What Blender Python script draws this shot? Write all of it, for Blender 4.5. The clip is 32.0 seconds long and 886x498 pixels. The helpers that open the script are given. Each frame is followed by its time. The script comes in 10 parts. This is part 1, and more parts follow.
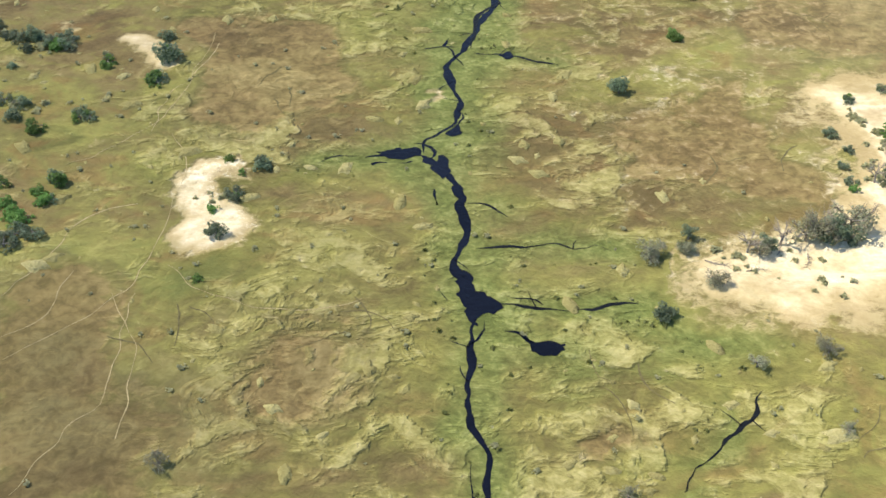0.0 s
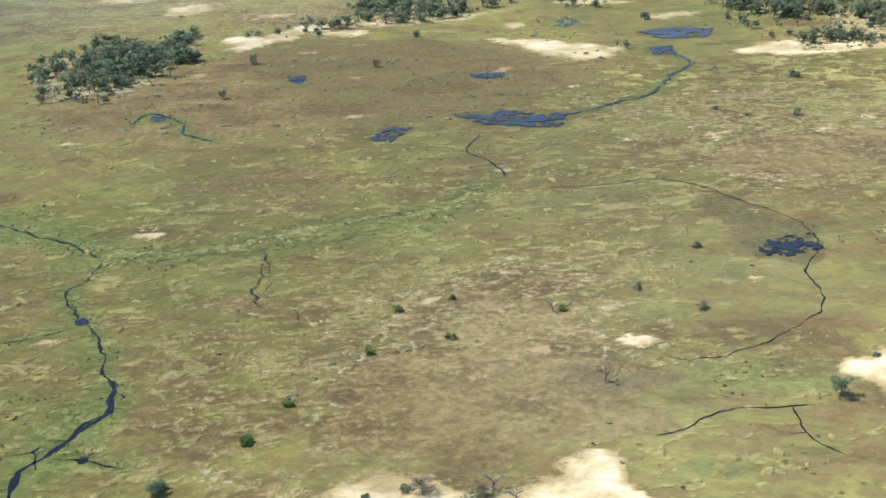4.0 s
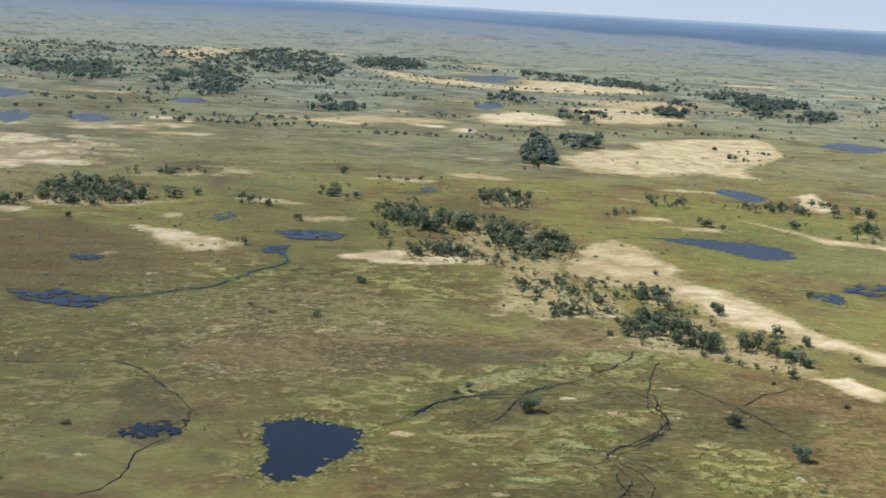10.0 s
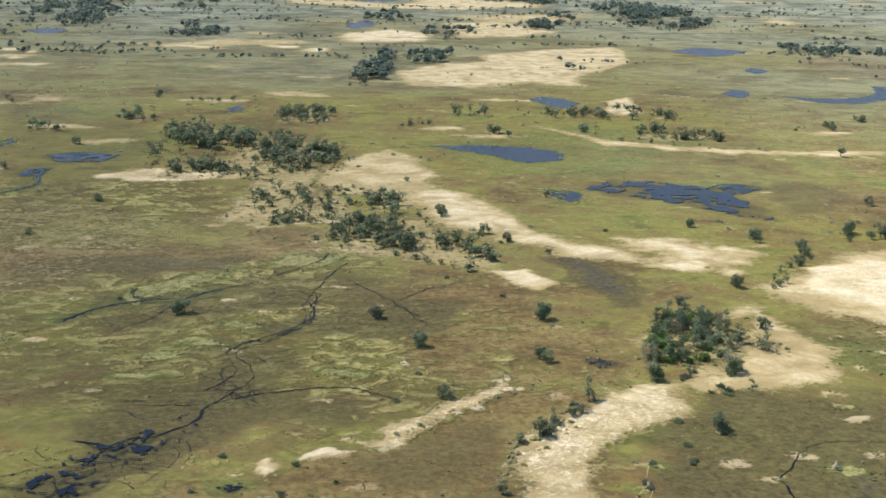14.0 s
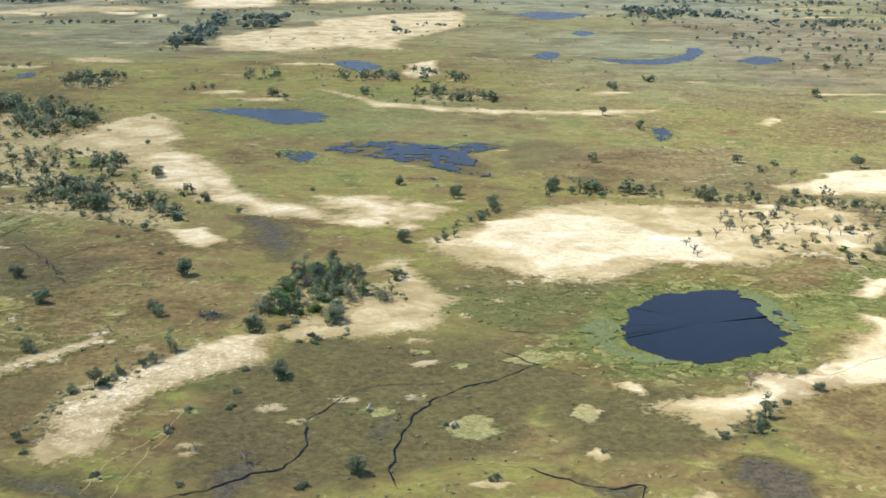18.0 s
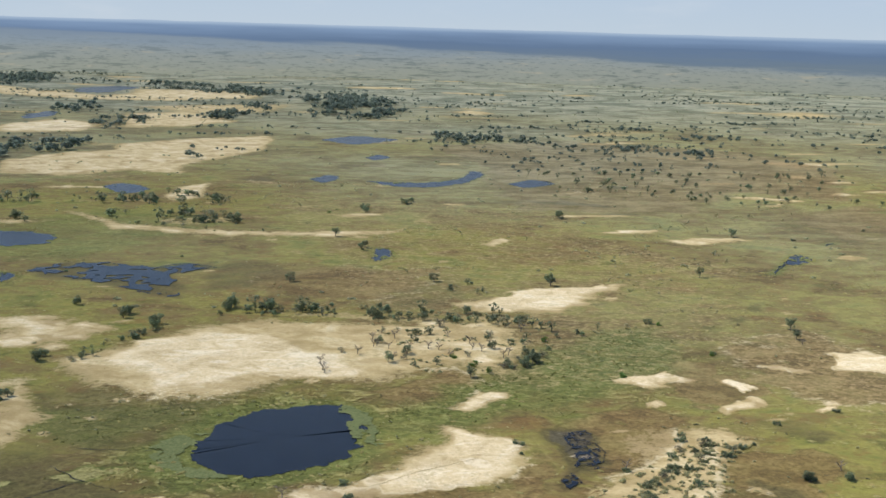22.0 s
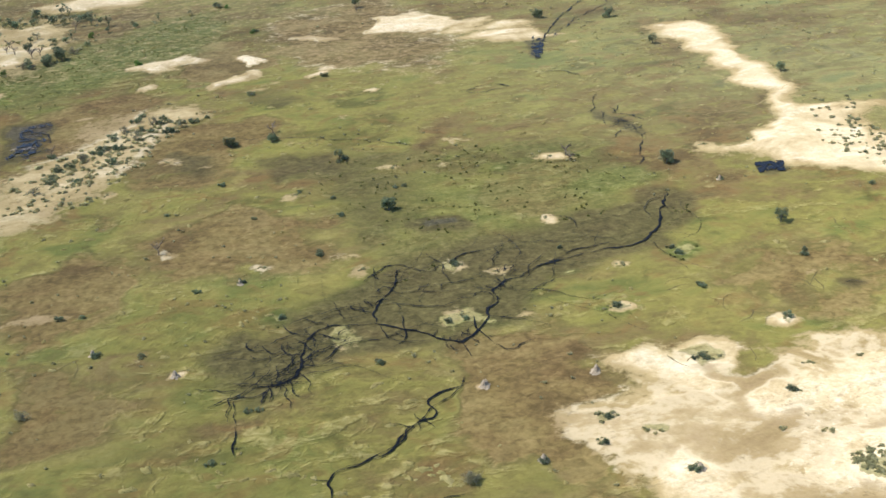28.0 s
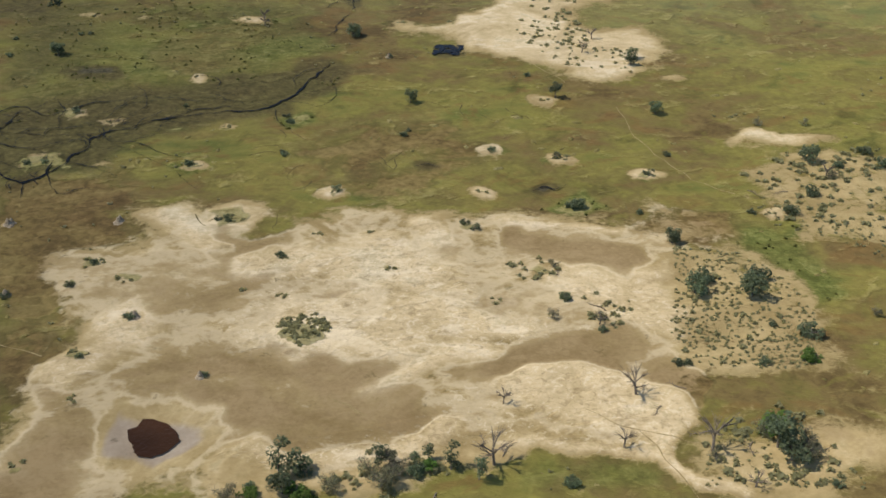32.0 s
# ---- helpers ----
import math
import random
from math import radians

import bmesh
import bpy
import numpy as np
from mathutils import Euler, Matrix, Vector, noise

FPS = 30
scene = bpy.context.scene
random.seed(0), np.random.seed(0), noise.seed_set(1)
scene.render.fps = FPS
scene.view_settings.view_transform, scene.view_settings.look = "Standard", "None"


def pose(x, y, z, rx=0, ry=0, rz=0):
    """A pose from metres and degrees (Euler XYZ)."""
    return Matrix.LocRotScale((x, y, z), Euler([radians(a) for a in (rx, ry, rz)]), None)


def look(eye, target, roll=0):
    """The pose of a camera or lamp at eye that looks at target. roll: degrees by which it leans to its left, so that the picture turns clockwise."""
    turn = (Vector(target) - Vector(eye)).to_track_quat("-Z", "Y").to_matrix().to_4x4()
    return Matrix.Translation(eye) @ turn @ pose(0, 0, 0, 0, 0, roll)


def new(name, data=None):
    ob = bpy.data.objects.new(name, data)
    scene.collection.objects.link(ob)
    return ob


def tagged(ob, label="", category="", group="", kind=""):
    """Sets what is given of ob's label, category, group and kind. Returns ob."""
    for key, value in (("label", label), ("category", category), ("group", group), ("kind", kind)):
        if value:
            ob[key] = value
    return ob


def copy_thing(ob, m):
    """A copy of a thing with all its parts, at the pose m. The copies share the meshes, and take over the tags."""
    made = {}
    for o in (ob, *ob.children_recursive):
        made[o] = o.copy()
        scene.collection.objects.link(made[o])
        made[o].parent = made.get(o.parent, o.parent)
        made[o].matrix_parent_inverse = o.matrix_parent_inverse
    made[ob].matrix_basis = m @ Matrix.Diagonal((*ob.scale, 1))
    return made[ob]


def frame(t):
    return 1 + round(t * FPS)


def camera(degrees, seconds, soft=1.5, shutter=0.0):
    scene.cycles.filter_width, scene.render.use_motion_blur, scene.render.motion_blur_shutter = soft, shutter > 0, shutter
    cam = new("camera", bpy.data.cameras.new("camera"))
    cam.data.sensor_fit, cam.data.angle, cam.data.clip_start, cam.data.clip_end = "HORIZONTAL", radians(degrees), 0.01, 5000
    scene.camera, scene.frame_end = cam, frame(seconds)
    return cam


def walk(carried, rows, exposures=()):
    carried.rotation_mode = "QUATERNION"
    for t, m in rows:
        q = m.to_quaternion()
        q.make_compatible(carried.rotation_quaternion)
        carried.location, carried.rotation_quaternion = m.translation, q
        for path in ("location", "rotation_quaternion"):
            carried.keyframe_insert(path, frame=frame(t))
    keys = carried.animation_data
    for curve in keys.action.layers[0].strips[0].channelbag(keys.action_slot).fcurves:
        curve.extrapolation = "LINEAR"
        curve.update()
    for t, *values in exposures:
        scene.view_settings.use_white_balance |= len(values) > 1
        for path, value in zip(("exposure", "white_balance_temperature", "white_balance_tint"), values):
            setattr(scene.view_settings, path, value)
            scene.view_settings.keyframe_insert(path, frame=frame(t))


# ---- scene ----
# ---------------------------------------------------------------- camera
cam = camera(39.104, 32.0, soft=1.6)
PATH = [
    (0, (-178.39, -29.71, 141.03), (-168.75, 125.55, 15.32), 0.89),
    (0.5, (-163.88, -32.36, 141.89), (-151.56, 128.38, 23.51), 2.85),
    (1, (-147.56, -35.06, 142.08), (-137.65, 133.41, 34.75), 3.91),
    (1.5, (-132.06, -37.79, 142.86), (-128.85, 136.69, 45.14), 2.13),
    (2, (-114.43, -41.39, 145.01), (-114.10, 138.02, 56.63), 0.65),
    (2.5, (-97.36, -43.80, 145.88), (-97.98, 139.81, 66.59), 0.34),
    (4.5, (-35.35, -51.46, 147.89), (-42.80, 138.63, 86.19), -2.92),
    (5, (-18.09, -53.76, 148.64), (-26.70, 139.70, 98.64), -0.86),
    (5.5, (-3.15, -53.16, 148.11), (-12.94, 142.15, 106.17), -0.95),
    (6, (12.24, -54.70, 148.02), (5.10, 141.96, 112.32), -0.67),
    (6.5, (27.52, -57.00, 149.18), (25.45, 140.32, 116.60), -0.08),
    (7, (44.10, -59.10, 150.28), (46.66, 138.19, 117.54), 0.36),
    (7.5, (59.51, -61.02, 151.03), (58.81, 136.49, 119.56), -0.64),
    (8, (75.81, -66.03, 151.39), (76.58, 132.56, 127.72), 3.38),
    (8.5, (91.15, -71.08, 152.14), (101.68, 126.40, 122.26), 4.81),
    (9, (107.75, -74.44, 151.89), (123.80, 122.08, 118.34), 4.79),
    (9.5, (122.52, -76.35, 152.98), (133.97, 120.22, 117.92), 4.66),
    (10, (137.87, -77.86, 153.14), (142.97, 118.34, 114.66), 3.26),
    (10.5, (153.63, -79.31, 153.22), (150.96, 117.04, 115.24), 1.77),
    (11, (168.82, -83.20, 153.60), (164.21, 113.87, 119.84), 2.47),
    (11.5, (183.92, -87.14, 153.23), (179.97, 110.31, 121.64), 2.52),
    (12, (200.06, -89.96, 153.83), (201.84, 107.89, 124.66), 2.05),
    (12.5, (215.08, -93.34, 154.08), (227.00, 104.33, 126.07), 2.92),
    (13, (230.76, -95.82, 154.06), (245.23, 100.66, 119.60), 2.95),
    (13.5, (246.11, -97.61, 153.39), (257.67, 98.05, 113.59), 2.91),
    (14, (261.96, -99.04, 152.67), (273.91, 94.21, 102.56), 1.14),
    (14.5, (277.20, -99.45, 151.90), (293.75, 92.33, 97.63), 2.39),
    (16.5, (338.33, -108.62, 150.37), (349.37, 81.96, 90.70), 0.50),
    (17, (353.32, -111.97, 151.02), (371.44, 78.45, 92.62), 1.37),
    (17.5, (367.05, -115.49, 151.27), (387.67, 75.76, 96.53), 1.38),
    (18, (382.17, -119.26, 152.03), (403.76, 71.87, 97.23), 0.98),
    (18.5, (395.87, -122.00, 152.43), (420.17, 68.18, 95.51), 0.61),
    (19, (411.13, -124.12, 152.42), (441.05, 66.24, 98.86), 1.28),
    (19.5, (424.93, -126.51, 152.58), (457.61, 65.12, 105.58), 1.83),
    (20, (440.30, -129.33, 152.55), (472.51, 64.00, 112.72), 1.25),
    (20.5, (454.58, -132.00, 152.80), (487.59, 62.68, 121.06), 1.31),
    (21, (469.48, -136.99, 154.34), (506.16, 57.79, 127.55), 1.63),
    (21.5, (483.46, -142.18, 154.50), (523.00, 51.43, 123.64), 1.75),
    (22, (499.17, -146.72, 154.41), (536.86, 46.51, 119.21), 1.61),
    (22.5, (513.38, -151.77, 154.94), (550.30, 41.97, 121.79), 2.33),
    (23, (529.32, -155.92, 153.91), (565.16, 37.97, 120.44), 2.65),
    (23.5, (543.50, -159.66, 153.84), (580.05, 33.83, 118.83), 2.26),
    (24, (559.26, -164.13, 153.28), (597.46, 29.56, 121.28), 2.54),
    (24.5, (572.96, -167.70, 152.69), (615.80, 24.61, 118.29), 1.40),
    (26.5, (628.25, -182.06, 146.55), (678.43, 3.45, 91.18), -0.97),
    (27, (641.64, -186.15, 146.11), (690.68, -3.82, 80.15), -1.52),
    (27.5, (655.12, -189.65, 144.49), (703.17, -10.37, 70.01), -2.45),
    (28, (668.87, -193.60, 144.06), (716.14, -16.94, 63.08), -3.79),
    (28.5, (681.92, -198.74, 143.62), (728.51, -19.93, 67.09), -4.87),
    (29, (695.76, -202.40, 142.96), (746.46, -29.84, 55.50), -9.11),
    (29.5, (710.49, -207.09, 143.09), (757.26, -37.13, 48.61), -6.16),
    (30, (724.86, -212.60, 142.73), (772.27, -44.62, 45.08), -1.55),
    (30.5, (739.74, -216.84, 142.35), (781.36, -48.15, 43.32), -2.05),
    (31, (753.75, -222.66, 143.05), (797.13, -53.43, 45.69), -1.22),
    (31.5, (767.71, -228.59, 142.97), (810.34, -59.75, 44.61), -0.26),
    (32, (782.58, -233.95, 143.18), (821.26, -64.31, 44.57), 1.09),
]
walk(cam, [(t, look(eye, target, roll)) for t, eye, target, roll in PATH],
     exposures=[(0, 1.0, 6600, 9), (2.5, 0.95, 6450, 9), (5, 1.0, 6280, 9), (6, 0.5, 6450, 9), (8, 0.32, 6500, 9), (10, 0.42, 6530, 9), (12, 0.42, 6550, 9), (14.5, 0.62, 6650, 9), (17, 0.9, 6400, 9), (18.5, 0.72, 6350, 9), (20, 0.75, 6250, 9),
                (21, 0.2, 6500, 9), (22, 0.3, 6700, 9), (24.5, 0.4, 6700, 9), (26.5, 0.8, 6400, 10), (28.5, 0.48, 6650, 11), (30, 0.3, 6750, 11), (31, 0.4, 6850, 11), (32, -0.12, 7200, 11)])

# ---------------------------------------------------------------- world and sun
SUN_EL, SUN_AZ = radians(57), radians(-80)      # azimuth from +y, clockwise
world = bpy.data.worlds.new("sky")
scene.world = world
world.use_nodes = True
wn = world.node_tree.nodes
sky = wn.new("ShaderNodeTexSky")
sky.sky_type = "NISHITA"
sky.sun_disc = False
sky.sun_elevation, sky.sun_rotation = SUN_EL, SUN_AZ
sky.altitude, sky.air_density, sky.dust_density, sky.ozone_density = 900, 1.0, 0.1, 3.0
wn["Background"].inputs["Strength"].default_value = 0.15
world.node_tree.links.new(sky.outputs[0], wn["Background"].inputs["Color"])
sun = new("sun", bpy.data.lights.new("sun", "SUN"))
sun.data.energy, sun.data.angle, sun.data.color = 4.0, radians(0.5), (1.0, 0.95, 0.86)
to_sun = Vector((math.sin(SUN_AZ) * math.cos(SUN_EL), math.cos(SUN_AZ) * math.cos(SUN_EL), math.sin(SUN_EL)))
sun.matrix_world = to_sun.to_track_quat("Z", "Y").to_matrix().to_4x4()


# ---------------------------------------------------------------- materials
class Nodes:
    """A short way to write a node material."""

    def __init__(self, name):
        self.mat = bpy.data.materials.new(name)
        self.mat.use_nodes = True
        self.tree = self.mat.node_tree
        self.bsdf = self.tree.nodes["Principled BSDF"]
        self.bsdf.inputs["Diffuse Roughness"].default_value = 1.0

    def add(self, kind, **inputs):
        n = self.tree.nodes.new(kind)
        for key, value in inputs.items():
            self.put(n.inputs[key.replace("_", " ")], value)
        return n

    def put(self, socket, value):
        if hasattr(value, "links"):
            self.tree.links.new(value, socket)
        else:
            socket.default_value = value

    def place(self, scale=(1, 1, 1), rz=0.0):
        g = self.tree.nodes.new("ShaderNodeNewGeometry")
        m = self.add("ShaderNodeMapping", Vector=g.outputs["Position"])
        m.inputs["Scale"].default_value = scale
        m.inputs["Rotation"].default_value = (0, 0, radians(rz))
        return m.outputs[0]

    def noise(self, at, scale, detail=4.0, rough=0.6, distort=0.0):
        n = self.add("ShaderNodeTexNoise", Vector=at, Scale=scale, Detail=detail, Roughness=rough, Distortion=distort)
        return n.outputs["Fac"]

    def ramp(self, fac, *stops):
        n = self.add("ShaderNodeValToRGB", Fac=fac)
        e = n.color_ramp.elements
        while len(e) < len(stops):
            e.new(0.5)
        for el, (pos, col) in zip(e, stops):
            el.position = pos
            el.color = (*col, 1) if len(col) == 3 else col
        return n.outputs["Color"]

    def step(self, fac, low, high):
        n = self.add("ShaderNodeMapRange", Value=fac)
        n.interpolation_type = "SMOOTHSTEP"
        n.inputs["From Min"].default_value, n.inputs["From Max"].default_value = low, high
        return n.outputs["Result"]

    def math(self, op, a, b=0.0):
        n = self.tree.nodes.new("ShaderNodeMath")
        n.operation = op
        self.put(n.inputs[0], a)
        self.put(n.inputs[1], b)
        return n.outputs[0]

    def mix(self, fac, a, b, kind="MIX"):
        n = self.tree.nodes.new("ShaderNodeMix")
        n.data_type, n.blend_type = "RGBA", kind
        self.put(n.inputs[0], fac)
        self.put(n.inputs[6], a if hasattr(a, "links") else (*a, 1))
        self.put(n.inputs[7], b if hasattr(b, "links") else (*b, 1))
        return n.outputs[2]

    def bump(self, height, distance, strength=1.0, under=None):
        n = self.add("ShaderNodeBump", Height=height, Distance=distance, Strength=strength)
        if under:
            self.put(n.inputs["Normal"], under)
        return n.outputs[0]

    def done(self, color, rough, normal=None, spec=0.3):
        self.put(self.bsdf.inputs["Base Color"], color if hasattr(color, "links") else (*color, 1))
        self.put(self.bsdf.inputs["Roughness"], rough)
        self.bsdf.inputs["Specular IOR Level"].default_value = spec
        if normal:
            self.put(self.bsdf.inputs["Normal"], normal)
        return self.mat


def ground_material():
    m = Nodes("marsh_ground")
    cover = m.tree.nodes.new("ShaderNodeAttribute")
    cover.attribute_name = "cover"
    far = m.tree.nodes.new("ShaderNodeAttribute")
    far.attribute_name = "far_haze"
    split = m.add("ShaderNodeSeparateColor", Color=cover.outputs["Color"])
    sand, brown, lush, wet = split.outputs[0], split.outputs[1], split.outputs[2], cover.outputs["Alpha"]
    tuss = m.tree.nodes.new("ShaderNodeAttribute")
    tuss.attribute_name = "tussock"
    tuss = tuss.outputs["Fac"]
    at, lying = m.place(), m.place((0.85, 1.15, 1), 20)
    wide = m.noise(at, 0.0085, 5, 0.6, 0.6)
    tracts = m.noise(m.place((0.75, 1.2, 1), -8), 0.024, 4, 0.6, 1.0)
    fields = m.noise(m.place((1.0, 1.1, 1), -40), 0.034, 5, 0.6, 1.2)
    mid = m.noise(lying, 0.055, 5, 0.6, 0.5)
    tufts = m.noise(lying, 0.19, 5, 0.6, 0.9)
    clumps = m.noise(at, 0.42, 4, 0.6, 0.6)
    fine = m.noise(at, 1.1, 3, 0.6)

    def plus(a, b, k):
        return m.math("ADD", a, m.math("MULTIPLY", m.math("SUBTRACT", b, 0.5), k))

    # smooth sward: brown, olive and yellow-green tracts that run into one another
    tone = plus(plus(plus(wide, tracts, 0.85), mid, 0.65), clumps, 0.12)
    sward = m.ramp(tone, (0.30, (0.118, 0.083, 0.034)), (0.41, (0.182, 0.136, 0.053)), (0.50, (0.172, 0.147, 0.047)), (0.60, (0.222, 0.200, 0.056)), (0.74, (0.138, 0.150, 0.040)))
    sward = m.mix(m.math("MULTIPLY", m.step(plus(fields, mid, 0.5), 0.56, 0.70), 0.72), sward, (0.088, 0.082, 0.025))
    sward = m.mix(m.math("MULTIPLY", m.step(plus(fields, mid, 0.5), 0.43, 0.31), 0.55), sward, (0.248, 0.214, 0.062))
    mottle = m.noise(m.place((0.8, 1.2, 1), 60), 0.075, 5, 0.6, 1.0)
    sward = m.mix(m.math("MULTIPLY", m.step(mottle, 0.53, 0.66), 0.55), sward, (0.196, 0.118, 0.044))
    sward = m.mix(m.math("MULTIPLY", m.step(mottle, 0.46, 0.34), 0.5), sward, (0.232, 0.220, 0.054))
    grain = m.ramp(plus(plus(clumps, tufts, 0.6), fine, 0.4), (0.30, (0.60, 0.60, 0.60)), (0.50, (1.0, 1.0, 1.0)), (0.70, (1.34, 1.34, 1.34)))
    sward = m.mix(m.math("ADD", 0.35, m.math("MULTIPLY", tuss, 0.5)), sward, grain, "MULTIPLY")
    sward = m.mix(m.math("MULTIPLY", tuss, 0.5), sward, m.mix(m.step(tracts, 0.40, 0.60), (0.105, 0.078, 0.030), (0.130, 0.118, 0.033)))
    # raised rafts of pale matted grass with steep ragged edges over darker hollows
    rafts = m.noise(m.place((0.8, 1.1, 1), 24), 0.085, 5, 0.56, 1.0)
    lie = m.math("ADD", plus(plus(rafts, tufts, 0.32), clumps, 0.11), m.math("SUBTRACT", m.math("MULTIPLY", tuss, 0.12), 0.105))
    raft = m.step(lie, 0.455, 0.585)
    top = m.step(lie, 0.50, 0.70)
    pale = m.ramp(plus(plus(clumps, fine, 0.5), tufts, 0.5), (0.32, (0.232, 0.203, 0.064)), (0.50, (0.315, 0.276, 0.098)), (0.68, (0.425, 0.370, 0.160)))
    hollow = m.math("MULTIPLY", m.step(lie, 0.47, 0.36), tuss)
    grass = m.mix(m.math("MULTIPLY", hollow, 0.7), sward, m.mix(m.step(tracts, 0.42, 0.58), (0.092, 0.070, 0.027), (0.118, 0.110, 0.030)))
    strong = m.math("ADD", 0.55, m.math("MULTIPLY", tuss, 0.45))
    grass = m.mix(m.math("MULTIPLY", m.math("MULTIPLY", raft, strong), m.math("ADD", 0.55, m.math("MULTIPLY", top, 0.35))), grass, pale)
    # dry brown sedge
    sedge = m.ramp(plus(plus(mid, tracts, 0.8), clumps, 0.35), (0.34, (0.108, 0.071, 0.030)), (0.50, (0.165, 0.110, 0.045)), (0.68, (0.222, 0.160, 0.066)))
    sedge = m.mix(0.8, sedge, grain, "MULTIPLY")
    mud = plus(plus(plus(m.math("MULTIPLY", brown, 1.3), mid, 1.9), fields, 1.0), clumps, 0.35)
    sparse = m.step(brown, 0.06, 0.30)
    b = m.math("MULTIPLY", m.step(mud, 0.45, 0.72), sparse)
    grass = m.mix(m.math("MULTIPLY", sparse, 0.15), grass, pale)
    # darker rim in the colour along the edge of the brown patches
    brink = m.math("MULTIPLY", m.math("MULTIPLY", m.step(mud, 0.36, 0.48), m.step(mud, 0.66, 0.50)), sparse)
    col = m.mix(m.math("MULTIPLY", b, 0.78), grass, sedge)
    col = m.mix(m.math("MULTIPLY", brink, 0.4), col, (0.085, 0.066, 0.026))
    # lush reeds
    reeds = m.ramp(plus(plus(tufts, fine, 0.6), clumps, 0.6), (0.34, (0.078, 0.096, 0.024)), (0.54, (0.136, 0.158, 0.042)), (0.74, (0.238, 0.250, 0.084)))
    g = m.step(plus(lush, mid, 0.8), 0.1, 0.9)
    isle = m.step(plus(lush, clumps, 0.25), 0.82, 0.98)
    reeds = m.mix(m.math("MULTIPLY", isle, 0.75), reeds, m.ramp(plus(clumps, fine, 0.8), (0.35, (0.220, 0.200, 0.075)), (0.65, (0.385, 0.345, 0.155))))
    col = m.mix(m.math("MULTIPLY", g, 0.88), col, reeds)
    # soaked peat; some shade is painted through the same wet cover
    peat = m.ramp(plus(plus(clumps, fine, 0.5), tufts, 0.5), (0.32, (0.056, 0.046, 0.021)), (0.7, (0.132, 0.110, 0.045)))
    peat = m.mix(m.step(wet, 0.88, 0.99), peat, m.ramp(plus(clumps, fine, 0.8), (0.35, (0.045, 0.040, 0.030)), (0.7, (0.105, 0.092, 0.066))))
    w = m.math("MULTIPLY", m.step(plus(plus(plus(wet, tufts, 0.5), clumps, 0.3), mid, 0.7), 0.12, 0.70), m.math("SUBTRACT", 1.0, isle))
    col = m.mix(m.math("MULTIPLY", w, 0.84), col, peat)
    # grey-green bush of the outer plain, with distance haze put into its colour
    hazy_veld = m.ramp(plus(plus(plus(wide, tracts, 1.0), tufts, 0.4), mid, 0.6), (0.36, (0.124, 0.140, 0.096)), (0.50, (0.206, 0.218, 0.156)), (0.64, (0.322, 0.316, 0.232)))
    col = m.mix(m.math("MULTIPLY", far.outputs["Fac"], 0.92), col, hazy_veld)
    # bare sand: tan where thin, cream where deep
    broad = m.noise(at, 0.045, 5, 0.62, 0.8)
    grain = plus(plus(broad, clumps, 0.22), fine, 0.2)
    tan = m.ramp(grain, (0.34, (0.320, 0.240, 0.110)), (0.55, (0.460, 0.358, 0.180)), (0.72, (0.57, 0.46, 0.255)))
    cream = m.ramp(grain, (0.30, (0.500, 0.398, 0.222)), (0.52, (0.632, 0.518, 0.320)), (0.75, (0.78, 0.69, 0.505)))
    deep = m.step(plus(plus(sand, broad, 0.9), clumps, 0.25), 0.52, 1.02)
    dunes = m.mix(deep, tan, cream)
    dunes = m.mix(m.math("MULTIPLY", m.step(plus(sand, tufts, 0.4), 0.62, 0.34), 0.6), dunes, (0.275, 0.222, 0.100))
    crumbs = m.step(plus(m.noise(at, 0.45, 5, 0.7), broad, 1.1), 0.54, 0.72)
    dunes = m.mix(m.math("MULTIPLY", crumbs, 0.36), dunes, (0.285, 0.235, 0.105))
    # trodden ground and pale crust
    scuff = m.noise(m.place((0.7, 1.3, 1), 30), 0.07, 6, 0.62, 0.8)
    dunes = m.mix(m.math("MULTIPLY", m.step(scuff, 0.52, 0.70), 0.42), dunes, (0.360, 0.275, 0.150))
    dunes = m.mix(m.math("MULTIPLY", m.math("MULTIPLY", m.step(scuff, 0.46, 0.36), m.step(sand, 0.6, 0.9)), 0.5), dunes, (0.80, 0.71, 0.54))
    # grey clay where the sand lies damp
    damp = m.step(plus(wet, broad, 0.4), 0.80, 0.98)
    dunes = m.mix(m.math("MULTIPLY", damp, 0.8), dunes, m.ramp(grain, (0.35, (0.30, 0.245, 0.195)), (0.65, (0.43, 0.37, 0.31))))
    # broken crust of small hummocks
    crust = m.noise(at, 0.55, 6, 0.72, 0.7)
    dunes = m.mix(m.math("MULTIPLY", m.math("MULTIPLY", m.step(crust, 0.53, 0.62), tuss), 0.75), dunes, (0.250, 0.180, 0.088))
    dunes = m.mix(m.math("MULTIPLY", m.math("MULTIPLY", m.step(crust, 0.46, 0.38), tuss), 0.7), dunes, (0.84, 0.76, 0.58))
    # smooth brown clay with cream rims
    clay = plus(plus(plus(plus(brown, broad, 1.3), mid, 0.9), tufts, 0.45), clumps, 0.25)
    dry_clay = m.math("MAXIMUM", m.step(sand, 0.97, 0.90), m.step(brown, 0.80, 0.95))
    rim = m.math("MULTIPLY", m.math("MULTIPLY", m.step(clay, 0.26, 0.44), m.step(clay, 0.60, 0.46)), m.step(brown, 0.05, 0.2))
    dunes = m.mix(m.math("MULTIPLY", rim, 0.4), dunes, (0.80, 0.70, 0.50))
    dunes = m.mix(m.math("MULTIPLY", m.math("MULTIPLY", m.step(clay, 0.30, 0.95), 0.92), dry_clay), dunes, m.ramp(plus(grain, crust, 0.5), (0.35, (0.200, 0.138, 0.060)), (0.65, (0.335, 0.245, 0.126))))
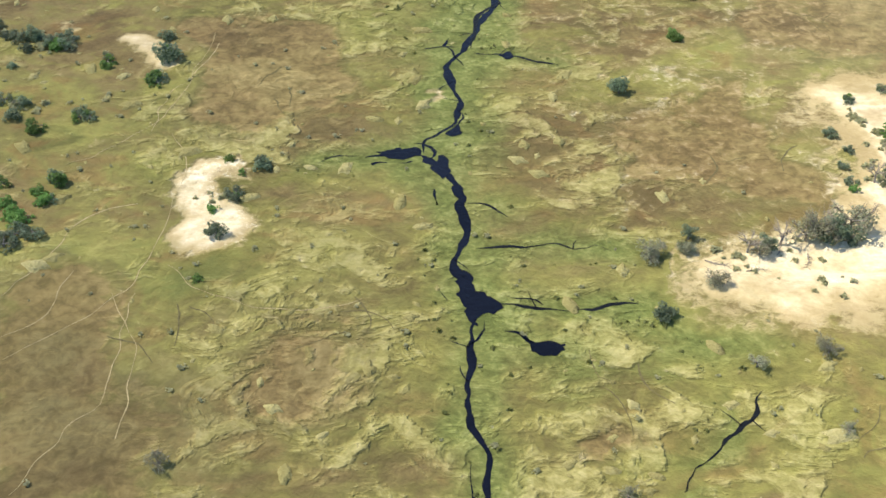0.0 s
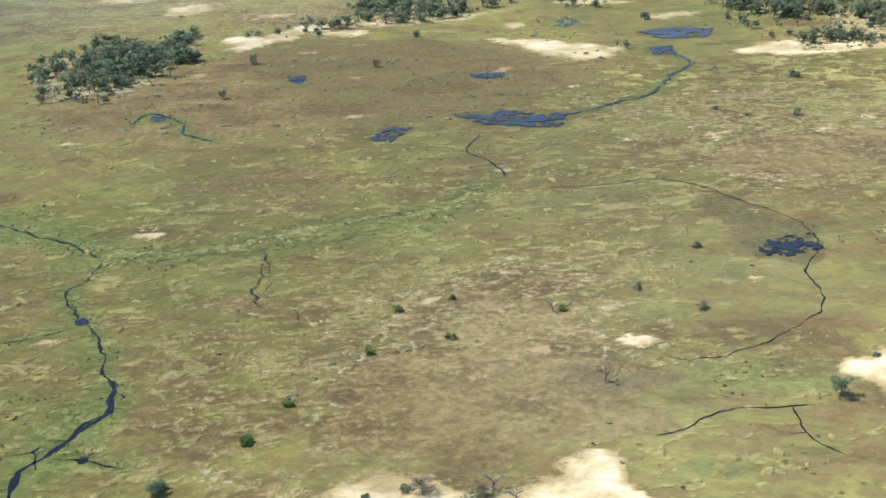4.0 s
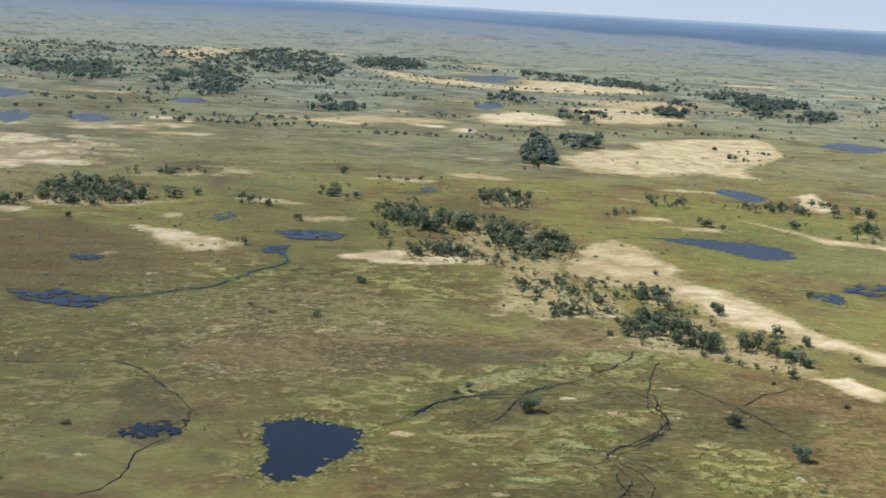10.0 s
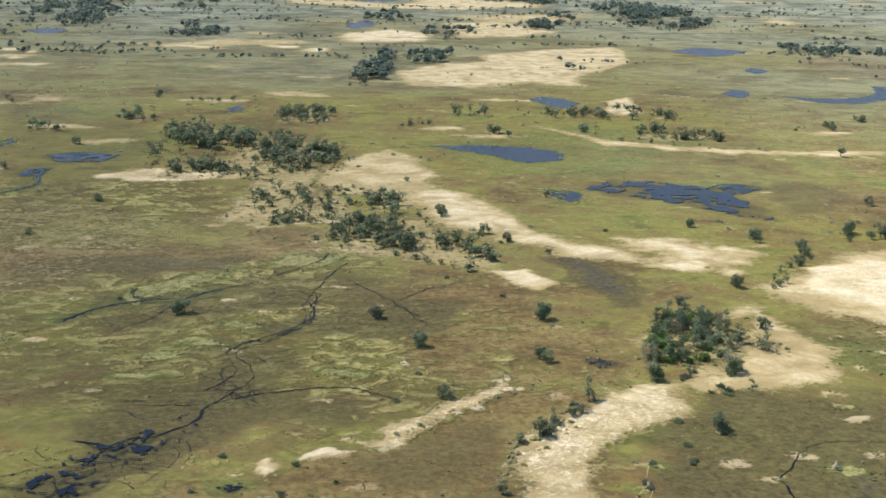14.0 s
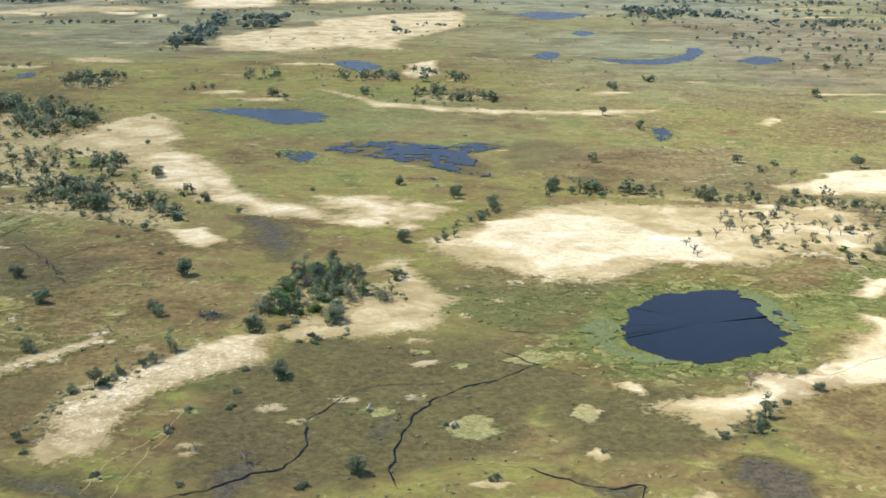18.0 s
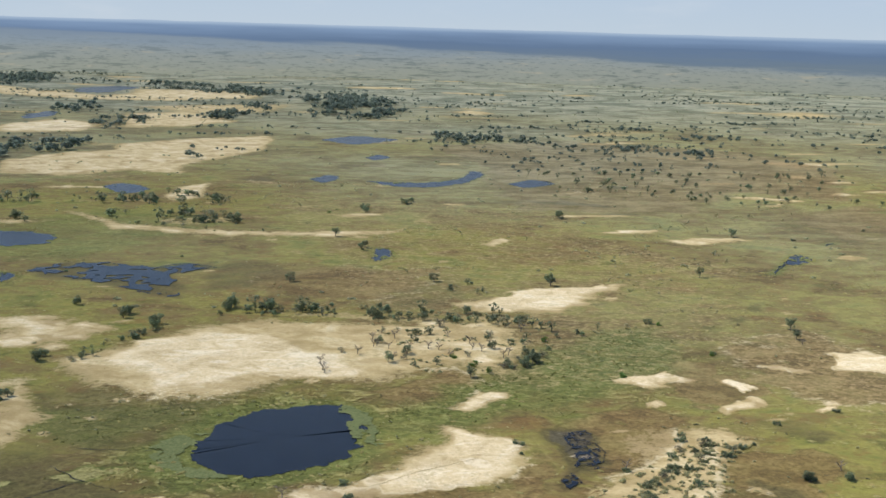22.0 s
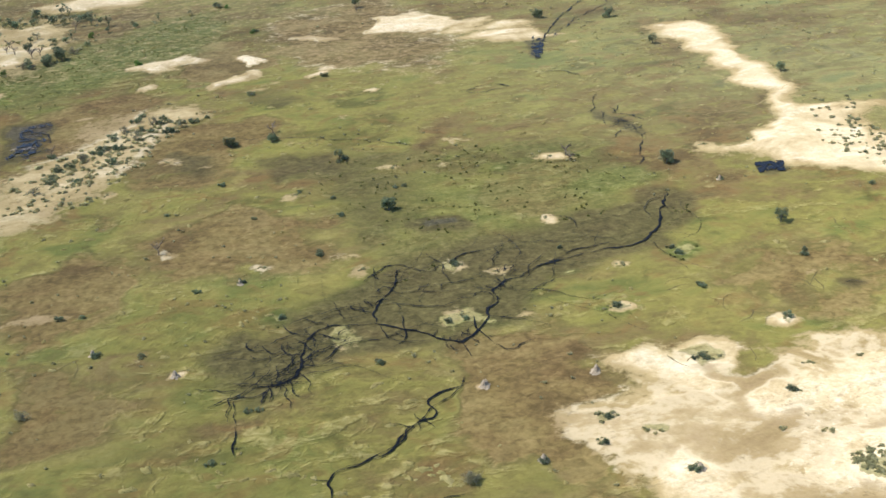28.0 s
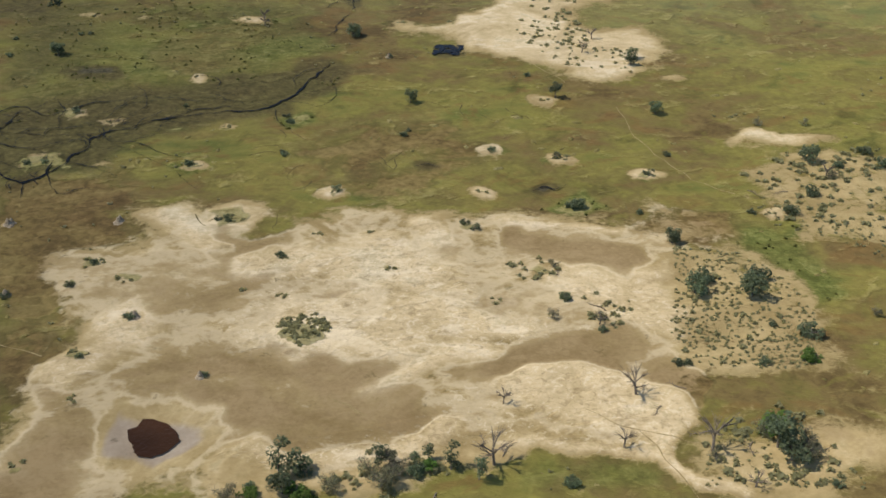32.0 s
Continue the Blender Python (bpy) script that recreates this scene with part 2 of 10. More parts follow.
    s = m.step(plus(plus(plus(sand, tufts, 0.9), clumps, 0.7), fine, 0.3), 0.18, 0.50)
    s = m.math("MULTIPLY", s, m.math("SUBTRACT", 1.0, m.math("MULTIPLY", isle, 0.8)))
    col = m.mix(s, col, dunes)
    rough = m.ramp(fine, (0.3, (0.85, 0.85, 0.85)), (0.7, (0.98, 0.98, 0.98)))
    bare = m.math("MULTIPLY", m.math("SUBTRACT", 1.0, m.math("MULTIPLY", s, 0.75)), m.math("SUBTRACT", 1.0, m.math("MULTIPLY", m.math("MAXIMUM", b, w), 0.6)))
    height = m.math("ADD", m.math("ADD", m.math("MULTIPLY", raft, 0.7), m.math("MULTIPLY", tufts, 0.8)), m.math("ADD", m.math("MULTIPLY", clumps, 0.55), m.math("MULTIPLY", fine, 0.30)))
    bare = m.math("MULTIPLY", bare, m.math("ADD", 0.42, m.math("MULTIPLY", tuss, 0.58)))
    return m.done(col, rough, m.bump(m.math("MULTIPLY", height, bare), 1.25, 1.0), 0.1)


def water_material(name, deep, rough=0.22):
    m = Nodes(name)
    at = m.place()
    tint = m.ramp(m.noise(at, 0.08, 3), (0.4, deep), (0.65, tuple(c * 1.7 for c in deep)))
    m.bsdf.inputs["IOR"].default_value = 1.33
    return m.done(tint, rough, m.bump(m.noise(at, 1.2, 4, 0.6), 0.22, 0.7), 0.16)


def leaf_material(name, dark, light, pale):
    m = Nodes(name)
    at = m.place()
    info = m.tree.nodes.new("ShaderNodeObjectInfo")
    isle = m.tree.nodes.new("ShaderNodeNewGeometry")
    mixed = m.math("ADD", m.math("MULTIPLY", isle.outputs["Random Per Island"], 0.55), m.math("MULTIPLY", m.noise(at, 0.5, 3), 0.45))
    col = m.ramp(mixed, (0.2, dark), (0.55, light), (0.9, pale))
    shade = m.add("ShaderNodeHueSaturation", Color=col)
    m.put(shade.inputs["Value"], m.math("ADD", m.math("MULTIPLY", info.outputs["Random"], 0.5), 0.75))
    m.put(shade.inputs["Hue"], m.math("ADD", m.math("MULTIPLY", info.outputs["Random"], 0.03), 0.485))
    m.done(shade.outputs[0], 0.65, None, 0.25)
    thin = m.add("ShaderNodeBsdfTranslucent", Color=shade.outputs[0])
    both = m.tree.nodes.new("ShaderNodeMixShader")
    both.inputs[0].default_value = 0.62
    m.tree.links.new(m.bsdf.outputs[0], both.inputs[1])
    m.tree.links.new(thin.outputs[0], both.inputs[2])
    m.tree.links.new(both.outputs[0], m.tree.nodes["Material Output"].inputs[0])
    return m.mat


def bark_material(name, dark, light):
    m = Nodes(name)
    at = m.place((1, 1, 0.3))
    n = m.noise(at, 5, 5, 0.7)
    return m.done(m.ramp(n, (0.35, dark), (0.65, light)), 0.9, m.bump(n, 0.05), 0.2)


def earth_material(name, dark, light):
    m = Nodes(name)
    at = m.place()
    n = m.noise(at, 0.9, 5, 0.7)
    return m.done(m.ramp(n, (0.35, dark), (0.65, light)), 0.95, m.bump(n, 0.1), 0.1)


def mat_material(name, low, mid, high):
    m = Nodes(name)
    at = m.place()
    isle = m.tree.nodes.new("ShaderNodeNewGeometry").outputs["Random Per Island"]
    n = m.math("ADD", m.math("MULTIPLY", isle, 0.35), m.math("MULTIPLY", m.noise(at, 0.7, 6, 0.8), 0.65))
    col = m.ramp(n, (0.25, low), (0.5, mid), (0.78, high))
    return m.done(col, 0.95, m.bump(m.noise(at, 1.6, 4, 0.7), 0.7), 0.1)


GROUND = ground_material()
PATH_SAND = earth_material("path_sand", (0.26, 0.205, 0.095), (0.42, 0.335, 0.175))
PEAT = earth_material("peat_mud", (0.080, 0.066, 0.030), (0.150, 0.125, 0.052))
MAT = mat_material("pale_grass_mat", (0.200, 0.170, 0.060), (0.270, 0.235, 0.090), (0.360, 0.318, 0.145))
PAD = mat_material("green_grass_mat", (0.175, 0.158, 0.055), (0.270, 0.240, 0.090), (0.385, 0.340, 0.155))
REED = earth_material("green_reed_mat", (0.110, 0.130, 0.030), (0.250, 0.255, 0.080))
LILY = earth_material("lily_pads", (0.105, 0.128, 0.050), (0.185, 0.205, 0.085))
WATER = water_material("marsh_water", (0.004, 0.005, 0.009))
WEEDY = water_material("weedy_water", (0.006, 0.0065, 0.007), 0.45)
BROWN_WATER = water_material("peat_water", (0.040, 0.018, 0.008), 0.3)
LEAF = leaf_material("leaf_dark", (0.105, 0.142, 0.084), (0.205, 0.256, 0.148), (0.325, 0.366, 0.232))
LEAF_BRIGHT = leaf_material("leaf_bright", (0.085, 0.150, 0.036), (0.175, 0.298, 0.070), (0.300, 0.400, 0.130))
LEAF_GREY = leaf_material("leaf_grey", (0.180, 0.186, 0.116), (0.330, 0.334, 0.205), (0.470, 0.465, 0.305))
LEAF_OLIVE = leaf_material("leaf_olive", (0.260, 0.262, 0.135), (0.420, 0.412, 0.220), (0.540, 0.520, 0.310))
LEAF_REED = leaf_material("leaf_reed", (0.130, 0.150, 0.045), (0.215, 0.235, 0.070), (0.320, 0.325, 0.120))
# leaves of far trees: distance haze put in as paler, bluer green
LEAF_HAZY = leaf_material("leaf_hazy", (0.105, 0.146, 0.116), (0.182, 0.228, 0.178), (0.265, 0.302, 0.240))
BARK = bark_material("bark", (0.105, 0.090, 0.070), (0.290, 0.255, 0.205))
DEAD = bark_material("bleached_wood", (0.130, 0.104, 0.076), (0.340, 0.284, 0.215))
CLAY = bark_material("termite_clay", (0.270, 0.215, 0.145), (0.520, 0.440, 0.320))

# ---------------------------------------------------------------- the plan of the ground cover
from mathutils.geometry import tessellate_polygon


def hashed(ix, iy, seed):
    h = (ix.astype(np.int64) * 374761393 + iy.astype(np.int64) * 668265263 + seed * 974711) & 0xFFFFFFFF
    h = ((h ^ (h >> 13)) * 1274126177) & 0xFFFFFFFF
    return ((h ^ (h >> 16)) & 0xFFFF) / 65535.0


def value_noise(x, y, size, seed=0):
    """Smooth noise from 0 to 1, with lumps of the given size in metres."""
    x, y = np.asarray(x) / size, np.asarray(y) / size
    ix, iy = np.floor(x), np.floor(y)
    u, v = x - ix, y - iy
    u, v = u * u * (3 - 2 * u), v * v * (3 - 2 * v)
    a, b = hashed(ix, iy, seed), hashed(ix + 1, iy, seed)
    c, d = hashed(ix, iy + 1, seed), hashed(ix + 1, iy + 1, seed)
    return (a * (1 - u) + b * u) * (1 - v) + (c * (1 - u) + d * u) * v


def pairs(flat):
    return np.array(flat, float).reshape(-1, 2)


def outline_distance(px, py, poly):
    """Distance to an outline, negative within it."""
    best, inside = np.full(px.shape, 1e9), np.zeros(px.shape, bool)
    for (ax, ay), (bx, by) in zip(poly, np.roll(poly, -1, 0)):
        ex, ey = bx - ax, by - ay
        k = np.clip(((px - ax) * ex + (py - ay) * ey) / (ex * ex + ey * ey + 1e-9), 0, 1)
        best = np.minimum(best, np.hypot(px - ax - k * ex, py - ay - k * ey))
        if ey:
            inside ^= ((ay > py) != (by > py)) & (px < ex * (py - ay) / ey + ax)
    return np.where(inside, -best, best)


def line_distance(px, py, line):
    best = np.full(px.shape, 1e9)
    for (ax, ay), (bx, by) in zip(line[:-1], line[1:]):
        ex, ey = bx - ax, by - ay
        k = np.clip(((px - ax) * ex + (py - ay) * ey) / (ex * ex + ey * ey + 1e-9), 0, 1)
        best = np.minimum(best, np.hypot(px - ax - k * ex, py - ay - k * ey))
    return best


def stretch(start, stop, first, last, grow):
    """Steps that widen from first to last."""
    out, step = [start], first
    while out[-1] < stop:
        out.append(out[-1] + step)
        step = min(step * grow, last)
    return out


XS = np.array([-v for v in stretch(300, 6000, 4, 320, 1.14)][::-1] + list(np.arange(-297.6, 704, 2.4)) + list(np.arange(704.4, 940, 1.2)) + list(np.arange(940.8, 1050, 2.4)) + stretch(1050, 6500, 3, 320, 1.12))
YS = np.array([-v for v in stretch(110, 5600, 4, 320, 1.2)][::-1] + list(np.arange(-107.6, -88, 2.4)) + list(np.arange(-87.4, 48, 1.2)) + list(np.arange(48.8, 420, 2.4)) + stretch(420, 6000, 2.45, 160, 1.016))
GX, GY = np.meshgrid(XS, YS)
COVER = {k: np.zeros(GX.shape) for k in ("sand", "brown", "lush", "wet", "tuss")}
WATER_NEAR = np.full(GX.shape, 1e3)
WARP_X = (value_noise(GX, GY, 14, 1) - 0.5) * 10 + (value_noise(GX, GY, 5, 2) - 0.5) * 4
WARP_Y = (value_noise(GX, GY, 14, 3) - 0.5) * 10 + (value_noise(GX, GY, 5, 4) - 0.5) * 4


def window(poly, margin):
    (x0, y0), (x1, y1) = poly.min(0) - margin, poly.max(0) + margin
    return (slice(*np.searchsorted(YS, (y0, y1))), slice(*np.searchsorted(XS, (x0, x1))))


def patch(kind, value, soft, *flat):
    """Ground of one cover within an outline with a soft, ragged edge."""
    poly = pairs(flat)
    span = np.ptp(poly, axis=0)
    soft = max(soft, min(6.0, 0.06 * min(span)))
    w = window(poly, soft * 4 + 9)
    rag = min(1.0, min(span) / 14)
    d = outline_distance(GX[w] + WARP_X[w] * rag, GY[w] + WARP_Y[w] * rag, poly)
    k = np.clip(0.57 - d / (3.4 * soft), 0, 1)
    COVER[kind][w] = np.maximum(COVER[kind][w], value * k * k * (3 - 2 * k))


def lay(kind, value, soft, *flat):
    """Sets one cover to a value within an outline, over whatever lay there."""
    poly = pairs(flat)
    w = window(poly, soft * 4 + 9)
    rag = min(1.8, 0.5 + soft / 5)
    d = outline_distance(GX[w] + WARP_X[w] * rag, GY[w] + WARP_Y[w] * rag, poly)
    k = np.clip(0.5 - d / (2.4 * soft), 0, 1)
    k = k * k * (3 - 2 * k)
    COVER[kind][w] += (value - COVER[kind][w]) * k


def bright(soft, *flat):
    """Clean cream sand and salt."""
    lay("brown", 0.0, soft, *flat)
    lay("sand", 1.0, soft, *flat)
    lay("tuss", 0.45, soft, *flat)


def curve_through(points, step):
    """Catmull-Rom through the points, cut every step metres."""
    p = np.vstack([2 * points[0] - points[1], points, 2 * points[-1] - points[-2]])
    out = []
    for a, b, c, d in zip(p[:-3], p[1:-2], p[2:-1], p[3:]):
        n = max(2, int(np.hypot(*(c - b)) / step))
        for t in np.arange(n) / n:
            out.append(0.5 * (2 * b + (c - a) * t + (2 * a - 5 * b + 4 * c - d) * t * t + (3 * b - a - 3 * c + d) * t ** 3))
    return np.array(out + [points[-1]])


WATERS = []
GREEN_NEAR = np.full(GX.shape, 1e3)


def water_object(verts, faces, label, material, climb=0.0):
    me = bpy.data.meshes.new("water")
    z = 0.05 + 0.003 * len(WATERS)
    up = []
    for f in faces:
        p = np.array([verts[i] for i in f])
        area = (p[:, 0] * np.roll(p[:, 1], -1) - p[:, 1] * np.roll(p[:, 0], -1)).sum()
        up.append(f if area > 0 else f[::-1])
    me.from_pydata([(x, y, z + climb * (i // 34)) for i, (x, y) in enumerate(verts)], [], up)
    me.materials.append(material)
    ob = tagged(new("water", me), label, "water", kind="structure")
    WATERS.append(ob)


def knoll(radius, rim, *flat):
    """Small grassy rises with bare rims."""
    for x, y in pairs(flat):
        r = random.Random(int(x * 13 + y * 7))
        for kind, value, far in (("sand", rim, 1.6), ("lush", 1.0, 0.85)):
            patch(kind, value, 1.0, *[v for k in range(9) for q in [radius * far * r.uniform(0.8, 1.2)] for v in (x + 1.2 * q * math.cos(k * 0.698), y + q * math.sin(k * 0.698))])


def reeds(count, *flat):
    """Rafts of reeds standing in a pond."""
    poly = pairs(flat)
    r = random.Random(int(poly[0, 0]))
    (x0, y0), (x1, y1) = poly.min(0), poly.max(0)
    for _ in range(count * 3):
        x, y = r.uniform(x0, x1), r.uniform(y0, y1)
        if outline_distance(np.array([x]), np.array([y]), poly)[0] < 0 and value_noise(np.array([x]), np.array([y]), 11, 8)[0] > 0.55:
            SHORE.append((x, y, r.uniform(0.5, 1.8) * (1 + y / 900)))


PADS = []


def pads(count, *flat):
    """Large raised mats of grass gathered in rows."""
    poly = pairs(flat)
    patch("tuss", 1.0 if poly[0, 0] < 560 else 0.45, 14, *flat)
    r = np.random.RandomState(count)
    (x0, y0), (x1, y1) = poly.min(0), poly.max(0)
    n = count // 4
    x, y = r.uniform(x0, x1, n), r.uniform(y0, y1, n)
    ok = (outline_distance(x, y, poly) < 0) & (value_noise(x, y, 45, 3) + r.uniform(-0.2, 0.2, n) > 0.42)
    for cx, cy in zip(x[ok], y[ok]):
        a, far, wide = r.normal(0.25, 0.35), r.uniform(2, 9), r.uniform(0.8, 2.4)
        for _ in range(int(3 + far * wide * 0.6)):
            u, v = r.normal(0, 0.5) * far, r.normal(0, 0.5) * wide
            PADS.append((float(cx + u * math.cos(a) - v * math.sin(a)), float(cy + u * math.sin(a) + v * math.cos(a)), float(0.7 + 1.8 * r.uniform() ** 2)))


def bare(soft, much, *flat):
    """Clean pale sand that no sedge covers."""
    poly = pairs(flat)
    w = window(poly, soft * 4 + 9)
    d = outline_distance(GX[w] + WARP_X[w] * 0.5, GY[w] + WARP_Y[w] * 0.5, poly)
    k = np.clip(0.68 - d / (3.4 * soft), 0, 1)
    COVER["brown"][w] *= 1 - k * much
    COVER["sand"][w] = np.maximum(COVER["sand"][w], much * k)


def dashes(count, *flat):
    """Short bare strips strewn over an outline."""
    poly = pairs(flat)
    r = random.Random(int(poly[0, 1]))
    (x0, y0), (x1, y1) = poly.min(0), poly.max(0)
    for _ in range(count):
        x, y = r.uniform(x0, x1), r.uniform(y0, y1)
        if outline_distance(np.array([x]), np.array([y]), poly)[0] < 0:
            a, b = r.uniform(5, 26) * (0.4 + y / 1500), r.uniform(2.2, 6) * (0.4 + y / 350)
            bare(2.5, r.uniform(0.35, 0.95), *[v for k in range(8) for q in [r.uniform(0.55, 1.2)] for v in (x + a * q * math.cos(k * 0.785), y + b * q * math.sin(k * 0.785))])


def channel(width, *flat):
    """A narrow stream: a ribbon of water whose banks wander."""
    line = pairs(flat)
    w = window(line, 26)
    WATER_NEAR[w] = np.minimum(WATER_NEAR[w], line_distance(GX[w], GY[w], line) - width / 2)
    if width > 1.3:
        GREEN_NEAR[w] = np.minimum(GREEN_NEAR[w], WATER_NEAR[w])
    mid = curve_through(line, 0.8)
    seed = len(WATERS)
    wide = mid * 1
    for k, (lump, far) in enumerate(((6, 2.0), (2.2, 1.0))):
        mid = mid + np.stack([value_noise(wide[:, 0], wide[:, 1], lump, seed + k) - 0.5, value_noise(wide[:, 0], wide[:, 1], lump, seed + 50 + k) - 0.5], 1) * far
    ahead = np.gradient(mid, axis=0)
    side = np.stack([-ahead[:, 1], ahead[:, 0]], 1) / (np.hypot(*ahead.T)[:, None] + 1e-9)
    n = len(mid)
    along = np.arange(n)
    half = width * 0.30 * np.clip(-0.15 + 1.3 * value_noise(along, along * 0, 7, seed + 9) + 0.9 * value_noise(along, along * 0, 1.7, seed + 19), 0.5 if width > 1.3 else 0.22, 2)
    half *= np.minimum(1, np.minimum(along + 0.6, n - along - 0.4) / 5)
    verts = np.vstack([mid + side * half[:, None], mid - side * half[:, None]])
    faces = [(i, i + n, i + n + 1, i + 1) for i in range(n - 1)]
    # a thinner strand that leaves and joins again
    if width > 1.3:
        shift = (value_noise(along, along * 0, 9, seed + 29) - 0.42) * (1.5 + width * 3.5) + (value_noise(along, along * 0, 2.3, seed + 49) - 0.5) * 1.2
        thin = 0.22 * width * np.clip(2.2 * value_noise(along, along * 0, 6, seed + 39) - 1.3, 0, 1) + 0.03
        arm, j = mid + side * shift[:, None], len(verts)
        verts = np.vstack([verts, arm + side * thin[:, None], arm - side * thin[:, None]])
        faces += [(j + i, j + i + n, j + i + n + 1, j + i + 1) for i in range(n - 1) if thin[i] > 0.05]
    # short blind side arms
    rnd = random.Random(seed)
    for i in range(4, n - 4):
        if rnd.random() < 0.035:
            out = side[i] * rnd.choice((-1, 1)) * rnd.uniform(1.5, 5) + ahead[i] * rnd.uniform(-3, 3)
            j = len(verts)
            turn = np.array((-out[1], out[0])) / np.hypot(*out) * 0.13
            bend = mid[i] + out * 0.55 + turn * rnd.uniform(-3, 3)
            verts = np.vstack([verts, [mid[i] + turn, mid[i] - turn, bend - turn * 0.7, mid[i] + out, bend + turn * 0.7]])
            faces.append((j, j + 1, j + 2, j + 3, j + 4))
    water_object(verts, faces, "dark narrow water channel between reedy green banks", WATER if width > 1.3 else WEEDY)


def shallow(share, *flat):
    """Water that shows in a broken network through flooded sedge, over a share of the outline."""
    poly = pairs(flat)
    w = window(poly, 26)
    WATER_NEAR[w] = np.minimum(WATER_NEAR[w], outline_distance(GX[w], GY[w], poly) + 1.0)
    patch("wet", 0.75, 1.5, *flat)
    (x0, y0), (x1, y1) = poly.min(0), poly.max(0)
    reach = math.sqrt((x1 - x0) * (y1 - y0))
    cell, lump, seed = min(1.6, max(0.22, reach / 110)), min(11, max(0.9, reach / (9 if share > 0.5 else 12))), int(abs(x0 * 3 + y0))
    xs, ys = np.arange(x0, x1, cell), np.arange(y0, y1, cell)
    gx, gy = np.meshgrid(xs, ys)
    px = gx + (value_noise(gx, gy, lump * 0.6, seed + 1) - 0.5) * lump * 0.7
    py = gy + (value_noise(gx, gy, lump * 0.6, seed + 2) - 0.5) * lump * 0.7
    ridge = np.abs(0.65 * value_noise(px, py, lump, seed) + 0.35 * value_noise(px, py, lump * 0.4, seed + 3) - 0.5)
    field = (0.5 if share > 0.5 else 0.16) * (value_noise(px, py, lump * 1.2, seed + 4) - 0.5) - ridge
    inside = outline_distance(px, py, poly) < 0
    wet = inside & (field > np.quantile(field[inside], 1 - share))
    rows, cols = wet.shape
    r = np.random.RandomState(seed)
    verts = np.stack(np.meshgrid(np.append(xs, x1) - cell / 2, np.append(ys, y1) - cell / 2), -1).reshape(-1, 2)
    verts = verts + r.uniform(-0.33, 0.33, verts.shape) * cell
    faces = [(j * (cols + 1) + i, j * (cols + 1) + i + 1, (j + 1) * (cols + 1) + i + 1, (j + 1) * (cols + 1) + i) for j, i in zip(*np.nonzero(wet))]
    used = sorted({i for f in faces for i in f})
    order = {i: k for k, i in enumerate(used)}
    water_object(verts[used], [tuple(order[i] for i in f) for f in faces], "shallow dark water in a network through flooded sedges", WATER)


def braids(count, width, *flat):
    """Thin threads of water that wind and cross through flooded sedge."""
    poly = pairs(flat)
    w = window(poly, 26)
    WATER_NEAR[w] = np.minimum(WATER_NEAR[w], outline_distance(GX[w], GY[w], poly) + 1.5)
    patch("wet", 0.7, 2, *flat)
    rnd = random.Random(int(poly[0, 0] * 5 + poly[0, 1]))
    (x0, y0), (x1, y1) = poly.min(0), poly.max(0)
    u = np.linalg.svd(poly - poly.mean(0))[2][0]
    main, reach = math.atan2(u[1], u[0]), math.hypot(x1 - x0, y1 - y0)
    verts, faces = [], []
    while len(verts) < count * 34:
        p = np.array((rnd.uniform(x0, x1), rnd.uniform(y0, y1)))
        if outline_distance(p[:1], p[1:], poly)[0] > 0:
            continue
        a = main + rnd.choice((-1.0, -0.35, 0.0, 0.35, 1.0, 1.6)) + rnd.uniform(-0.2, 0.2)
        line, far = [], reach * rnd.uniform(0.006, 0.02)
        for _ in range(17):
            line.append(p)
            a += rnd.uniform(-0.45, 0.45)
            p = p + np.array((math.cos(a), math.sin(a))) * far
        ahead = np.gradient(np.array(line), axis=0)
        i, most = len(verts), width * rnd.uniform(0.05, 0.20)
        for k, (q, d) in enumerate(zip(line, ahead)):
            side = np.array((-d[1], d[0])) / (np.hypot(*d) + 1e-9) * most * math.sin(0.2 + 2.74 * k / 16) * rnd.uniform(0.5, 1.4)
            verts += [tuple(q + side), tuple(q - side)]
        faces += [(i + 2 * k, i + 2 * k + 1, i + 2 * k + 3, i + 2 * k + 2) for k in range(16)]
    water_object(np.array(verts), faces, "thin winding threads of dark water through flooded sedge", WEEDY, 0.0015)


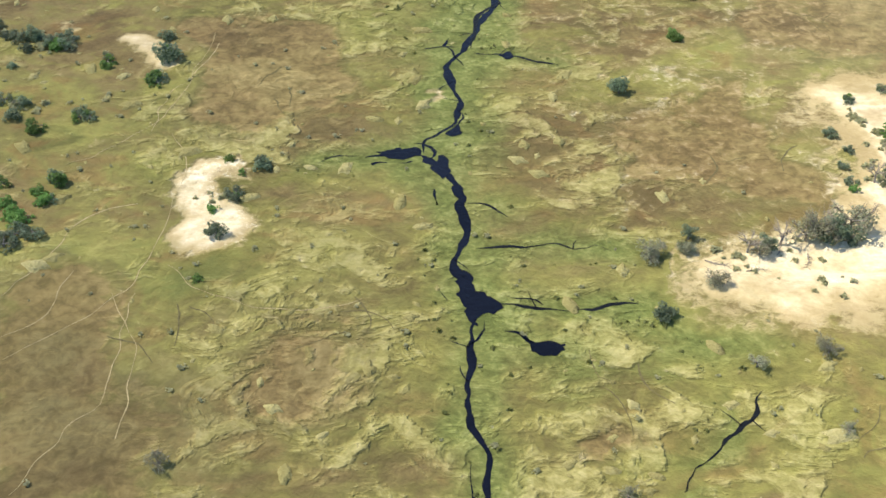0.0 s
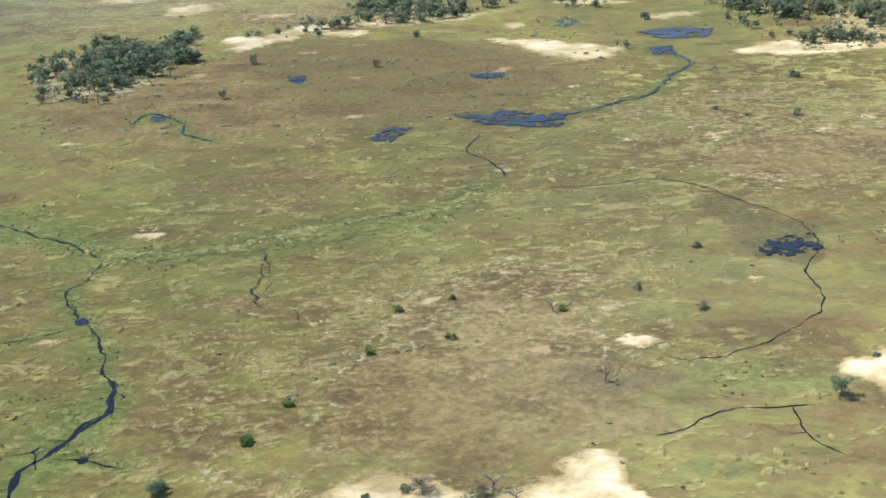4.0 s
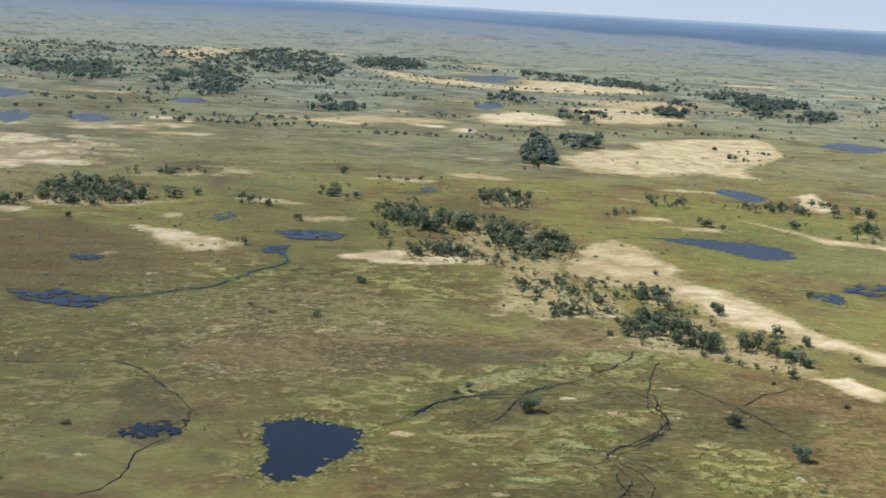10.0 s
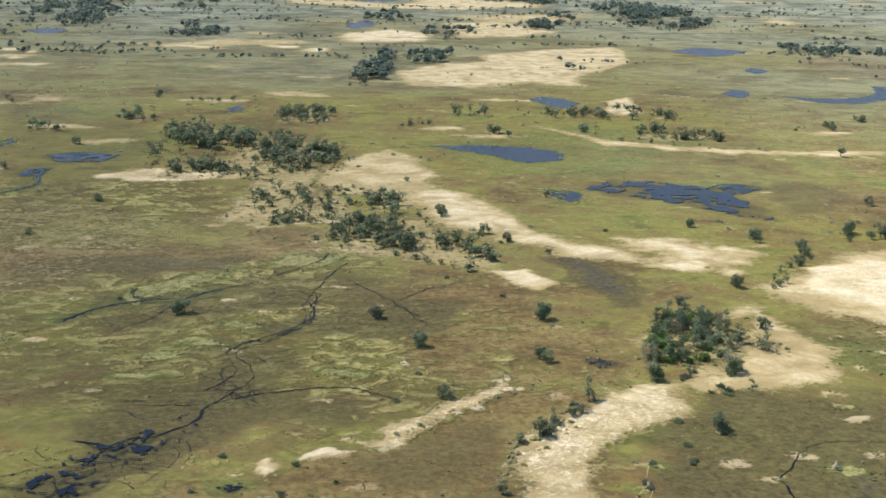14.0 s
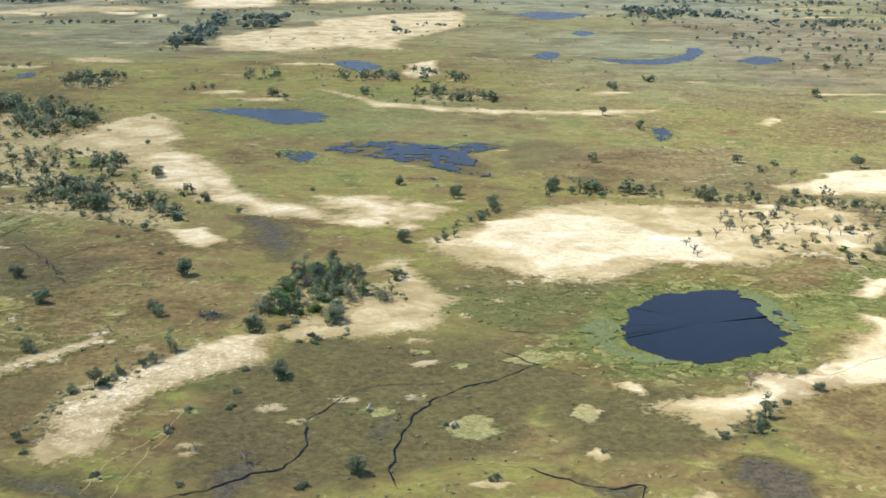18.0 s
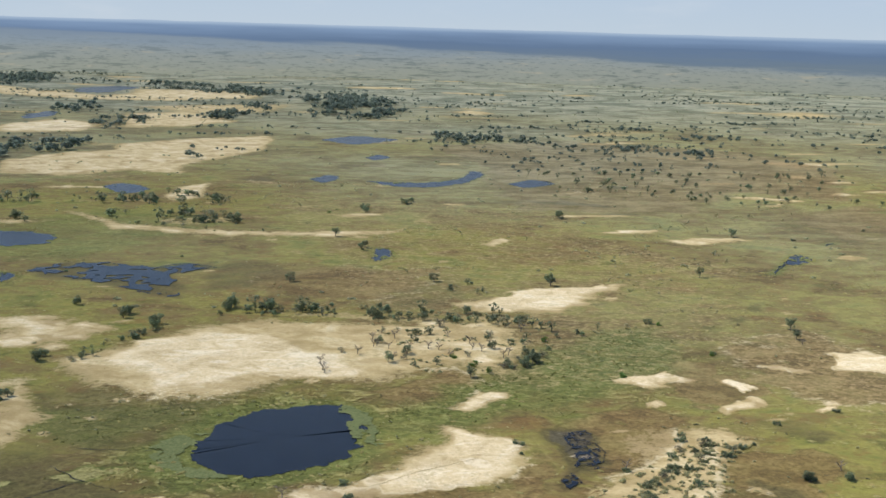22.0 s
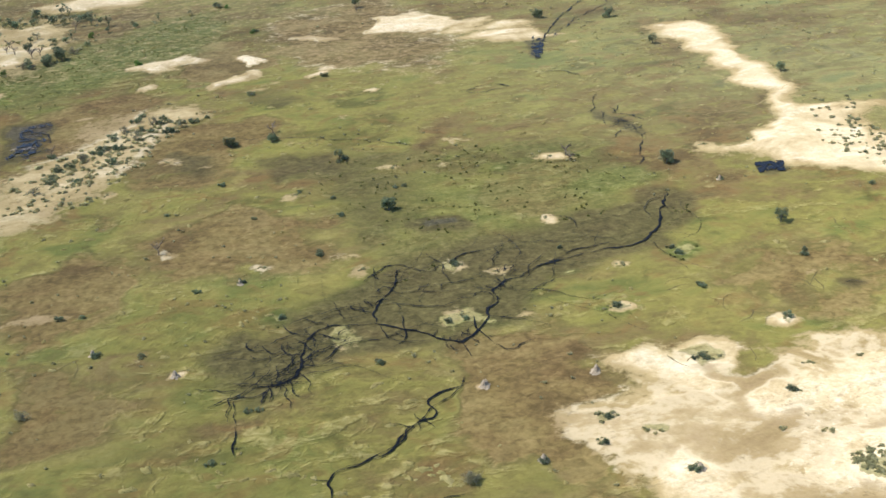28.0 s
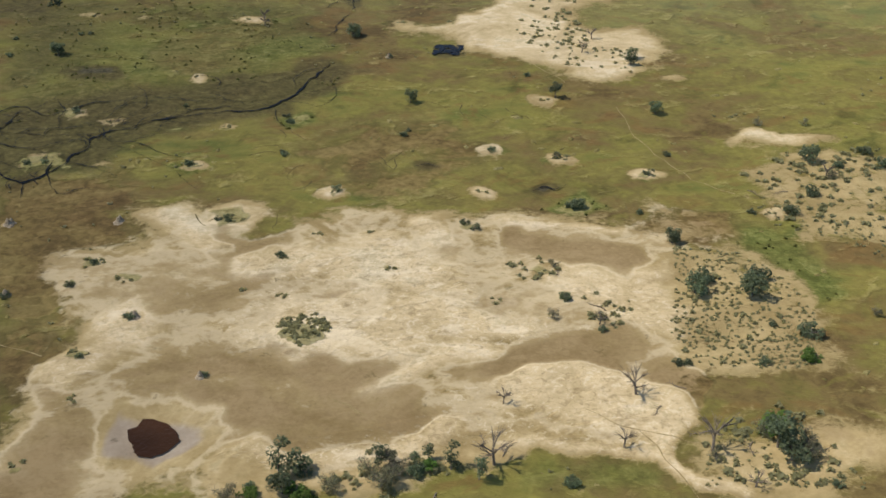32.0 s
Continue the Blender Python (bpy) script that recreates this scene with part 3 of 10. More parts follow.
def pool(label, material, *flat):
    """A pond with a ragged shore."""
    poly = pairs(flat)
    span = np.ptp(poly, axis=0).max()
    w = window(poly, 26)
    WATER_NEAR[w] = np.minimum(WATER_NEAR[w], outline_distance(GX[w], GY[w], poly))
    if material is WATER:
        GREEN_NEAR[w] = np.minimum(GREEN_NEAR[w], WATER_NEAR[w])
    if material is WATER and span < 13 and poly[0, 0] > 0:
        return shallow(0.7, *flat)
    ring = curve_through(np.vstack([poly, poly[:1]]), max(0.8, span / 90))[:-1]
    seed, lump = len(WATERS) + 7, max(2.0, span / (5 if span < 22 else 14))
    if material is not WATER or span < 22:
        lump *= 0.55
    ring = ring + np.stack([value_noise(ring[:, 0], ring[:, 1], lump, seed) - 0.5, value_noise(ring[:, 0], ring[:, 1], lump, seed + 3) - 0.5], 1) * lump * 0.9
    ring = ring + np.stack([value_noise(ring[:, 0], ring[:, 1], lump * 0.35, seed + 5) - 0.5, value_noise(ring[:, 0], ring[:, 1], lump * 0.35, seed + 6) - 0.5], 1) * lump * 0.5
    c = ring.mean(0)
    n = len(ring)
    verts = ring
    faces = [tuple(f) for f in tessellate_polygon([[Vector((x, y, 0)) for x, y in ring]])]
    flats = sum(abs(np.cross(ring[b] - ring[a], ring[d] - ring[a])) for a, b, d in faces) / 2
    if flats < 0.97 * abs(np.cross(ring, np.roll(ring, -1, 0)).sum()) / 2:
        verts = np.vstack([ring, c])
        faces = [(i, (i + 1) % n, n) for i in range(n)]
    water_object(verts, faces, label, material)
    rnd = random.Random(seed)
    for p in ring[:: max(1, int(n / (60 + span)))]:
        if material is WATER and p[1] < 800 and span > 18:
            q = p + (c - p) / np.hypot(*(c - p)) * rnd.uniform(-2.5, 1.2)
            SHORE.append((float(q[0]), float(q[1]), rnd.uniform(0.5, 1.3)))
            if span < 70:
                for _ in range(2):
                    q = p - (c - p) / np.hypot(*(c - p)) * rnd.uniform(-2.0, 5.5) + np.array((rnd.uniform(-1, 1), rnd.uniform(-1, 1)))
                    FRINGE.append((float(q[0]), float(q[1]), 0.3 + 2.0 * rnd.random() ** 2))
    (x0, y0), (x1, y1) = poly.min(0), poly.max(0)
    if material is WATER and span > 9 and (x1 - x0) * (y1 - y0) < 1300 and y0 < 900:
        reeds(int(min(40, (x1 - x0) * (y1 - y0) / 25)), *poly.ravel())


SHORE, FRINGE = [], []
POND = "dark still pond with a ragged reedy shore"
# sand banks, dry sedge, reeds and soaked peat; some wet patches paint in shade
patch("wet", 1, 2, 496.9, 190.3, 509.3, 192.8, 517.2, 182.1, 519.0, 165.5, 521.5, 154.1, 487.9, 154.6, 495.2, 172.9)
patch("wet", 1, 1, 867.4, 38.5, 871.8, 40.6, 874.7, 37.8, 870.0, 34.5)
patch("wet", 1, 1, 840.3, 57.2, 843.7, 59.0, 846.8, 55.7, 843.0, 54.3)
patch("sand", .85, 1.5, -217.8, 148.1, -216.4, 158.2, -214.5, 165.3, -211.8, 170.8, -206.4, 172.5, -203.9, 166.8, -207.6, 159.7, -203.7, 150.1, -204.5, 146.8, -213.0, 141.6)
patch("sand", .78, 2, -87.7, 194.8, -77.0, 198.6, -67.6, 195.0, -58.0, 193.4, -45.8, 191.9, -31.3, 197.5, -45.0, 157.4, -60.7, 149.5, -69.1, 131.4, -84.1, 132.2, -94.2, 121.7, -101.0, 127.1, -113.8, 118.1, -116.9, 124.9, -121.2, 132.1, -124.5, 142.9, -117.4, 141.6, -104.6, 143.9, -94.3, 142.8, -85.7, 166.3, -88.6, 182.4)
patch("sand", .85, 2, -47.8, 183.9, -35.9, 198.0, -20.3, 208.3, -22.0, 193.5, -14.3, 186.7, -20.4, 171.7, -35.4, 163.6, -47.1, 171.2)
patch("sand", .8, 1.5, -234.7, 218.6, -230.8, 220.8, -223.8, 212.9, -228.0, 209.9)
patch("sand", .6, 1, -221.5, 249.2, -217.4, 256.8, -211.0, 253.5, -216.6, 252.9)
patch("sand", .9, 2, 43.2, 247.0, 55.0, 258.2, 73.5, 255.0, 67.2, 235.5, 48.8, 235.3)
patch("sand", .9, 1.5, -17.2, 271.5, -12.0, 276.9, -6.2, 270.6, -12.8, 267.4)
patch("sand", .7, 1, -71.6, 303.1, -67.6, 309.6, -65.7, 307.6, -68.8, 301.6)
patch("sand", .7, 3, -47, 727, -21, 723, 8, 703, 25, 689, 35, 688, 31, 668, 5, 655, -20, 686)
patch("sand", .6, 8, -406, 1045, -399, 1147, -362, 1215, -246, 1193, -242, 1147, -313, 1099, -349, 1093)
patch("sand", .6, 8, -361, 951, -304, 981, -266, 1020, -227, 1075, -139, 1039, -163, 998, -256, 978, -334, 925)
patch("sand", .6, 4, -290, 862, -269, 891, -241, 892, -262, 866)
patch("sand", .7, 4, -210, 724, -191, 768, -174, 789, -180, 753, -197, 716)
patch("sand", .7, 15, -519, 3030, -456, 3390, -321, 3292, -369, 2747)
patch("sand", .8, 8, -253, 1286, -213, 1305, -144, 1359, -174, 1297, -225, 1268)
patch("sand", .6, 12, -81, 1564, 4, 1525, 71, 1616, 142, 1559, 68, 1512, -17, 1497)
patch("sand", .9, 12, 226, 1718, 294, 1802, 354, 1724, 332, 1607, 227, 1601)
patch("sand", .8, 6, 178, 1487, 215, 1506, 208, 1449, 177, 1451)
patch("sand", .75, 20, 363, 2661, 511, 2679, 616, 2508, 591, 2376, 433, 2365, 354, 2342)
patch("sand", .6, 30, 389, 2113, 498, 2172, 662, 2227, 602, 2014, 481, 1965)
patch("sand", .7, 4, 96, 1013, 159, 1014, 157, 996, 97, 996)
patch("sand", .5, 6, -107, 972, -55, 983, -17, 974, -54, 959)
patch("sand", .7, 25, -661, 5689, -595, 6065, -440, 5511, -518, 5282)
patch("sand", .5, 25, -851, 2653, -807, 2802, -720, 2674, -748, 2554)
patch("sand", .4, 6, 98, 669, 128, 683, 146, 666, 124, 650)
patch("sand", .5, 5, 174, 554, 200, 580, 213, 561, 188, 540)
patch("sand", .6, 4, 238, 658, 249, 731, 275, 768, 294, 727, 308, 670, 290, 650, 266, 631)
patch("sand", .78, 3, 289, 625, 309, 628, 331, 591, 337, 550, 356, 508, 387, 483, 386, 462, 366, 471, 344, 496, 317, 520, 295, 557)
patch("sand", .8, 2, 316.8, 447.2, 334, 450, 347.7, 423.5, 331.0, 418.9, 319.6, 431.5)
patch("sand", .6, 4, 409, 490, 434, 503, 444, 476, 433, 455, 411, 452)
patch("sand", .6, 2, 390, 470, 402, 473, 400, 465, 390, 462)
patch("sand", .75, 2, 257.4, 254.7, 270.9, 266.1, 287.1, 283.2, 308.6, 301.1, 314.3, 298.5, 296.3, 282.0, 279.7, 265.4, 266.1, 249.7)
patch("sand", .74, 2.5, 305.1, 232.9, 318.2, 258.1, 334.2, 287.0, 356.3, 304.7, 367.1, 298.5, 363.9, 272.9, 341.3, 258.5, 326.3, 237.1, 321.1, 207.5, 308.8, 207.4)
patch("sand", .62, 3, 416.9, 392.3, 430.1, 362.9, 437.5, 336.2, 427.3, 311.5, 403.2, 299.6, 374.5, 296.0, 368.2, 304.0, 398.5, 328.5, 416.9, 348.5)
patch("sand", .5, 3, 412.0, 392.0, 431.7, 393.1, 420.1, 377.0, 410.5, 376.6)
patch("sand", .9, 1, 228.2, 233.8, 232.4, 237.7, 238.0, 234.7, 233.4, 230.4)
patch("sand", .85, 1, 244.2, 241.9, 250.4, 246.1, 257.9, 241.3, 250.3, 237.6)
patch("sand", .8, 1, 212.9, 198.8, 219.3, 203.0, 226.9, 201.1, 222.0, 196.0)
patch("sand", .8, 1, 279.7, 200.7, 284.3, 204.0, 287.2, 200.0, 282.7, 196.8)
patch("sand", .75, 4, 395, 876, 443, 810, 500, 783, 560, 772, 649, 773, 593, 748, 516, 763, 439, 788)
patch("sand", .6, 4, 326, 832, 356, 834, 390, 830, 354, 816)
patch("sand", .8, 5, 462, 965, 480, 1032, 505, 1053, 497, 956, 475, 942)
patch("sand", .7, 5, 291, 1237, 349, 1338, 437, 1364, 489, 1514, 594, 1564, 565, 1371, 489, 1265, 474, 1127, 427, 1160, 361, 1113, 301, 1129)
patch("sand", .7, 10, 216, 1658, 270, 1796, 344, 1756, 339, 1601, 241, 1581)
patch("sand", .6, 8, 150, 1614, 197, 1565, 141, 1544, 54, 1551, 34, 1586)
patch("sand", .60, 6, 435.9, 422.1, 459.0, 445.0, 494, 481, 527, 496, 566, 487, 608, 477, 661, 467, 639.4, 409.2, 607.7, 397.6, 574.8, 378.0, 538.0, 381.3, 502.7, 355.9, 479.3, 355.7, 456.7, 380.1)
patch("sand", 1, 5, 455.5, 425.2, 489, 464, 518, 456, 551.5, 412.0, 505.5, 392.9, 473.2, 394.0)
patch("sand", .9, 4, 635, 520, 700, 559, 714, 543, 692, 502, 657, 501)
patch("sand", .7, 3, 598.3, 335.6, 617.2, 357.4, 620.6, 342.7, 605.9, 331.2)
patch("sand", 1, 2.5, 490.4, 229.8, 514.3, 236.7, 540.2, 246.3, 568.2, 267.4, 585.7, 289.2, 591.4, 308.0, 612.4, 286.6, 600.7, 253.3, 567.6, 251.2, 541.3, 238.8, 516.6, 226.3, 500.0, 212.8)
patch("sand", .9, 1, 480.2, 249.7, 486.3, 251.6, 488.1, 239.3, 482.3, 242.2)
patch("sand", .7, 1, 463.4, 229.4, 469.8, 234.6, 474.4, 230.5, 467.4, 222.4)
patch("sand", .5, 1, 420.6, 218.4, 425.2, 222.5, 429.0, 217.9, 424.5, 214.3)
patch("sand", .7, 1, 461.5, 198.5, 465.9, 201.8, 468.9, 198.1, 464.4, 194.1)
patch("sand", .6, 1, 426.4, 183.4, 431.5, 187.0, 435.6, 182.8, 430.5, 178.6)
patch("sand", .6, 1, 439.8, 168.6, 443.2, 171.7, 446.6, 169.2, 442.3, 165.5)
patch("sand", .6, .7, 346.1, 205.9, 348.1, 207.8, 350.9, 205.4, 348.7, 203.0)
patch("sand", .6, .7, 338.3, 220.7, 340.8, 222.4, 343.8, 220.1, 341.4, 218.0)
patch("sand", .5, .7, 413.8, 284.0, 417.8, 286.4, 421.9, 283.2, 417.5, 280.3)
patch("sand", .5, .7, 453.2, 336.0, 457.4, 339.2, 460.7, 335.3, 456.4, 331.5)
patch("sand", .7, .7, 540.3, 376.0, 544.9, 378.9, 548.1, 375.3, 543.0, 372.3)
patch("sand", .6, 1, 477.6, 163.4, 484.0, 173.1, 486.4, 170.5, 481.2, 159.9)
patch("sand", .5, .7, 320.4, 192.7, 323.6, 194.8, 327.8, 192.0, 324.6, 189.6)
patch("sand", .75, 1.5, 678.1, 367.1, 694.5, 376.6, 704.6, 362.7, 692.6, 355.9)
patch("sand", .85, 1, 680.1, 333.0, 687.6, 338.8, 690.8, 333.2, 683.9, 327.5)
patch("sand", .8, 1.5, 708.8, 319.1, 721.2, 332.5, 730.2, 328.7, 710.6, 312.4)
patch("sand", .8, 1, 728.4, 357.8, 735.6, 359.7, 737.5, 350.0, 726.8, 347.7)
patch("sand", .9, 2, 798.4, 395.0, 818.9, 401.5, 840.4, 375.6, 823.8, 365.2, 793.2, 374.2)
patch("sand", .7, 1, 750.8, 382.6, 765.4, 384.0, 778.5, 373.0, 762.4, 375.0)
patch("sand", .8, 1, 750.4, 316.8, 756.6, 323.5, 757.7, 317.4, 751.8, 310.8)
patch("sand", .7, .8, 767.9, 283.0, 772.6, 286.0, 774.5, 282.0, 769.7, 279.1)
patch("sand", .7, 1.5, 598.2, 331.9, 612.1, 348.9, 624.6, 353.2, 618.6, 341.3, 603.7, 328.7)
patch("sand", .65, 2.5, 632.6, 237.5, 662.6, 269.0, 679.6, 286.8, 698.4, 289.1, 705.1, 276.2, 684.1, 259.4, 675.0, 231.1, 659.5, 214.8, 636.3, 223.5)
patch("sand", .45, 4, 650.0, 258.2, 665.1, 281.9, 682.4, 299.5, 687.8, 292.8, 666.8, 268.4)
patch("sand", .75, 3, 835, 725, 872, 741, 906, 728, 862, 710)
patch("sand", .8, 3, 698, 712, 713, 744, 722, 733, 707, 704)
patch("sand", .5, 3, 554, 687, 562, 693, 570, 686, 562, 680)
patch("sand", .6, 3, 936, 656, 958, 661, 967, 645, 944, 640)
patch("sand", .6, 5, 981, 610, 1022, 622, 1041, 588, 1006, 594)
patch("sand", .85, 3, 653, 514, 684, 549, 727, 562, 752, 568, 718, 534, 689, 498, 664, 501)
patch("sand", .6, 8, 939, 2089, 990, 2142, 1021, 2056, 968, 2021)
patch("sand", .4, 3, 697.3, 444.5, 716.4, 449.7, 733, 457, 714.2, 440.0)
patch("sand", .5, 20, 1555, 2142, 1698, 2244, 1724, 2117, 1591, 2011)
patch("sand", .35, 15, 1153, 1276, 1214, 1297, 1226, 1207, 1170, 1195)
patch("sand", .5, 1.2, 634.4, 122.6, 640.2, 125.4, 653.1, 116.3, 643.1, 115.4)
patch("sand", .6, .8, 672.6, 150.7, 676.0, 152.7, 680.5, 147.2, 675.5, 146.4)
patch("sand", .8, .7, 669.7, 76.4, 671.8, 77.8, 674.8, 74.3, 671.4, 72.8)
patch("sand", .9, .5, 738.2, 43.2, 740.3, 44.3, 741.7, 41.5, 739.2, 40.9)
patch("sand", .4, 1, 797.5, 179.9, 813.1, 178.4, 814.5, 171.6, 803.3, 174.0)
patch("sand", .45, 1, 779.9, 214.4, 786.3, 214.6, 792.1, 206.3, 784.1, 207.5)
patch("sand", .4, 1, 749.2, 110.2, 754.5, 114.0, 756.6, 107.7, 751.4, 104.0)
patch("sand", .35, 1, 738.7, 79.5, 746.3, 84.9, 751.1, 75.9, 742.8, 71.1)
patch("sand", .4, 1, 708.7, 79.2, 714.3, 82.3, 717.4, 75.2, 711.9, 70.7)
patch("sand", .6, .8, 779.9, 67.6, 783.5, 68.8, 784.8, 65.5, 781.4, 63.9)
patch("sand", .5, .8, 814.9, 45.2, 820.6, 48.3, 821.3, 43.1, 815.4, 39.6)
patch("sand", .45, 1.5, 633.8, 121.9, 641.1, 124.7, 652.5, 118.4, 642.0, 113.1)
patch("sand", .5, .8, 604.7, 151.2, 606.9, 152.8, 609.3, 149.7, 607.1, 147.8)
patch("sand", .5, .8, 618.0, 127.1, 620.8, 129.0, 623.4, 125.3, 620.9, 123.4)
patch("sand", .72, 4, 750.4, 20.9, 756.4, 29.1, 770.3, 27.3, 775.7, 28.2, 772.0, 44.9, 780.2, 37.8, 788.3, 25.5, 805.3, 24.0, 824.0, 26.4, 838.5, 27.5, 836.1, 14.0, 852.6, 20.0, 867.6, 21.0, 881.4, 16.4, 861.4, 17.1, 861.6, 3.0, 880.5, -8.3, 886.8, -2.4, 903.1, 0.6, 858.4, -69.2, 838.5, -65.5, 821.3, -56.2, 801.6, -51.7, 786.4, -56.7, 778.7, -58.9, 741.6, -47.6, 747.1, -35.0, 752.4, -26.2, 750.3, -18.1, 759.4, -9.0, 759.4, 6.2)
patch("sand", .9, 3, 751.9, 22.9, 774.3, 20.8, 789.2, 29.3, 813.2, 18.7, 834.7, 3.9, 853.5, 0.4, 850.1, -20.4, 824.7, -21.2, 805.4, -6.2, 790.6, 3.2, 772.5, 11.4)
patch("sand", .95, 1.5, 772.1, 45.5, 780.2, 37.8, 788.7, 24.5, 781.0, 28.6)
patch("sand", .95, 1.5, 835.5, 27.0, 836.8, 19.4, 836.2, 12.6, 833.6, 14.8)
patch("sand", 1, 2.5, 814.3, -42.7, 822.0, -30.7, 831.2, -23.2, 838.5, -31.4, 826.0, -37.9)
patch("sand", .85, 2, 750.8, -18.3, 759.1, -11.0, 770.3, -12.5, 766.3, -21.2, 758.0, -31.5, 753.7, -31.9)
patch("sand", .85, 2, 928.9, 55.2, 935.1, 61.8, 949.4, 59.2, 958.6, 53.7, 944.7, 49.7)
patch("sand", .5, 3, 925.2, 39.6, 944.2, 48.7, 969.2, 38.7, 947.2, -5.0, 925.8, 1.9, 920.0, 17.7, 921.0, 30.2)
patch("sand", .55, 3, 873.0, -44.9, 890.7, 0.2, 902.9, -7.4, 908.3, -30.4, 904.1, -48.9, 884.5, -49.1)
patch("sand", .6, 3, 872.9, -65.1, 892.5, -64.6, 909.1, -70.5, 901.3, -83.8, 878.9, -85.4, 864.4, -82.6)
patch("sand", .9, 2, 844.9, -45.2, 860.5, -43.5, 872.0, -50.5, 862.1, -61.3, 850.8, -52.0)
patch("sand", .6, .6, 735.1, -19.9, 737.1, -18.7, 738.7, -21.0, 736.8, -22.4)
patch("brown", .8, 6, -124.4, 188.1, -116.4, 199.0, -98.5, 196.2, -100.1, 185.1, -114.4, 179.3)
patch("brown", .6, 6, -124.0, 177.6, -104.0, 178.9, -103.8, 161.3, -119.5, 160.1, -129.1, 167.9)
patch("brown", .8, 6, -216.0, 191.2, -206.3, 221.4, -192.4, 223.6, -190.8, 211.0, -200.5, 184.3, -213.1, 184.7)
patch("brown", .9, 6, -241.5, 123.8, -238.8, 138.0, -227.6, 140.6, -223.9, 128.6, -233.1, 118.1)
patch("brown", .8, 3, -149.1, 96.5, -143.5, 99.1, -138.9, 96.0, -145.3, 93.5)
patch("brown", .5, 8, -204.5, 122.3, -190.0, 136.1, -182.2, 127.0, -192.6, 101.7, -202.5, 97.6)
patch("brown", .9, 8, -73.5, 261.2, -39.5, 280.5, -7.5, 252.5, -27.9, 230.1, -57.8, 235.4)
patch("brown", .8, 6, -138.9, 311.3, -130.7, 320.8, -121.7, 311.8, -129.9, 301.8)
patch("brown", .7, 6, -235.4, 299.8, -216.4, 318.3, -192.4, 312.1, -210.1, 292.0)
patch("brown", .6, 8, -80.9, 304.0, -57.6, 327.7, -32.3, 318.9, -52.6, 300.5)
patch("brown", .7, 25, -236, 691, -160, 746, -45, 705, -63, 609, -153, 570, -208, 483, -242, 571)
patch("brown", 1, 8, 47, 458, 96, 480, 186, 480, 178, 453, 140, 458, 89.4, 437.4, 45.3, 429.8)
patch("brown", .6, 15, -173.5, 430.6, -138, 464, -91.3, 438.2, -121.0, 400.9)
patch("brown", .8, 8, 50.1, 427.8, 72, 469, 115, 482, 189, 481, 175, 450, 125, 450, 85.3, 434.1, 59.3, 408.6)
patch("brown", .7, 8, 201, 526, 237, 545, 238, 500, 205, 484)
patch("brown", .7, 8, 182, 488, 225, 527, 243, 504, 211, 469, 188.7, 447.7)
patch("brown", .8, 6, 217.4, 213.6, 278.0, 257.3, 328.9, 308.3, 334.9, 292.2, 294.3, 228.9, 265.9, 214.0, 219.8, 200.4)
patch("brown", .8, 5, 557.6, 223.1, 574.9, 245.4, 595.2, 238.3, 579.8, 207.7, 562.6, 209.4)
patch("brown", .6, 6, 517.0, 205.7, 548.8, 219.5, 565.4, 192.8, 540.2, 160.0, 530.0, 181.5)
patch("brown", .6, 5, 415.7, 220.1, 437.2, 230.7, 458.6, 211.7, 439.5, 194.4, 421.1, 203.7)
patch("brown", .6, 8, 520, 596, 581, 609, 662, 639, 618, 557, 550, 548)
patch("brown", .6, 15, 787, 1171, 1007, 1239, 1075, 1086, 910, 853, 769, 884)
patch("brown", .6, 5, 705.7, 350.3, 724.8, 367.5, 731.6, 349.6, 710.1, 325.6)
patch("brown", .7, 6, 666.1, 164.8, 702.0, 177.6, 729.0, 150.2, 716.2, 120.8, 676.5, 130.3)
patch("brown", .7, 5, 778.0, 163.2, 806.2, 160.9, 806.6, 133.9, 783.2, 130.0, 772.1, 145.0)
patch("brown", .6, 5, 685.6, 280.0, 711.3, 245.1, 704.8, 198.0, 673.7, 201.5, 663.6, 180.2)
patch("brown", .5, 6, 730.2, 140.3, 760.3, 135.8, 770.2, 113.3, 739.5, 110.5)
patch("brown", .5, 5, 753.7, 74.8, 770.7, 67.5, 762.9, 51.6, 750.5, 56.9)
patch("brown", .5, 5, 808.4, 78.9, 851.0, 86.9, 866.5, 57.4, 832.6, 40.1, 814.0, 49.9)
patch("brown", .55, 4, 852.6, 20.0, 892.0, 11.4, 881.8, -6.1, 862.8, 5.4)
patch("brown", .5, 5, 795.9, -36.0, 820.2, -38.0, 867.7, -34.8, 859.5, -44.5, 833.4, -42.1, 802.6, -48.7, 784.0, -39.5)
patch("lush", .78, 4, -166.3, 177.0, -159.1, 182.9, -157.4, 161.4, -155.6, 145.8, -158.6, 134.9, -163.9, 144.5, -166.0, 161.7)
patch("lush", .8, 3, -164.4, 122.1, -158.0, 120.5, -157.4, 107.5, -161.8, 98.1, -165.7, 103.0)
patch("lush", .7, 4, -132.0, 133.9, -121.1, 124.6, -112.5, 113.3, -122.1, 112.4, -133.6, 119.5)
patch("lush", .7, 4, -166.2, 266.4, -154.4, 271.1, -142.2, 233.5, -147.3, 211.2, -154.0, 186.8, -158.9, 151.3, -162.8, 161.9, -160.2, 212.7, -151.9, 235.6)
patch("lush", .78, 4, -203.4, 342.5, -167.1, 352.3, -133.5, 363.0, -100.0, 386.9, -71.3, 400.1, -43.3, 437.2, -38.8, 421.1, -66.4, 389.4, -96.4, 373.8, -129.7, 354.0, -164.7, 343.9, -199.5, 331.8)
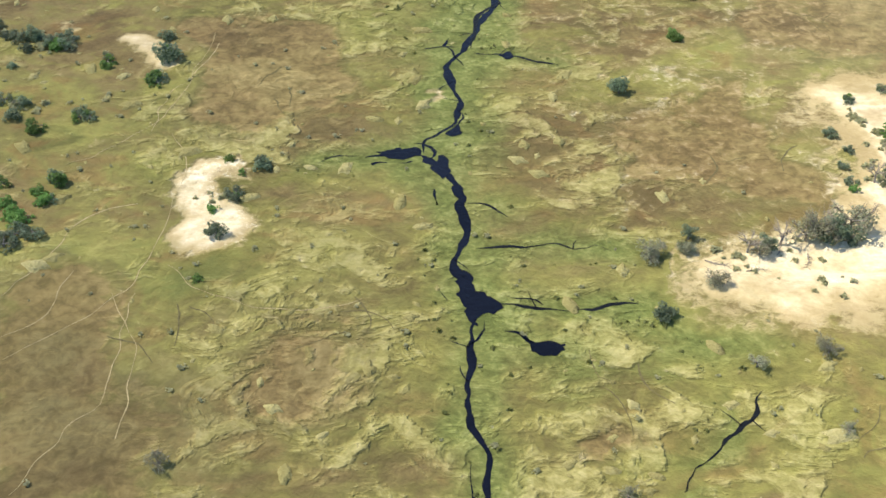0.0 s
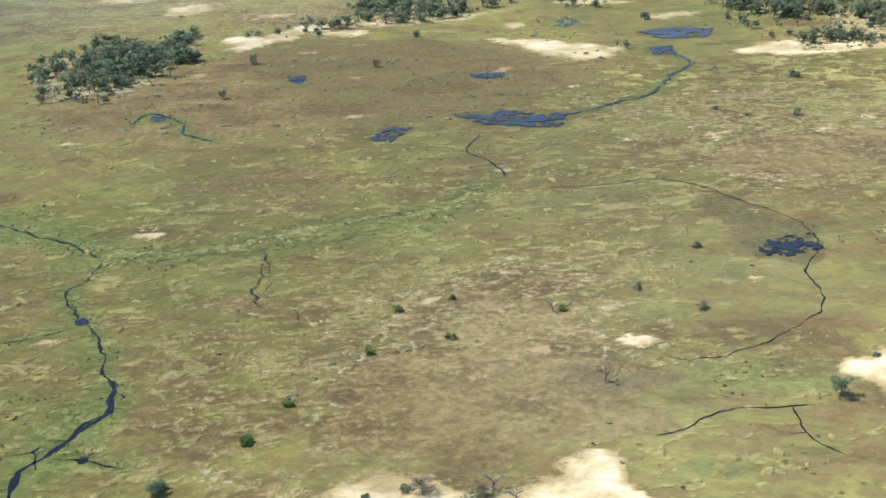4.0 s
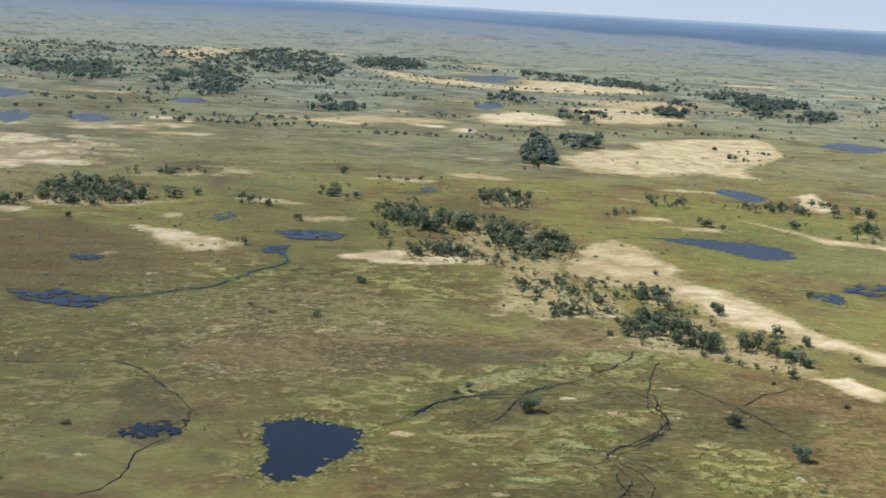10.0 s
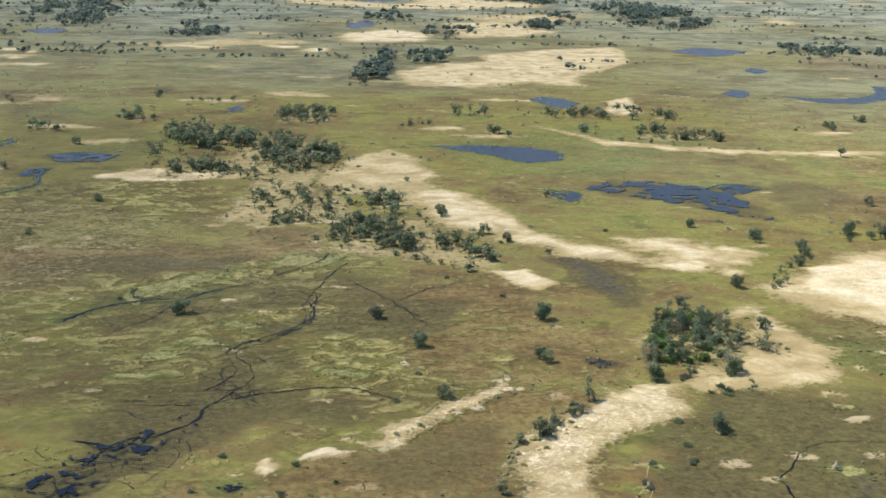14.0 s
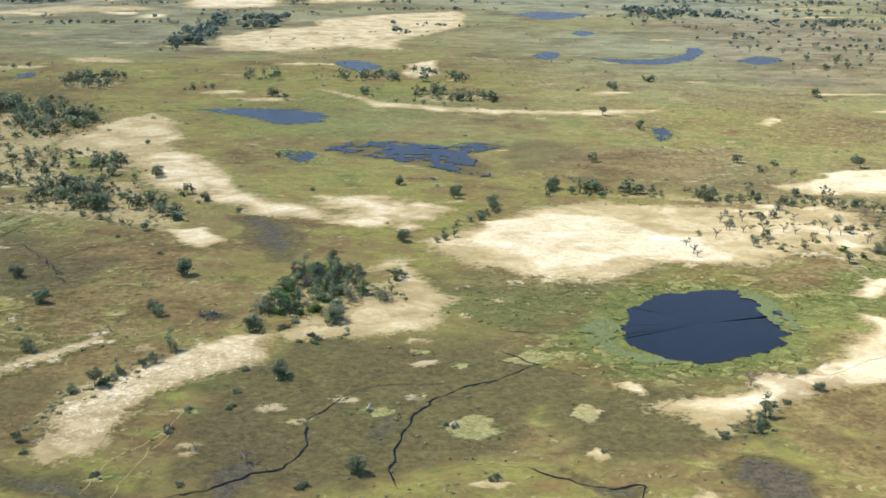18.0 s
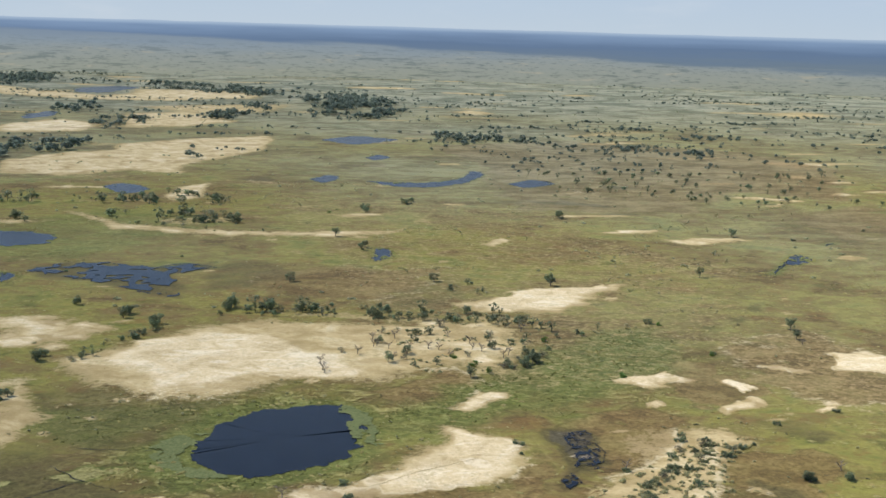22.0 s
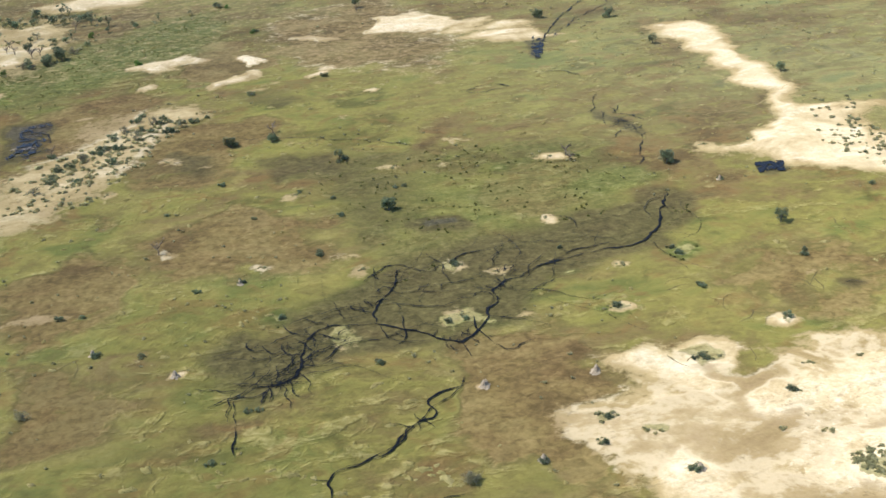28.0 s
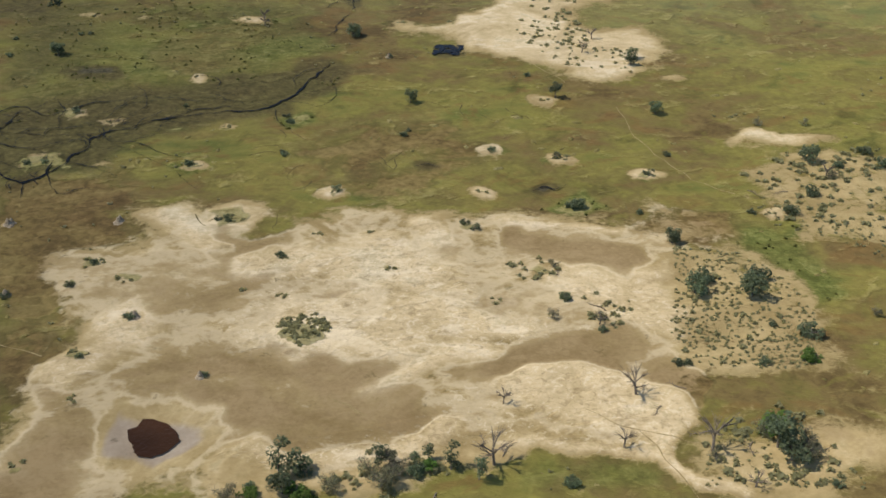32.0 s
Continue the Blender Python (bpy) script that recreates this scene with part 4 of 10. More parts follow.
patch("lush", .6, 8, -1.1, 259.1, 22.1, 260.9, 40.6, 242.3, 17.4, 234.4, 0.3, 245.3)
patch("lush", .5, 10, 56, 761, 110, 852, 203, 903, 138, 758, 88, 701)
patch("lush", .5, 8, 295, 794, 434, 898, 534, 833, 418, 666, 347, 676)
patch("lush", .8, 5, 468.0, 288.5, 494.4, 337.9, 531.5, 357.1, 566.5, 346.1, 567.4, 303.6, 554.4, 268.7, 522.3, 250.6, 492.4, 253.5, 472.0, 265.9)
patch("lush", .7, 5, 437.3, 350.5, 477.8, 346.8, 501.9, 352.1, 489.4, 324.3, 453.6, 301.8, 430.6, 323.1)
patch("lush", .7, 6, 639.0, 393.7, 685.3, 443.4, 735, 463, 728.6, 403.6, 667.3, 343.2, 604.9, 311.8, 572.0, 288.6, 561.2, 317.9, 600.9, 360.8)
patch("lush", .7, 4, 794.4, 155.4, 823.5, 164.2, 835.4, 146.9, 824.3, 135.8, 802.1, 141.1)
patch("lush", .5, 5, 625.4, 335.1, 674.2, 396.6, 716.1, 420.1, 719.8, 382.3, 671.8, 346.7, 639.1, 303.5)
patch("lush", .7, 4, 906.1, -0.0, 924.4, 7.9, 927.2, -6.7, 911.9, -31.1, 907.6, -20.9)
patch("wet", .7, 5, 33.1, 344.9, 57.6, 371.4, 62.7, 358.7, 52.3, 337.4, 36.8, 333.7)
patch("wet", .8, 4, 351, 459, 369.2, 441.3, 382.6, 415.1, 378.0, 390.2, 363.7, 389.5, 360.1, 431.4)
patch("wet", .7, 5, 172.3, 273.1, 203.4, 293.6, 215.6, 340.0, 224.6, 316.1, 221.7, 294.2, 243.9, 294.8, 223.4, 256.2, 195.2, 247.2, 184.1, 227.6)
patch("wet", .6, 6, 355.6, 194.5, 382.9, 231.1, 391.4, 214.7, 369.9, 174.5, 349.8, 168.9)
patch("wet", .6, 5, 396.3, 214.6, 413.5, 230.0, 420.9, 213.6, 401.5, 192.6)
patch("wet", .9, 3, 301.5, 196.7, 314.6, 199.6, 326.2, 185.8, 316.7, 180.0)
patch("wet", .6, 8, 403.9, 277.9, 435.0, 280.3, 458.9, 256.8, 416.5, 232.8, 384.3, 211.3, 370.0, 184.3, 348.5, 180.0, 367.7, 220.9)
patch("wet", .7, 3, 680.0, 219.5, 692.1, 234.2, 700.3, 227.3, 693.4, 211.1)
patch("wet", .8, 4, 723.1, 95.0, 735.7, 108.2, 761.9, 108.6, 787.7, 114.2, 821.1, 117.3, 833.1, 126.5, 822.2, 112.0, 801.9, 99.0, 772.4, 92.0, 753.7, 74.8, 736.9, 78.6, 719.5, 79.4, 703.5, 70.6, 689.0, 65.0, 682.5, 76.4, 700.4, 84.3)
patch("wet", .6, 4, 682.1, 214.6, 691.5, 231.6, 699.8, 218.1, 689.1, 208.3)
patch("wet", .5, 4, 717.1, 203.8, 730.4, 212.6, 738.3, 193.6, 725.7, 188.0)
patch("wet", .6, 4, 789.2, 118.0, 809.1, 122.8, 806.6, 105.5, 794.9, 106.5)
patch("wet", 1, 3, 760.7, -48.1, 766.6, -35.5, 778.0, -39.6, 784.6, -51.2, 777.4, -56.2, 766.7, -57.2)
patch("wet", .5, 8, -35.0, 254.7, -16.9, 253.3, -2.7, 245.5, -18.2, 233.8)
patch("wet", .5, 8, -35.1, 248.6, -6.6, 255.9, 1.6, 249.4, -19.3, 236.3)
patch("sand", 0.42, 3, -145, 862, -121, 905, -85, 892, -60, 853, -61, 814, -90, 791, -130, 793)
patch("sand", 0.42, 3, -167, 763, -133, 811, -122, 792, -161, 755)
patch("sand", 0.42, 3, -302, 726, -300, 771, -252, 729, -235, 688, -249, 639, -266, 633)
patch("sand", 0.42, 3, -257, 774, -234, 778, -227, 740, -242, 733)
patch("sand", 0.42, 3, 113, 837, 151, 851, 170, 815, 162, 770, 133, 780)
patch("sand", 0.42, 3, 175, 801, 219, 791, 235, 739, 213, 671, 165, 658, 129, 676, 165, 726)
patch("sand", 0.42, 3, 191, 945, 226, 976, 224, 902, 190, 881)
patch("sand", 0.42, 3, -104, 952, -47, 1003, -45, 959, -89, 939)
patch("sand", 0.42, 3, 65, 920, 90, 908, 83, 874)
patch("sand", 0.42, 3, 3, 856, 36, 845, 31, 830)
patch("sand", 0.42, 3, 196, 613, 252, 614, 235, 546, 186, 545)
patch("sand", 0.42, 3, 243, 526, 261, 547, 291, 551, 294, 515, 323, 475, 316.6, 448.6, 279, 470, 245, 481)
patch("sand", 0.42, 3, 262, 617, 283, 605, 281, 572, 263, 569)
patch("sand", 0.42, 3, 364.6, 353.0, 389.3, 386.9, 403.4, 376.2, 404.7, 344.7, 389.2, 325.0, 364.8, 318.2)
patch("sand", 0.42, 3, 361.2, 321.0, 397.7, 325.4, 419.4, 342.0, 420.7, 362.5, 409.2, 361.9)
patch("sand", 0.42, 3, 185, 896, 233, 923, 231, 869)
patch("sand", 0.42, 3, 332, 959, 365, 953, 358, 923)
patch("sand", 0.42, 3, 388, 941, 461, 946, 455, 926)
patch("sand", 0.42, 3, 466, 842, 533, 845, 521, 815, 460, 813)
patch("sand", 0.42, 3, 349, 860, 370, 847, 360, 830)
patch("sand", 0.42, 3, 499, 966, 525, 952, 517, 934)
patch("sand", 0.42, 3, 188, 646, 233, 619, 241, 549, 206, 540)
patch("sand", 0.42, 3, 530, 511, 572, 510, 599, 495, 666, 477, 660, 471, 596, 486)
patch("sand", 0.42, 3, 626, 500, 656, 494, 677, 488, 653, 475)
patch("sand", 0.42, 3, -257.3, 336.8, -255.1, 347.3, -239.3, 313.0, -246.7, 303.8)
patch("sand", 0.42, 3, 587, 477, 629, 487, 653.2, 444.5, 670.0, 444.3, 635.6, 382.9, 591.4, 389.5)
patch("lush", 1, 1.5, 412.6, 284.0, 418.8, 288.8, 423.5, 283.7, 417.3, 279.0)
patch("lush", 1, 1.5, 427.7, 266.3, 434.3, 271.2, 439.0, 266.0, 432.4, 261.2)
patch("lush", 1, 1.5, 392.6, 234.1, 402.7, 239.0, 411.5, 233.5, 401.4, 228.8)
patch("lush", 1, 2, 421.7, 218.3, 433.8, 228.0, 441.7, 217.5, 429.7, 208.3)
patch("lush", 1, 1.5, 334.0, 220.8, 338.7, 223.8, 343.7, 220.4, 338.9, 217.5)
patch("lush", 1, 1.5, 341.6, 236.0, 346.6, 239.6, 351.8, 236.4, 346.7, 232.4)
patch("lush", 1, 1.5, 447.8, 276.0, 461.4, 283.7, 471.0, 275.4, 457.6, 268.5)
patch("lush", 1, 1.5, 318.1, 194.3, 323.7, 199.2, 330.1, 193.8, 324.5, 189.4)
patch("lush", 1, 1.5, 392.4, 233.0, 401.1, 238.8, 411.2, 231.1, 400.8, 226.2)
patch("lush", 1, 1.5, 417.2, 217.9, 428.0, 225.1, 437.2, 215.9, 426.5, 209.0)
patch("lush", 1, 1.5, 460.8, 229.7, 470.3, 237.3, 476.5, 228.1, 467.2, 221.2)
patch("lush", 1, 1.5, 426.0, 265.1, 433.0, 269.7, 439.1, 263.9, 432.1, 259.5)
patch("lush", 1, 1.5, 747.8, 110.8, 754.8, 115.1, 757.9, 106.4, 750.9, 102.3)
patch("lush", 1, 1.5, 737.6, 81.0, 747.6, 86.5, 752.2, 74.8, 742.4, 69.7)
patch("lush", 1, 1.5, 707.6, 79.0, 714.7, 84.1, 718.6, 74.4, 711.6, 69.6)
patch("lush", 1, 1, 775.8, 93.2, 779.9, 94.5, 781.9, 90.5, 777.8, 89.2)
patch("lush", 1, 1.5, 698.1, 97.0, 703.0, 99.7, 706.3, 93.4, 701.5, 90.8)
patch("lush", 1, 1.5, 806.9, 96.8, 815.7, 98.8, 819.6, 91.1, 810.9, 89.2)
patch("lush", 1, 1.5, 785.5, 37.7, 793.4, 40.3, 796.2, 33.2, 788.4, 30.7)
patch("lush", 1, 1.5, 776.0, 69.3, 784.0, 70.0, 787.0, 64.5, 781.0, 63.0)
patch("lush", 1, 1.5, 784.6, 177.1, 789.7, 177.6, 793.9, 172.6, 787.8, 172.1)
patch("lush", 1, 1.5, 870.7, 26.8, 876.9, 32.6, 881.2, 25.5, 873.0, 20.4)
patch("lush", 1, 1.5, 780.7, 67.8, 784.4, 69.5, 787.9, 66.4, 784.1, 64.4)
patch("lush", 1, 1.5, 859.7, 61.5, 864.2, 63.6, 867.3, 60.1, 862.8, 58.1)
patch("lush", 1, 1.5, 873.5, 54.3, 879.4, 55.7, 883.9, 52.4, 877.9, 50.7)
patch("lush", 1, 1, 896.1, 39.8, 900.9, 42.3, 903.4, 38.5, 898.6, 36.0)
patch("lush", 1, 1.5, 842.2, 21.2, 847.0, 24.1, 851.0, 20.1, 845.5, 17.5)
patch("lush", 1, 2, 184.1, 345.1, 199.1, 353.7, 216.8, 346.5, 201.6, 338.2)
patch("lush", 1, 2, 199.2, 366.1, 210.8, 375.4, 224.9, 367.4, 213.1, 358.4)
patch("lush", 1, 2, 242.3, 313.9, 251.6, 321.8, 261.9, 314.6, 252.5, 307.5)
patch("lush", 1, 2, 166.2, 311.2, 179.3, 320.3, 196.3, 312.3, 182.3, 306.3)
patch("lush", 1, 2, 176.7, 332.1, 189.3, 338.9, 204.9, 330.2, 189.9, 325.4)
patch("lush", 1, 2, 151.6, 405.4, 178.1, 437.6, 208, 454, 192.2, 425.0, 167.7, 394.3)
patch("lush", 1, 2, 212, 459, 229, 476, 256, 473, 236, 451)
patch("wet", .8, 6, 370.4, 265.5, 403.8, 275.2, 442.8, 279.5, 458.9, 256.8, 427.6, 240.7, 402.7, 234.2, 384.0, 227.5, 366.0, 198.4, 347.3, 190.0, 351.3, 222.6)
patch("wet", .6, 8, 164.6, 303.0, 190.0, 314.9, 227.2, 294.3, 270.3, 290.4, 256.8, 265.8, 225.6, 265.1, 190.5, 268.9)
patch("wet", .35, 8, 91, 452, 133, 467, 172.1, 443.3, 146.0, 422.7, 109.2, 418.7)
patch("wet", .3, 8, 157.7, 407.4, 198.6, 419.9, 237.0, 415.6, 205.3, 388.9, 172.6, 364.5, 143.5, 362.0)
patch("brown", .7, 8, 255.7, 239.8, 285.2, 261.0, 322.3, 284.9, 341.1, 289.8, 317.0, 260.0, 290.8, 226.4, 271.7, 211.9)
patch("brown", .6, 8, 273.6, 360.4, 315.7, 382.4, 357.0, 359.0, 348.7, 300.8, 317.3, 301.6, 276.7, 314.3)
patch("brown", .8, 20, -279, 574, -215, 675, -81, 705, 20, 621, -51, 545, -146, 513, -225, 504)
patch("brown", .6, 10, -84.0, 300.9, -51.9, 334.8, -14.5, 319.8, -22.9, 268.8, -68.5, 264.7)
patch("brown", .7, 5, 631.0, 142.5, 654.3, 156.7, 671.1, 140.8, 660.4, 114.9, 637.6, 98.1)
patch("brown", .6, 5, 632.3, 94.3, 648.4, 93.6, 664.6, 69.5, 654.7, 48.0, 633.8, 45.0)
patch("brown", 1, 4, 798.4, -38.1, 820.3, -26.6, 844.6, -24.9, 862.1, -38.8, 845.9, -45.5, 816.3, -48.8, 800.7, -54.3, 784.5, -52.8)
patch("brown", 1, 3, 854.0, 21.0, 883.8, 4.2, 879.3, -8.1, 864.5, -0.2)
patch("brown", .95, 5, 759.2, -30.5, 775.2, -29.8, 798.6, -36.2, 785.2, -42.7, 764.6, -42.2)
patch("sand", .95, 2, 762.1, -13.3, 767.7, -10.1, 769.9, -21.0, 765.5, -29.8, 759.3, -34.1, 753.8, -25.6, 751.3, -19.4)
patch("sand", .85, 1.5, 787.0, 37.9, 792.7, 41.3, 796.9, 34.6, 791.9, 29.7)
patch("sand", .8, 1.5, 813.2, 43.7, 818.8, 48.4, 823.0, 42.5, 817.5, 38.9)
patch("sand", .8, 1.5, 778.4, -29.5, 781.3, -26.1, 784.4, -30.1, 781.0, -32.8)
patch("sand", .95, 3, 790.8, 6.2, 808.9, 10.3, 833.6, 3.1, 848.6, -9.7, 830.6, -11.0, 807.1, -4.2)
patch("sand", .9, 3, 837.7, 10.1, 860.3, 8.6, 877.3, -2.6, 877.6, -20.0, 860.9, -12.0, 844.9, -4.1)
patch("sand", .8, 4, 761.7, -46.7, 766.6, -36.4, 778.0, -39.6, 783.6, -51.0, 777.4, -57.0, 766.7, -56.4)
patch("lush", 1, 1, 754.2, -16.9, 757.1, -14.8, 760.5, -18.1, 757.3, -20.5)
patch("lush", 1, 1, 789.6, 35.4, 792.5, 38.4, 794.9, 34.4, 792.0, 32.0)
patch("lush", 1, 1, 796.0, -15.6, 801.6, -9.6, 808.1, -14.6, 808.5, -20.1, 801.2, -23.3)
patch("lush", 1, 1, 780.0, -29.2, 781.4, -28.1, 782.7, -29.7, 781.3, -31.0)
patch("lush", 1, 1, 765.4, -4.9, 767.1, -3.4, 768.8, -5.5, 767.1, -7.2)
patch("lush", 1, 1, 815.9, 43.2, 818.4, 45.3, 820.1, 42.4, 817.7, 40.4)
patch("lush", .95, 2, 851.8, 2.2, 860.2, 3.2, 864.3, -5.3, 856.1, -6.2)
patch("lush", .9, 3, 860.7, -16.7, 868.4, -20.5, 869.7, -27.5, 862.0, -28.3)
patch("lush", 1, 1, 756.5, 20.2, 760.3, 20.7, 762.4, 17.6, 759.1, 16.6)
patch("lush", 1, 1, 764.5, 11.5, 767.9, 13.3, 770.3, 9.7, 766.9, 7.9)
patch("wet", .4, 10, 702.6, -3.2, 735.6, 2.6, 746.9, -28.1, 741.8, -46.4, 703.9, -34.9)
patch("sand", .8, 1, 229.3, 237.5, 233.7, 241.5, 239.0, 237.6, 234.7, 232.1)
patch("sand", .8, 1, 244.9, 244.0, 251.3, 248.2, 259.1, 242.9, 251.8, 240.1)
patch("sand", .8, 1, 213.5, 201.3, 221.2, 207.1, 232.1, 202.9, 233.1, 195.0, 214.6, 195.0)
reeds(50, 661, 1080, 715, 1068, 760, 1105, 711, 1051)
patch("wet", 1, 5, 347, 475, 368, 471, 382.9, 406.7, 369.1, 397.9, 358.3, 422.7)
patch("wet", .5, 8, 192.8, 347.1, 213.8, 361.4, 238.4, 323.7, 222.7, 290.2, 194.2, 244.3, 179.0, 228.7, 168.1, 269.8, 193.8, 270.2, 206.4, 300.3)
patch("wet", .5, 10, 378.6, 293.5, 432.3, 305.7, 462.6, 295.3, 422.6, 201.3, 372.5, 201.3, 402.8, 246.5, 378.5, 254.9)
patch("brown", .7, 8, 241.0, 232.9, 280.0, 253.6, 301.8, 272.0, 299.4, 233.3, 267.6, 200.6, 209.3, 200.6, 211.3, 221.6)
patch("wet", .55, 6, 731.0, 120.8, 779.3, 125.4, 822.6, 117.8, 830.2, 135.6, 814.5, 105.9, 778.6, 97.8, 735.4, 67.6)
patch("wet", .5, 10, 723.0, 215.5, 771.6, 207.4, 754.1, 143.9, 730.2, 129.6)
patch("brown", .6, 6, 738.0, 37.0, 761.0, 44.2, 754.5, 8.2, 749.8, -28.6, 743.5, -27.4)
patch("sand", 0.42, 3, 134, 698, 158, 696, 191, 680, 171, 659, 121, 653)
patch("sand", 0.42, 3, 184, 604, 204, 596, 240, 555, 211, 527, 179, 553)
patch("sand", 0.42, 3, 191, 680, 228, 690, 230, 615, 193, 606)
patch("brown", .7, 10, -365, 1180, -241, 1253, -133, 1150, -114, 990, -267, 905)
patch("wet", .3, 15, -153, 584, -68, 608, 30, 553, 27.2, 387.6, -76.4, 368.7)
patch("wet", .35, 8, 48, 463, 112, 476, 199, 467, 157.0, 434.8, 63.6, 432.3)
patch("brown", .9, 6, 47, 467, 113, 486, 189, 483, 197, 459, 135, 451, 63.1, 444.4)
patch("brown", .8, 6, 203, 515, 233, 527, 222, 490, 195, 484)
patch("lush", .5, 8, 723.0, 215.5, 832.7, 197.3, 825.0, 136.5, 778.6, 97.8, 735.7, 64.3)
patch("sand", .22, 12, -128.5, 331.5, 14.4, 349.5, -27.0, 223.2, -101.2, 255.8)
pads(1260, 114, 475, 260, 485, 265.0, 301.7, 163.1, 288.9)
pads(1800, -148, 571, 156, 670, 179, 589, 139, 491, -76.4, 368.7)
pads(900, -208, 483, 21, 481, 18.4, 319.4, -144.1, 318.6)
pads(600, 220.7, 383.7, 309.8, 398.8, 321.2, 301.5, 250.3, 262.1)
pads(450, 452.6, 364.5, 504.1, 367.7, 614.2, 366.1, 592.4, 321.6, 567.4, 331.1, 500.4, 337.5, 466.7, 295.1)
pads(360, 466.0, 283.6, 492.0, 269.9, 549.8, 263.8, 525.0, 240.9, 480.8, 255.5)
pads(900, -74, 543, 129, 587, 163.2, 439.2, -8.4, 370.9)
patch("brown", .9, 8, -244.6, 138.2, -223.9, 128.6, -213.9, 89.2, -234.1, 90.1)
patch("wet", .3, 10, -240.3, 118.4, -222.2, 117.7, -213.9, 89.2, -234.1, 90.1)
patch("wet", .3, 10, -38.3, 448.8, 51, 507, 134.4, 411.6, 119.4, 290.1, 18.2, 277.9)
patch("sand", .18, 15, -163.1, 327.2, -95.7, 308.6, -62.7, 228.7, -101.5, 150.8, -137.7, 155.9, -144.9, 222.0)
pads(500, -136, 502, -35, 506, -38.7, 333.1, -96.0, 267.8, -129.3, 330.5)
pads(260, 83.1, 393.3, 105.6, 429.1, 141.2, 403.0, 139.6, 314.5, 95.1, 308.2)
patch("brown", .7, 6, 572.8, 361.7, 612.0, 397.4, 623.2, 369.4, 589.5, 336.9)
patch("wet", .4, 6, 577.0, 417.6, 619, 450, 659.0, 417.3, 641.8, 360.3, 623.2, 369.4, 614.8, 417.4)
patch("brown", 1, 5, 47, 467, 113, 486, 189, 483, 197, 459, 135, 451, 63.1, 444.4)
pads(900, -217.3, 416.3, -108.3, 447.2, -13.6, 415.3, -0.0, 254.8, -153.6, 253.1)
pads(300, 656.2, 417.3, 758, 463, 734.9, 358.3, 669.3, 311.8)
pads(400, 674.6, 108.8, 710.7, 93.3, 695.1, 14.1, 661.6, 27.2)
pads(300, 694.6, 35.5, 731.8, 43.4, 714.4, -33.7, 695.4, -27.5)
patch("sand", .22, 10, 559, 994, 794, 881, 801, 502, 688.4, 352.9, 592.9, 360.2)
patch("sand", .25, 8, 745.7, 447.8, 819.2, 447.1, 849.0, 355.9, 796.9, 284.3, 745.0, 331.5)
patch("sand", .25, 20, -522, 1196, -222, 1129, -91, 832, -228, 729, -357, 775)
patch("sand", .25, 15, -12, 568, 107, 591, 170, 541, 132.6, 414.5, 48.7, 387.3)
patch("sand", 1, 2, 819.6, -30.6, 832.6, -24.8, 839.3, -31.3, 827.7, -36.1, 817.6, -41.8)
patch("sand", 1, 2, 780.0, 13.2, 791.4, 13.6, 788.5, 9.1)
patch("sand", 1, 1.5, 773.1, 44.4, 781.0, 39.0, 789.6, 26.0, 782.0, 30.2)
patch("sand", 1, 2, 835.3, 24.5, 839.9, 26.6, 837.6, 12.8, 833.0, 16.5)
patch("wet", .5, 5, 720.1, 304.1, 739.5, 305.6, 749.1, 284.9, 728.7, 276.2)
patch("wet", .6, 5, 679.1, 231.1, 695.1, 231.7, 696.1, 213.0, 680.7, 212.6)
patch("brown", .9, 5, 773.9, 16.9, 789.4, 21.9, 791.4, 13.6, 779.7, 3.4, 770.0, 0.6)
patch("brown", .95, 5, 786.5, -53.2, 815.7, -52.2, 820.8, -58.3, 804.5, -56.7)
patch("brown", .9, 4, 878.2, 16.5, 910.4, 16.4, 907.1, 5.4, 886.4, 3.7, 884.4, 9.6)
patch("sand", 0.42, 3, -319, 678, -318, 732, -278, 712, -250, 781, -232, 729, -237, 613, -286, 593)
patch("lush", .78, 4, -284.5, 421.2, -241.5, 405.2, -205.9, 383.6, -183.0, 352.3, -194.7, 354.6, -235.9, 382.6, -275.7, 394.0)
patch("lush", .78, 3, -181.5, 355.1, -130.4, 359.4, -81.1, 378.5, -49.2, 429.7, -47.6, 415.4, -76.0, 366.8, -129.9, 348.5, -179.9, 344.3)
patch("brown", .7, 10, 757.5, 421.6, 808.6, 444.4, 820.3, 398.3, 836.2, 357.5, 805.7, 307.2, 762.2, 325.3, 743.4, 360.8)
patch("brown", .6, 10, 991, 845, 1122, 926, 1080, 764, 979, 706)
patch("sand", .75, 1.5, 722.1, 331.1, 730.2, 336.6, 735.1, 328.1, 725.8, 322.9)
patch("sand", .8, 1.5, 690.4, 371.9, 708.7, 380.9, 713.0, 366.5, 695.0, 358.0)
patch("sand", .7, 1.2, 754.6, 325.6, 763.7, 329.3, 764.4, 321.1)
patch("wet", .22, 20, 723.0, 215.5, 860.6, 192.6, 830.0, 121.1, 777.5, 56.7, 736.5, 54.8)
# two patches paint the darker look of sunward-seen ground into the wet cover
patch("wet", .3, 15, -206.2, 388.0, -119.8, 387.7, -76.1, 253.3, -153.3, 252.5)
patch("wet", .3, 12, 632.2, 100.4, 672.9, 89.6, 680.1, 19.9, 634.0, 38.0)
patch("brown", .55, 3, -82.5, 182.8, -57.3, 186.7, -41.7, 181.2, -50.6, 160.7, -68.6, 152.5, -81.9, 157.2)
# the same painted darkening near the first stream
patch("wet", .22, 15, -219.0, 158.6, -176.0, 153.8, -165.4, 111.9, -205.9, 110.4)
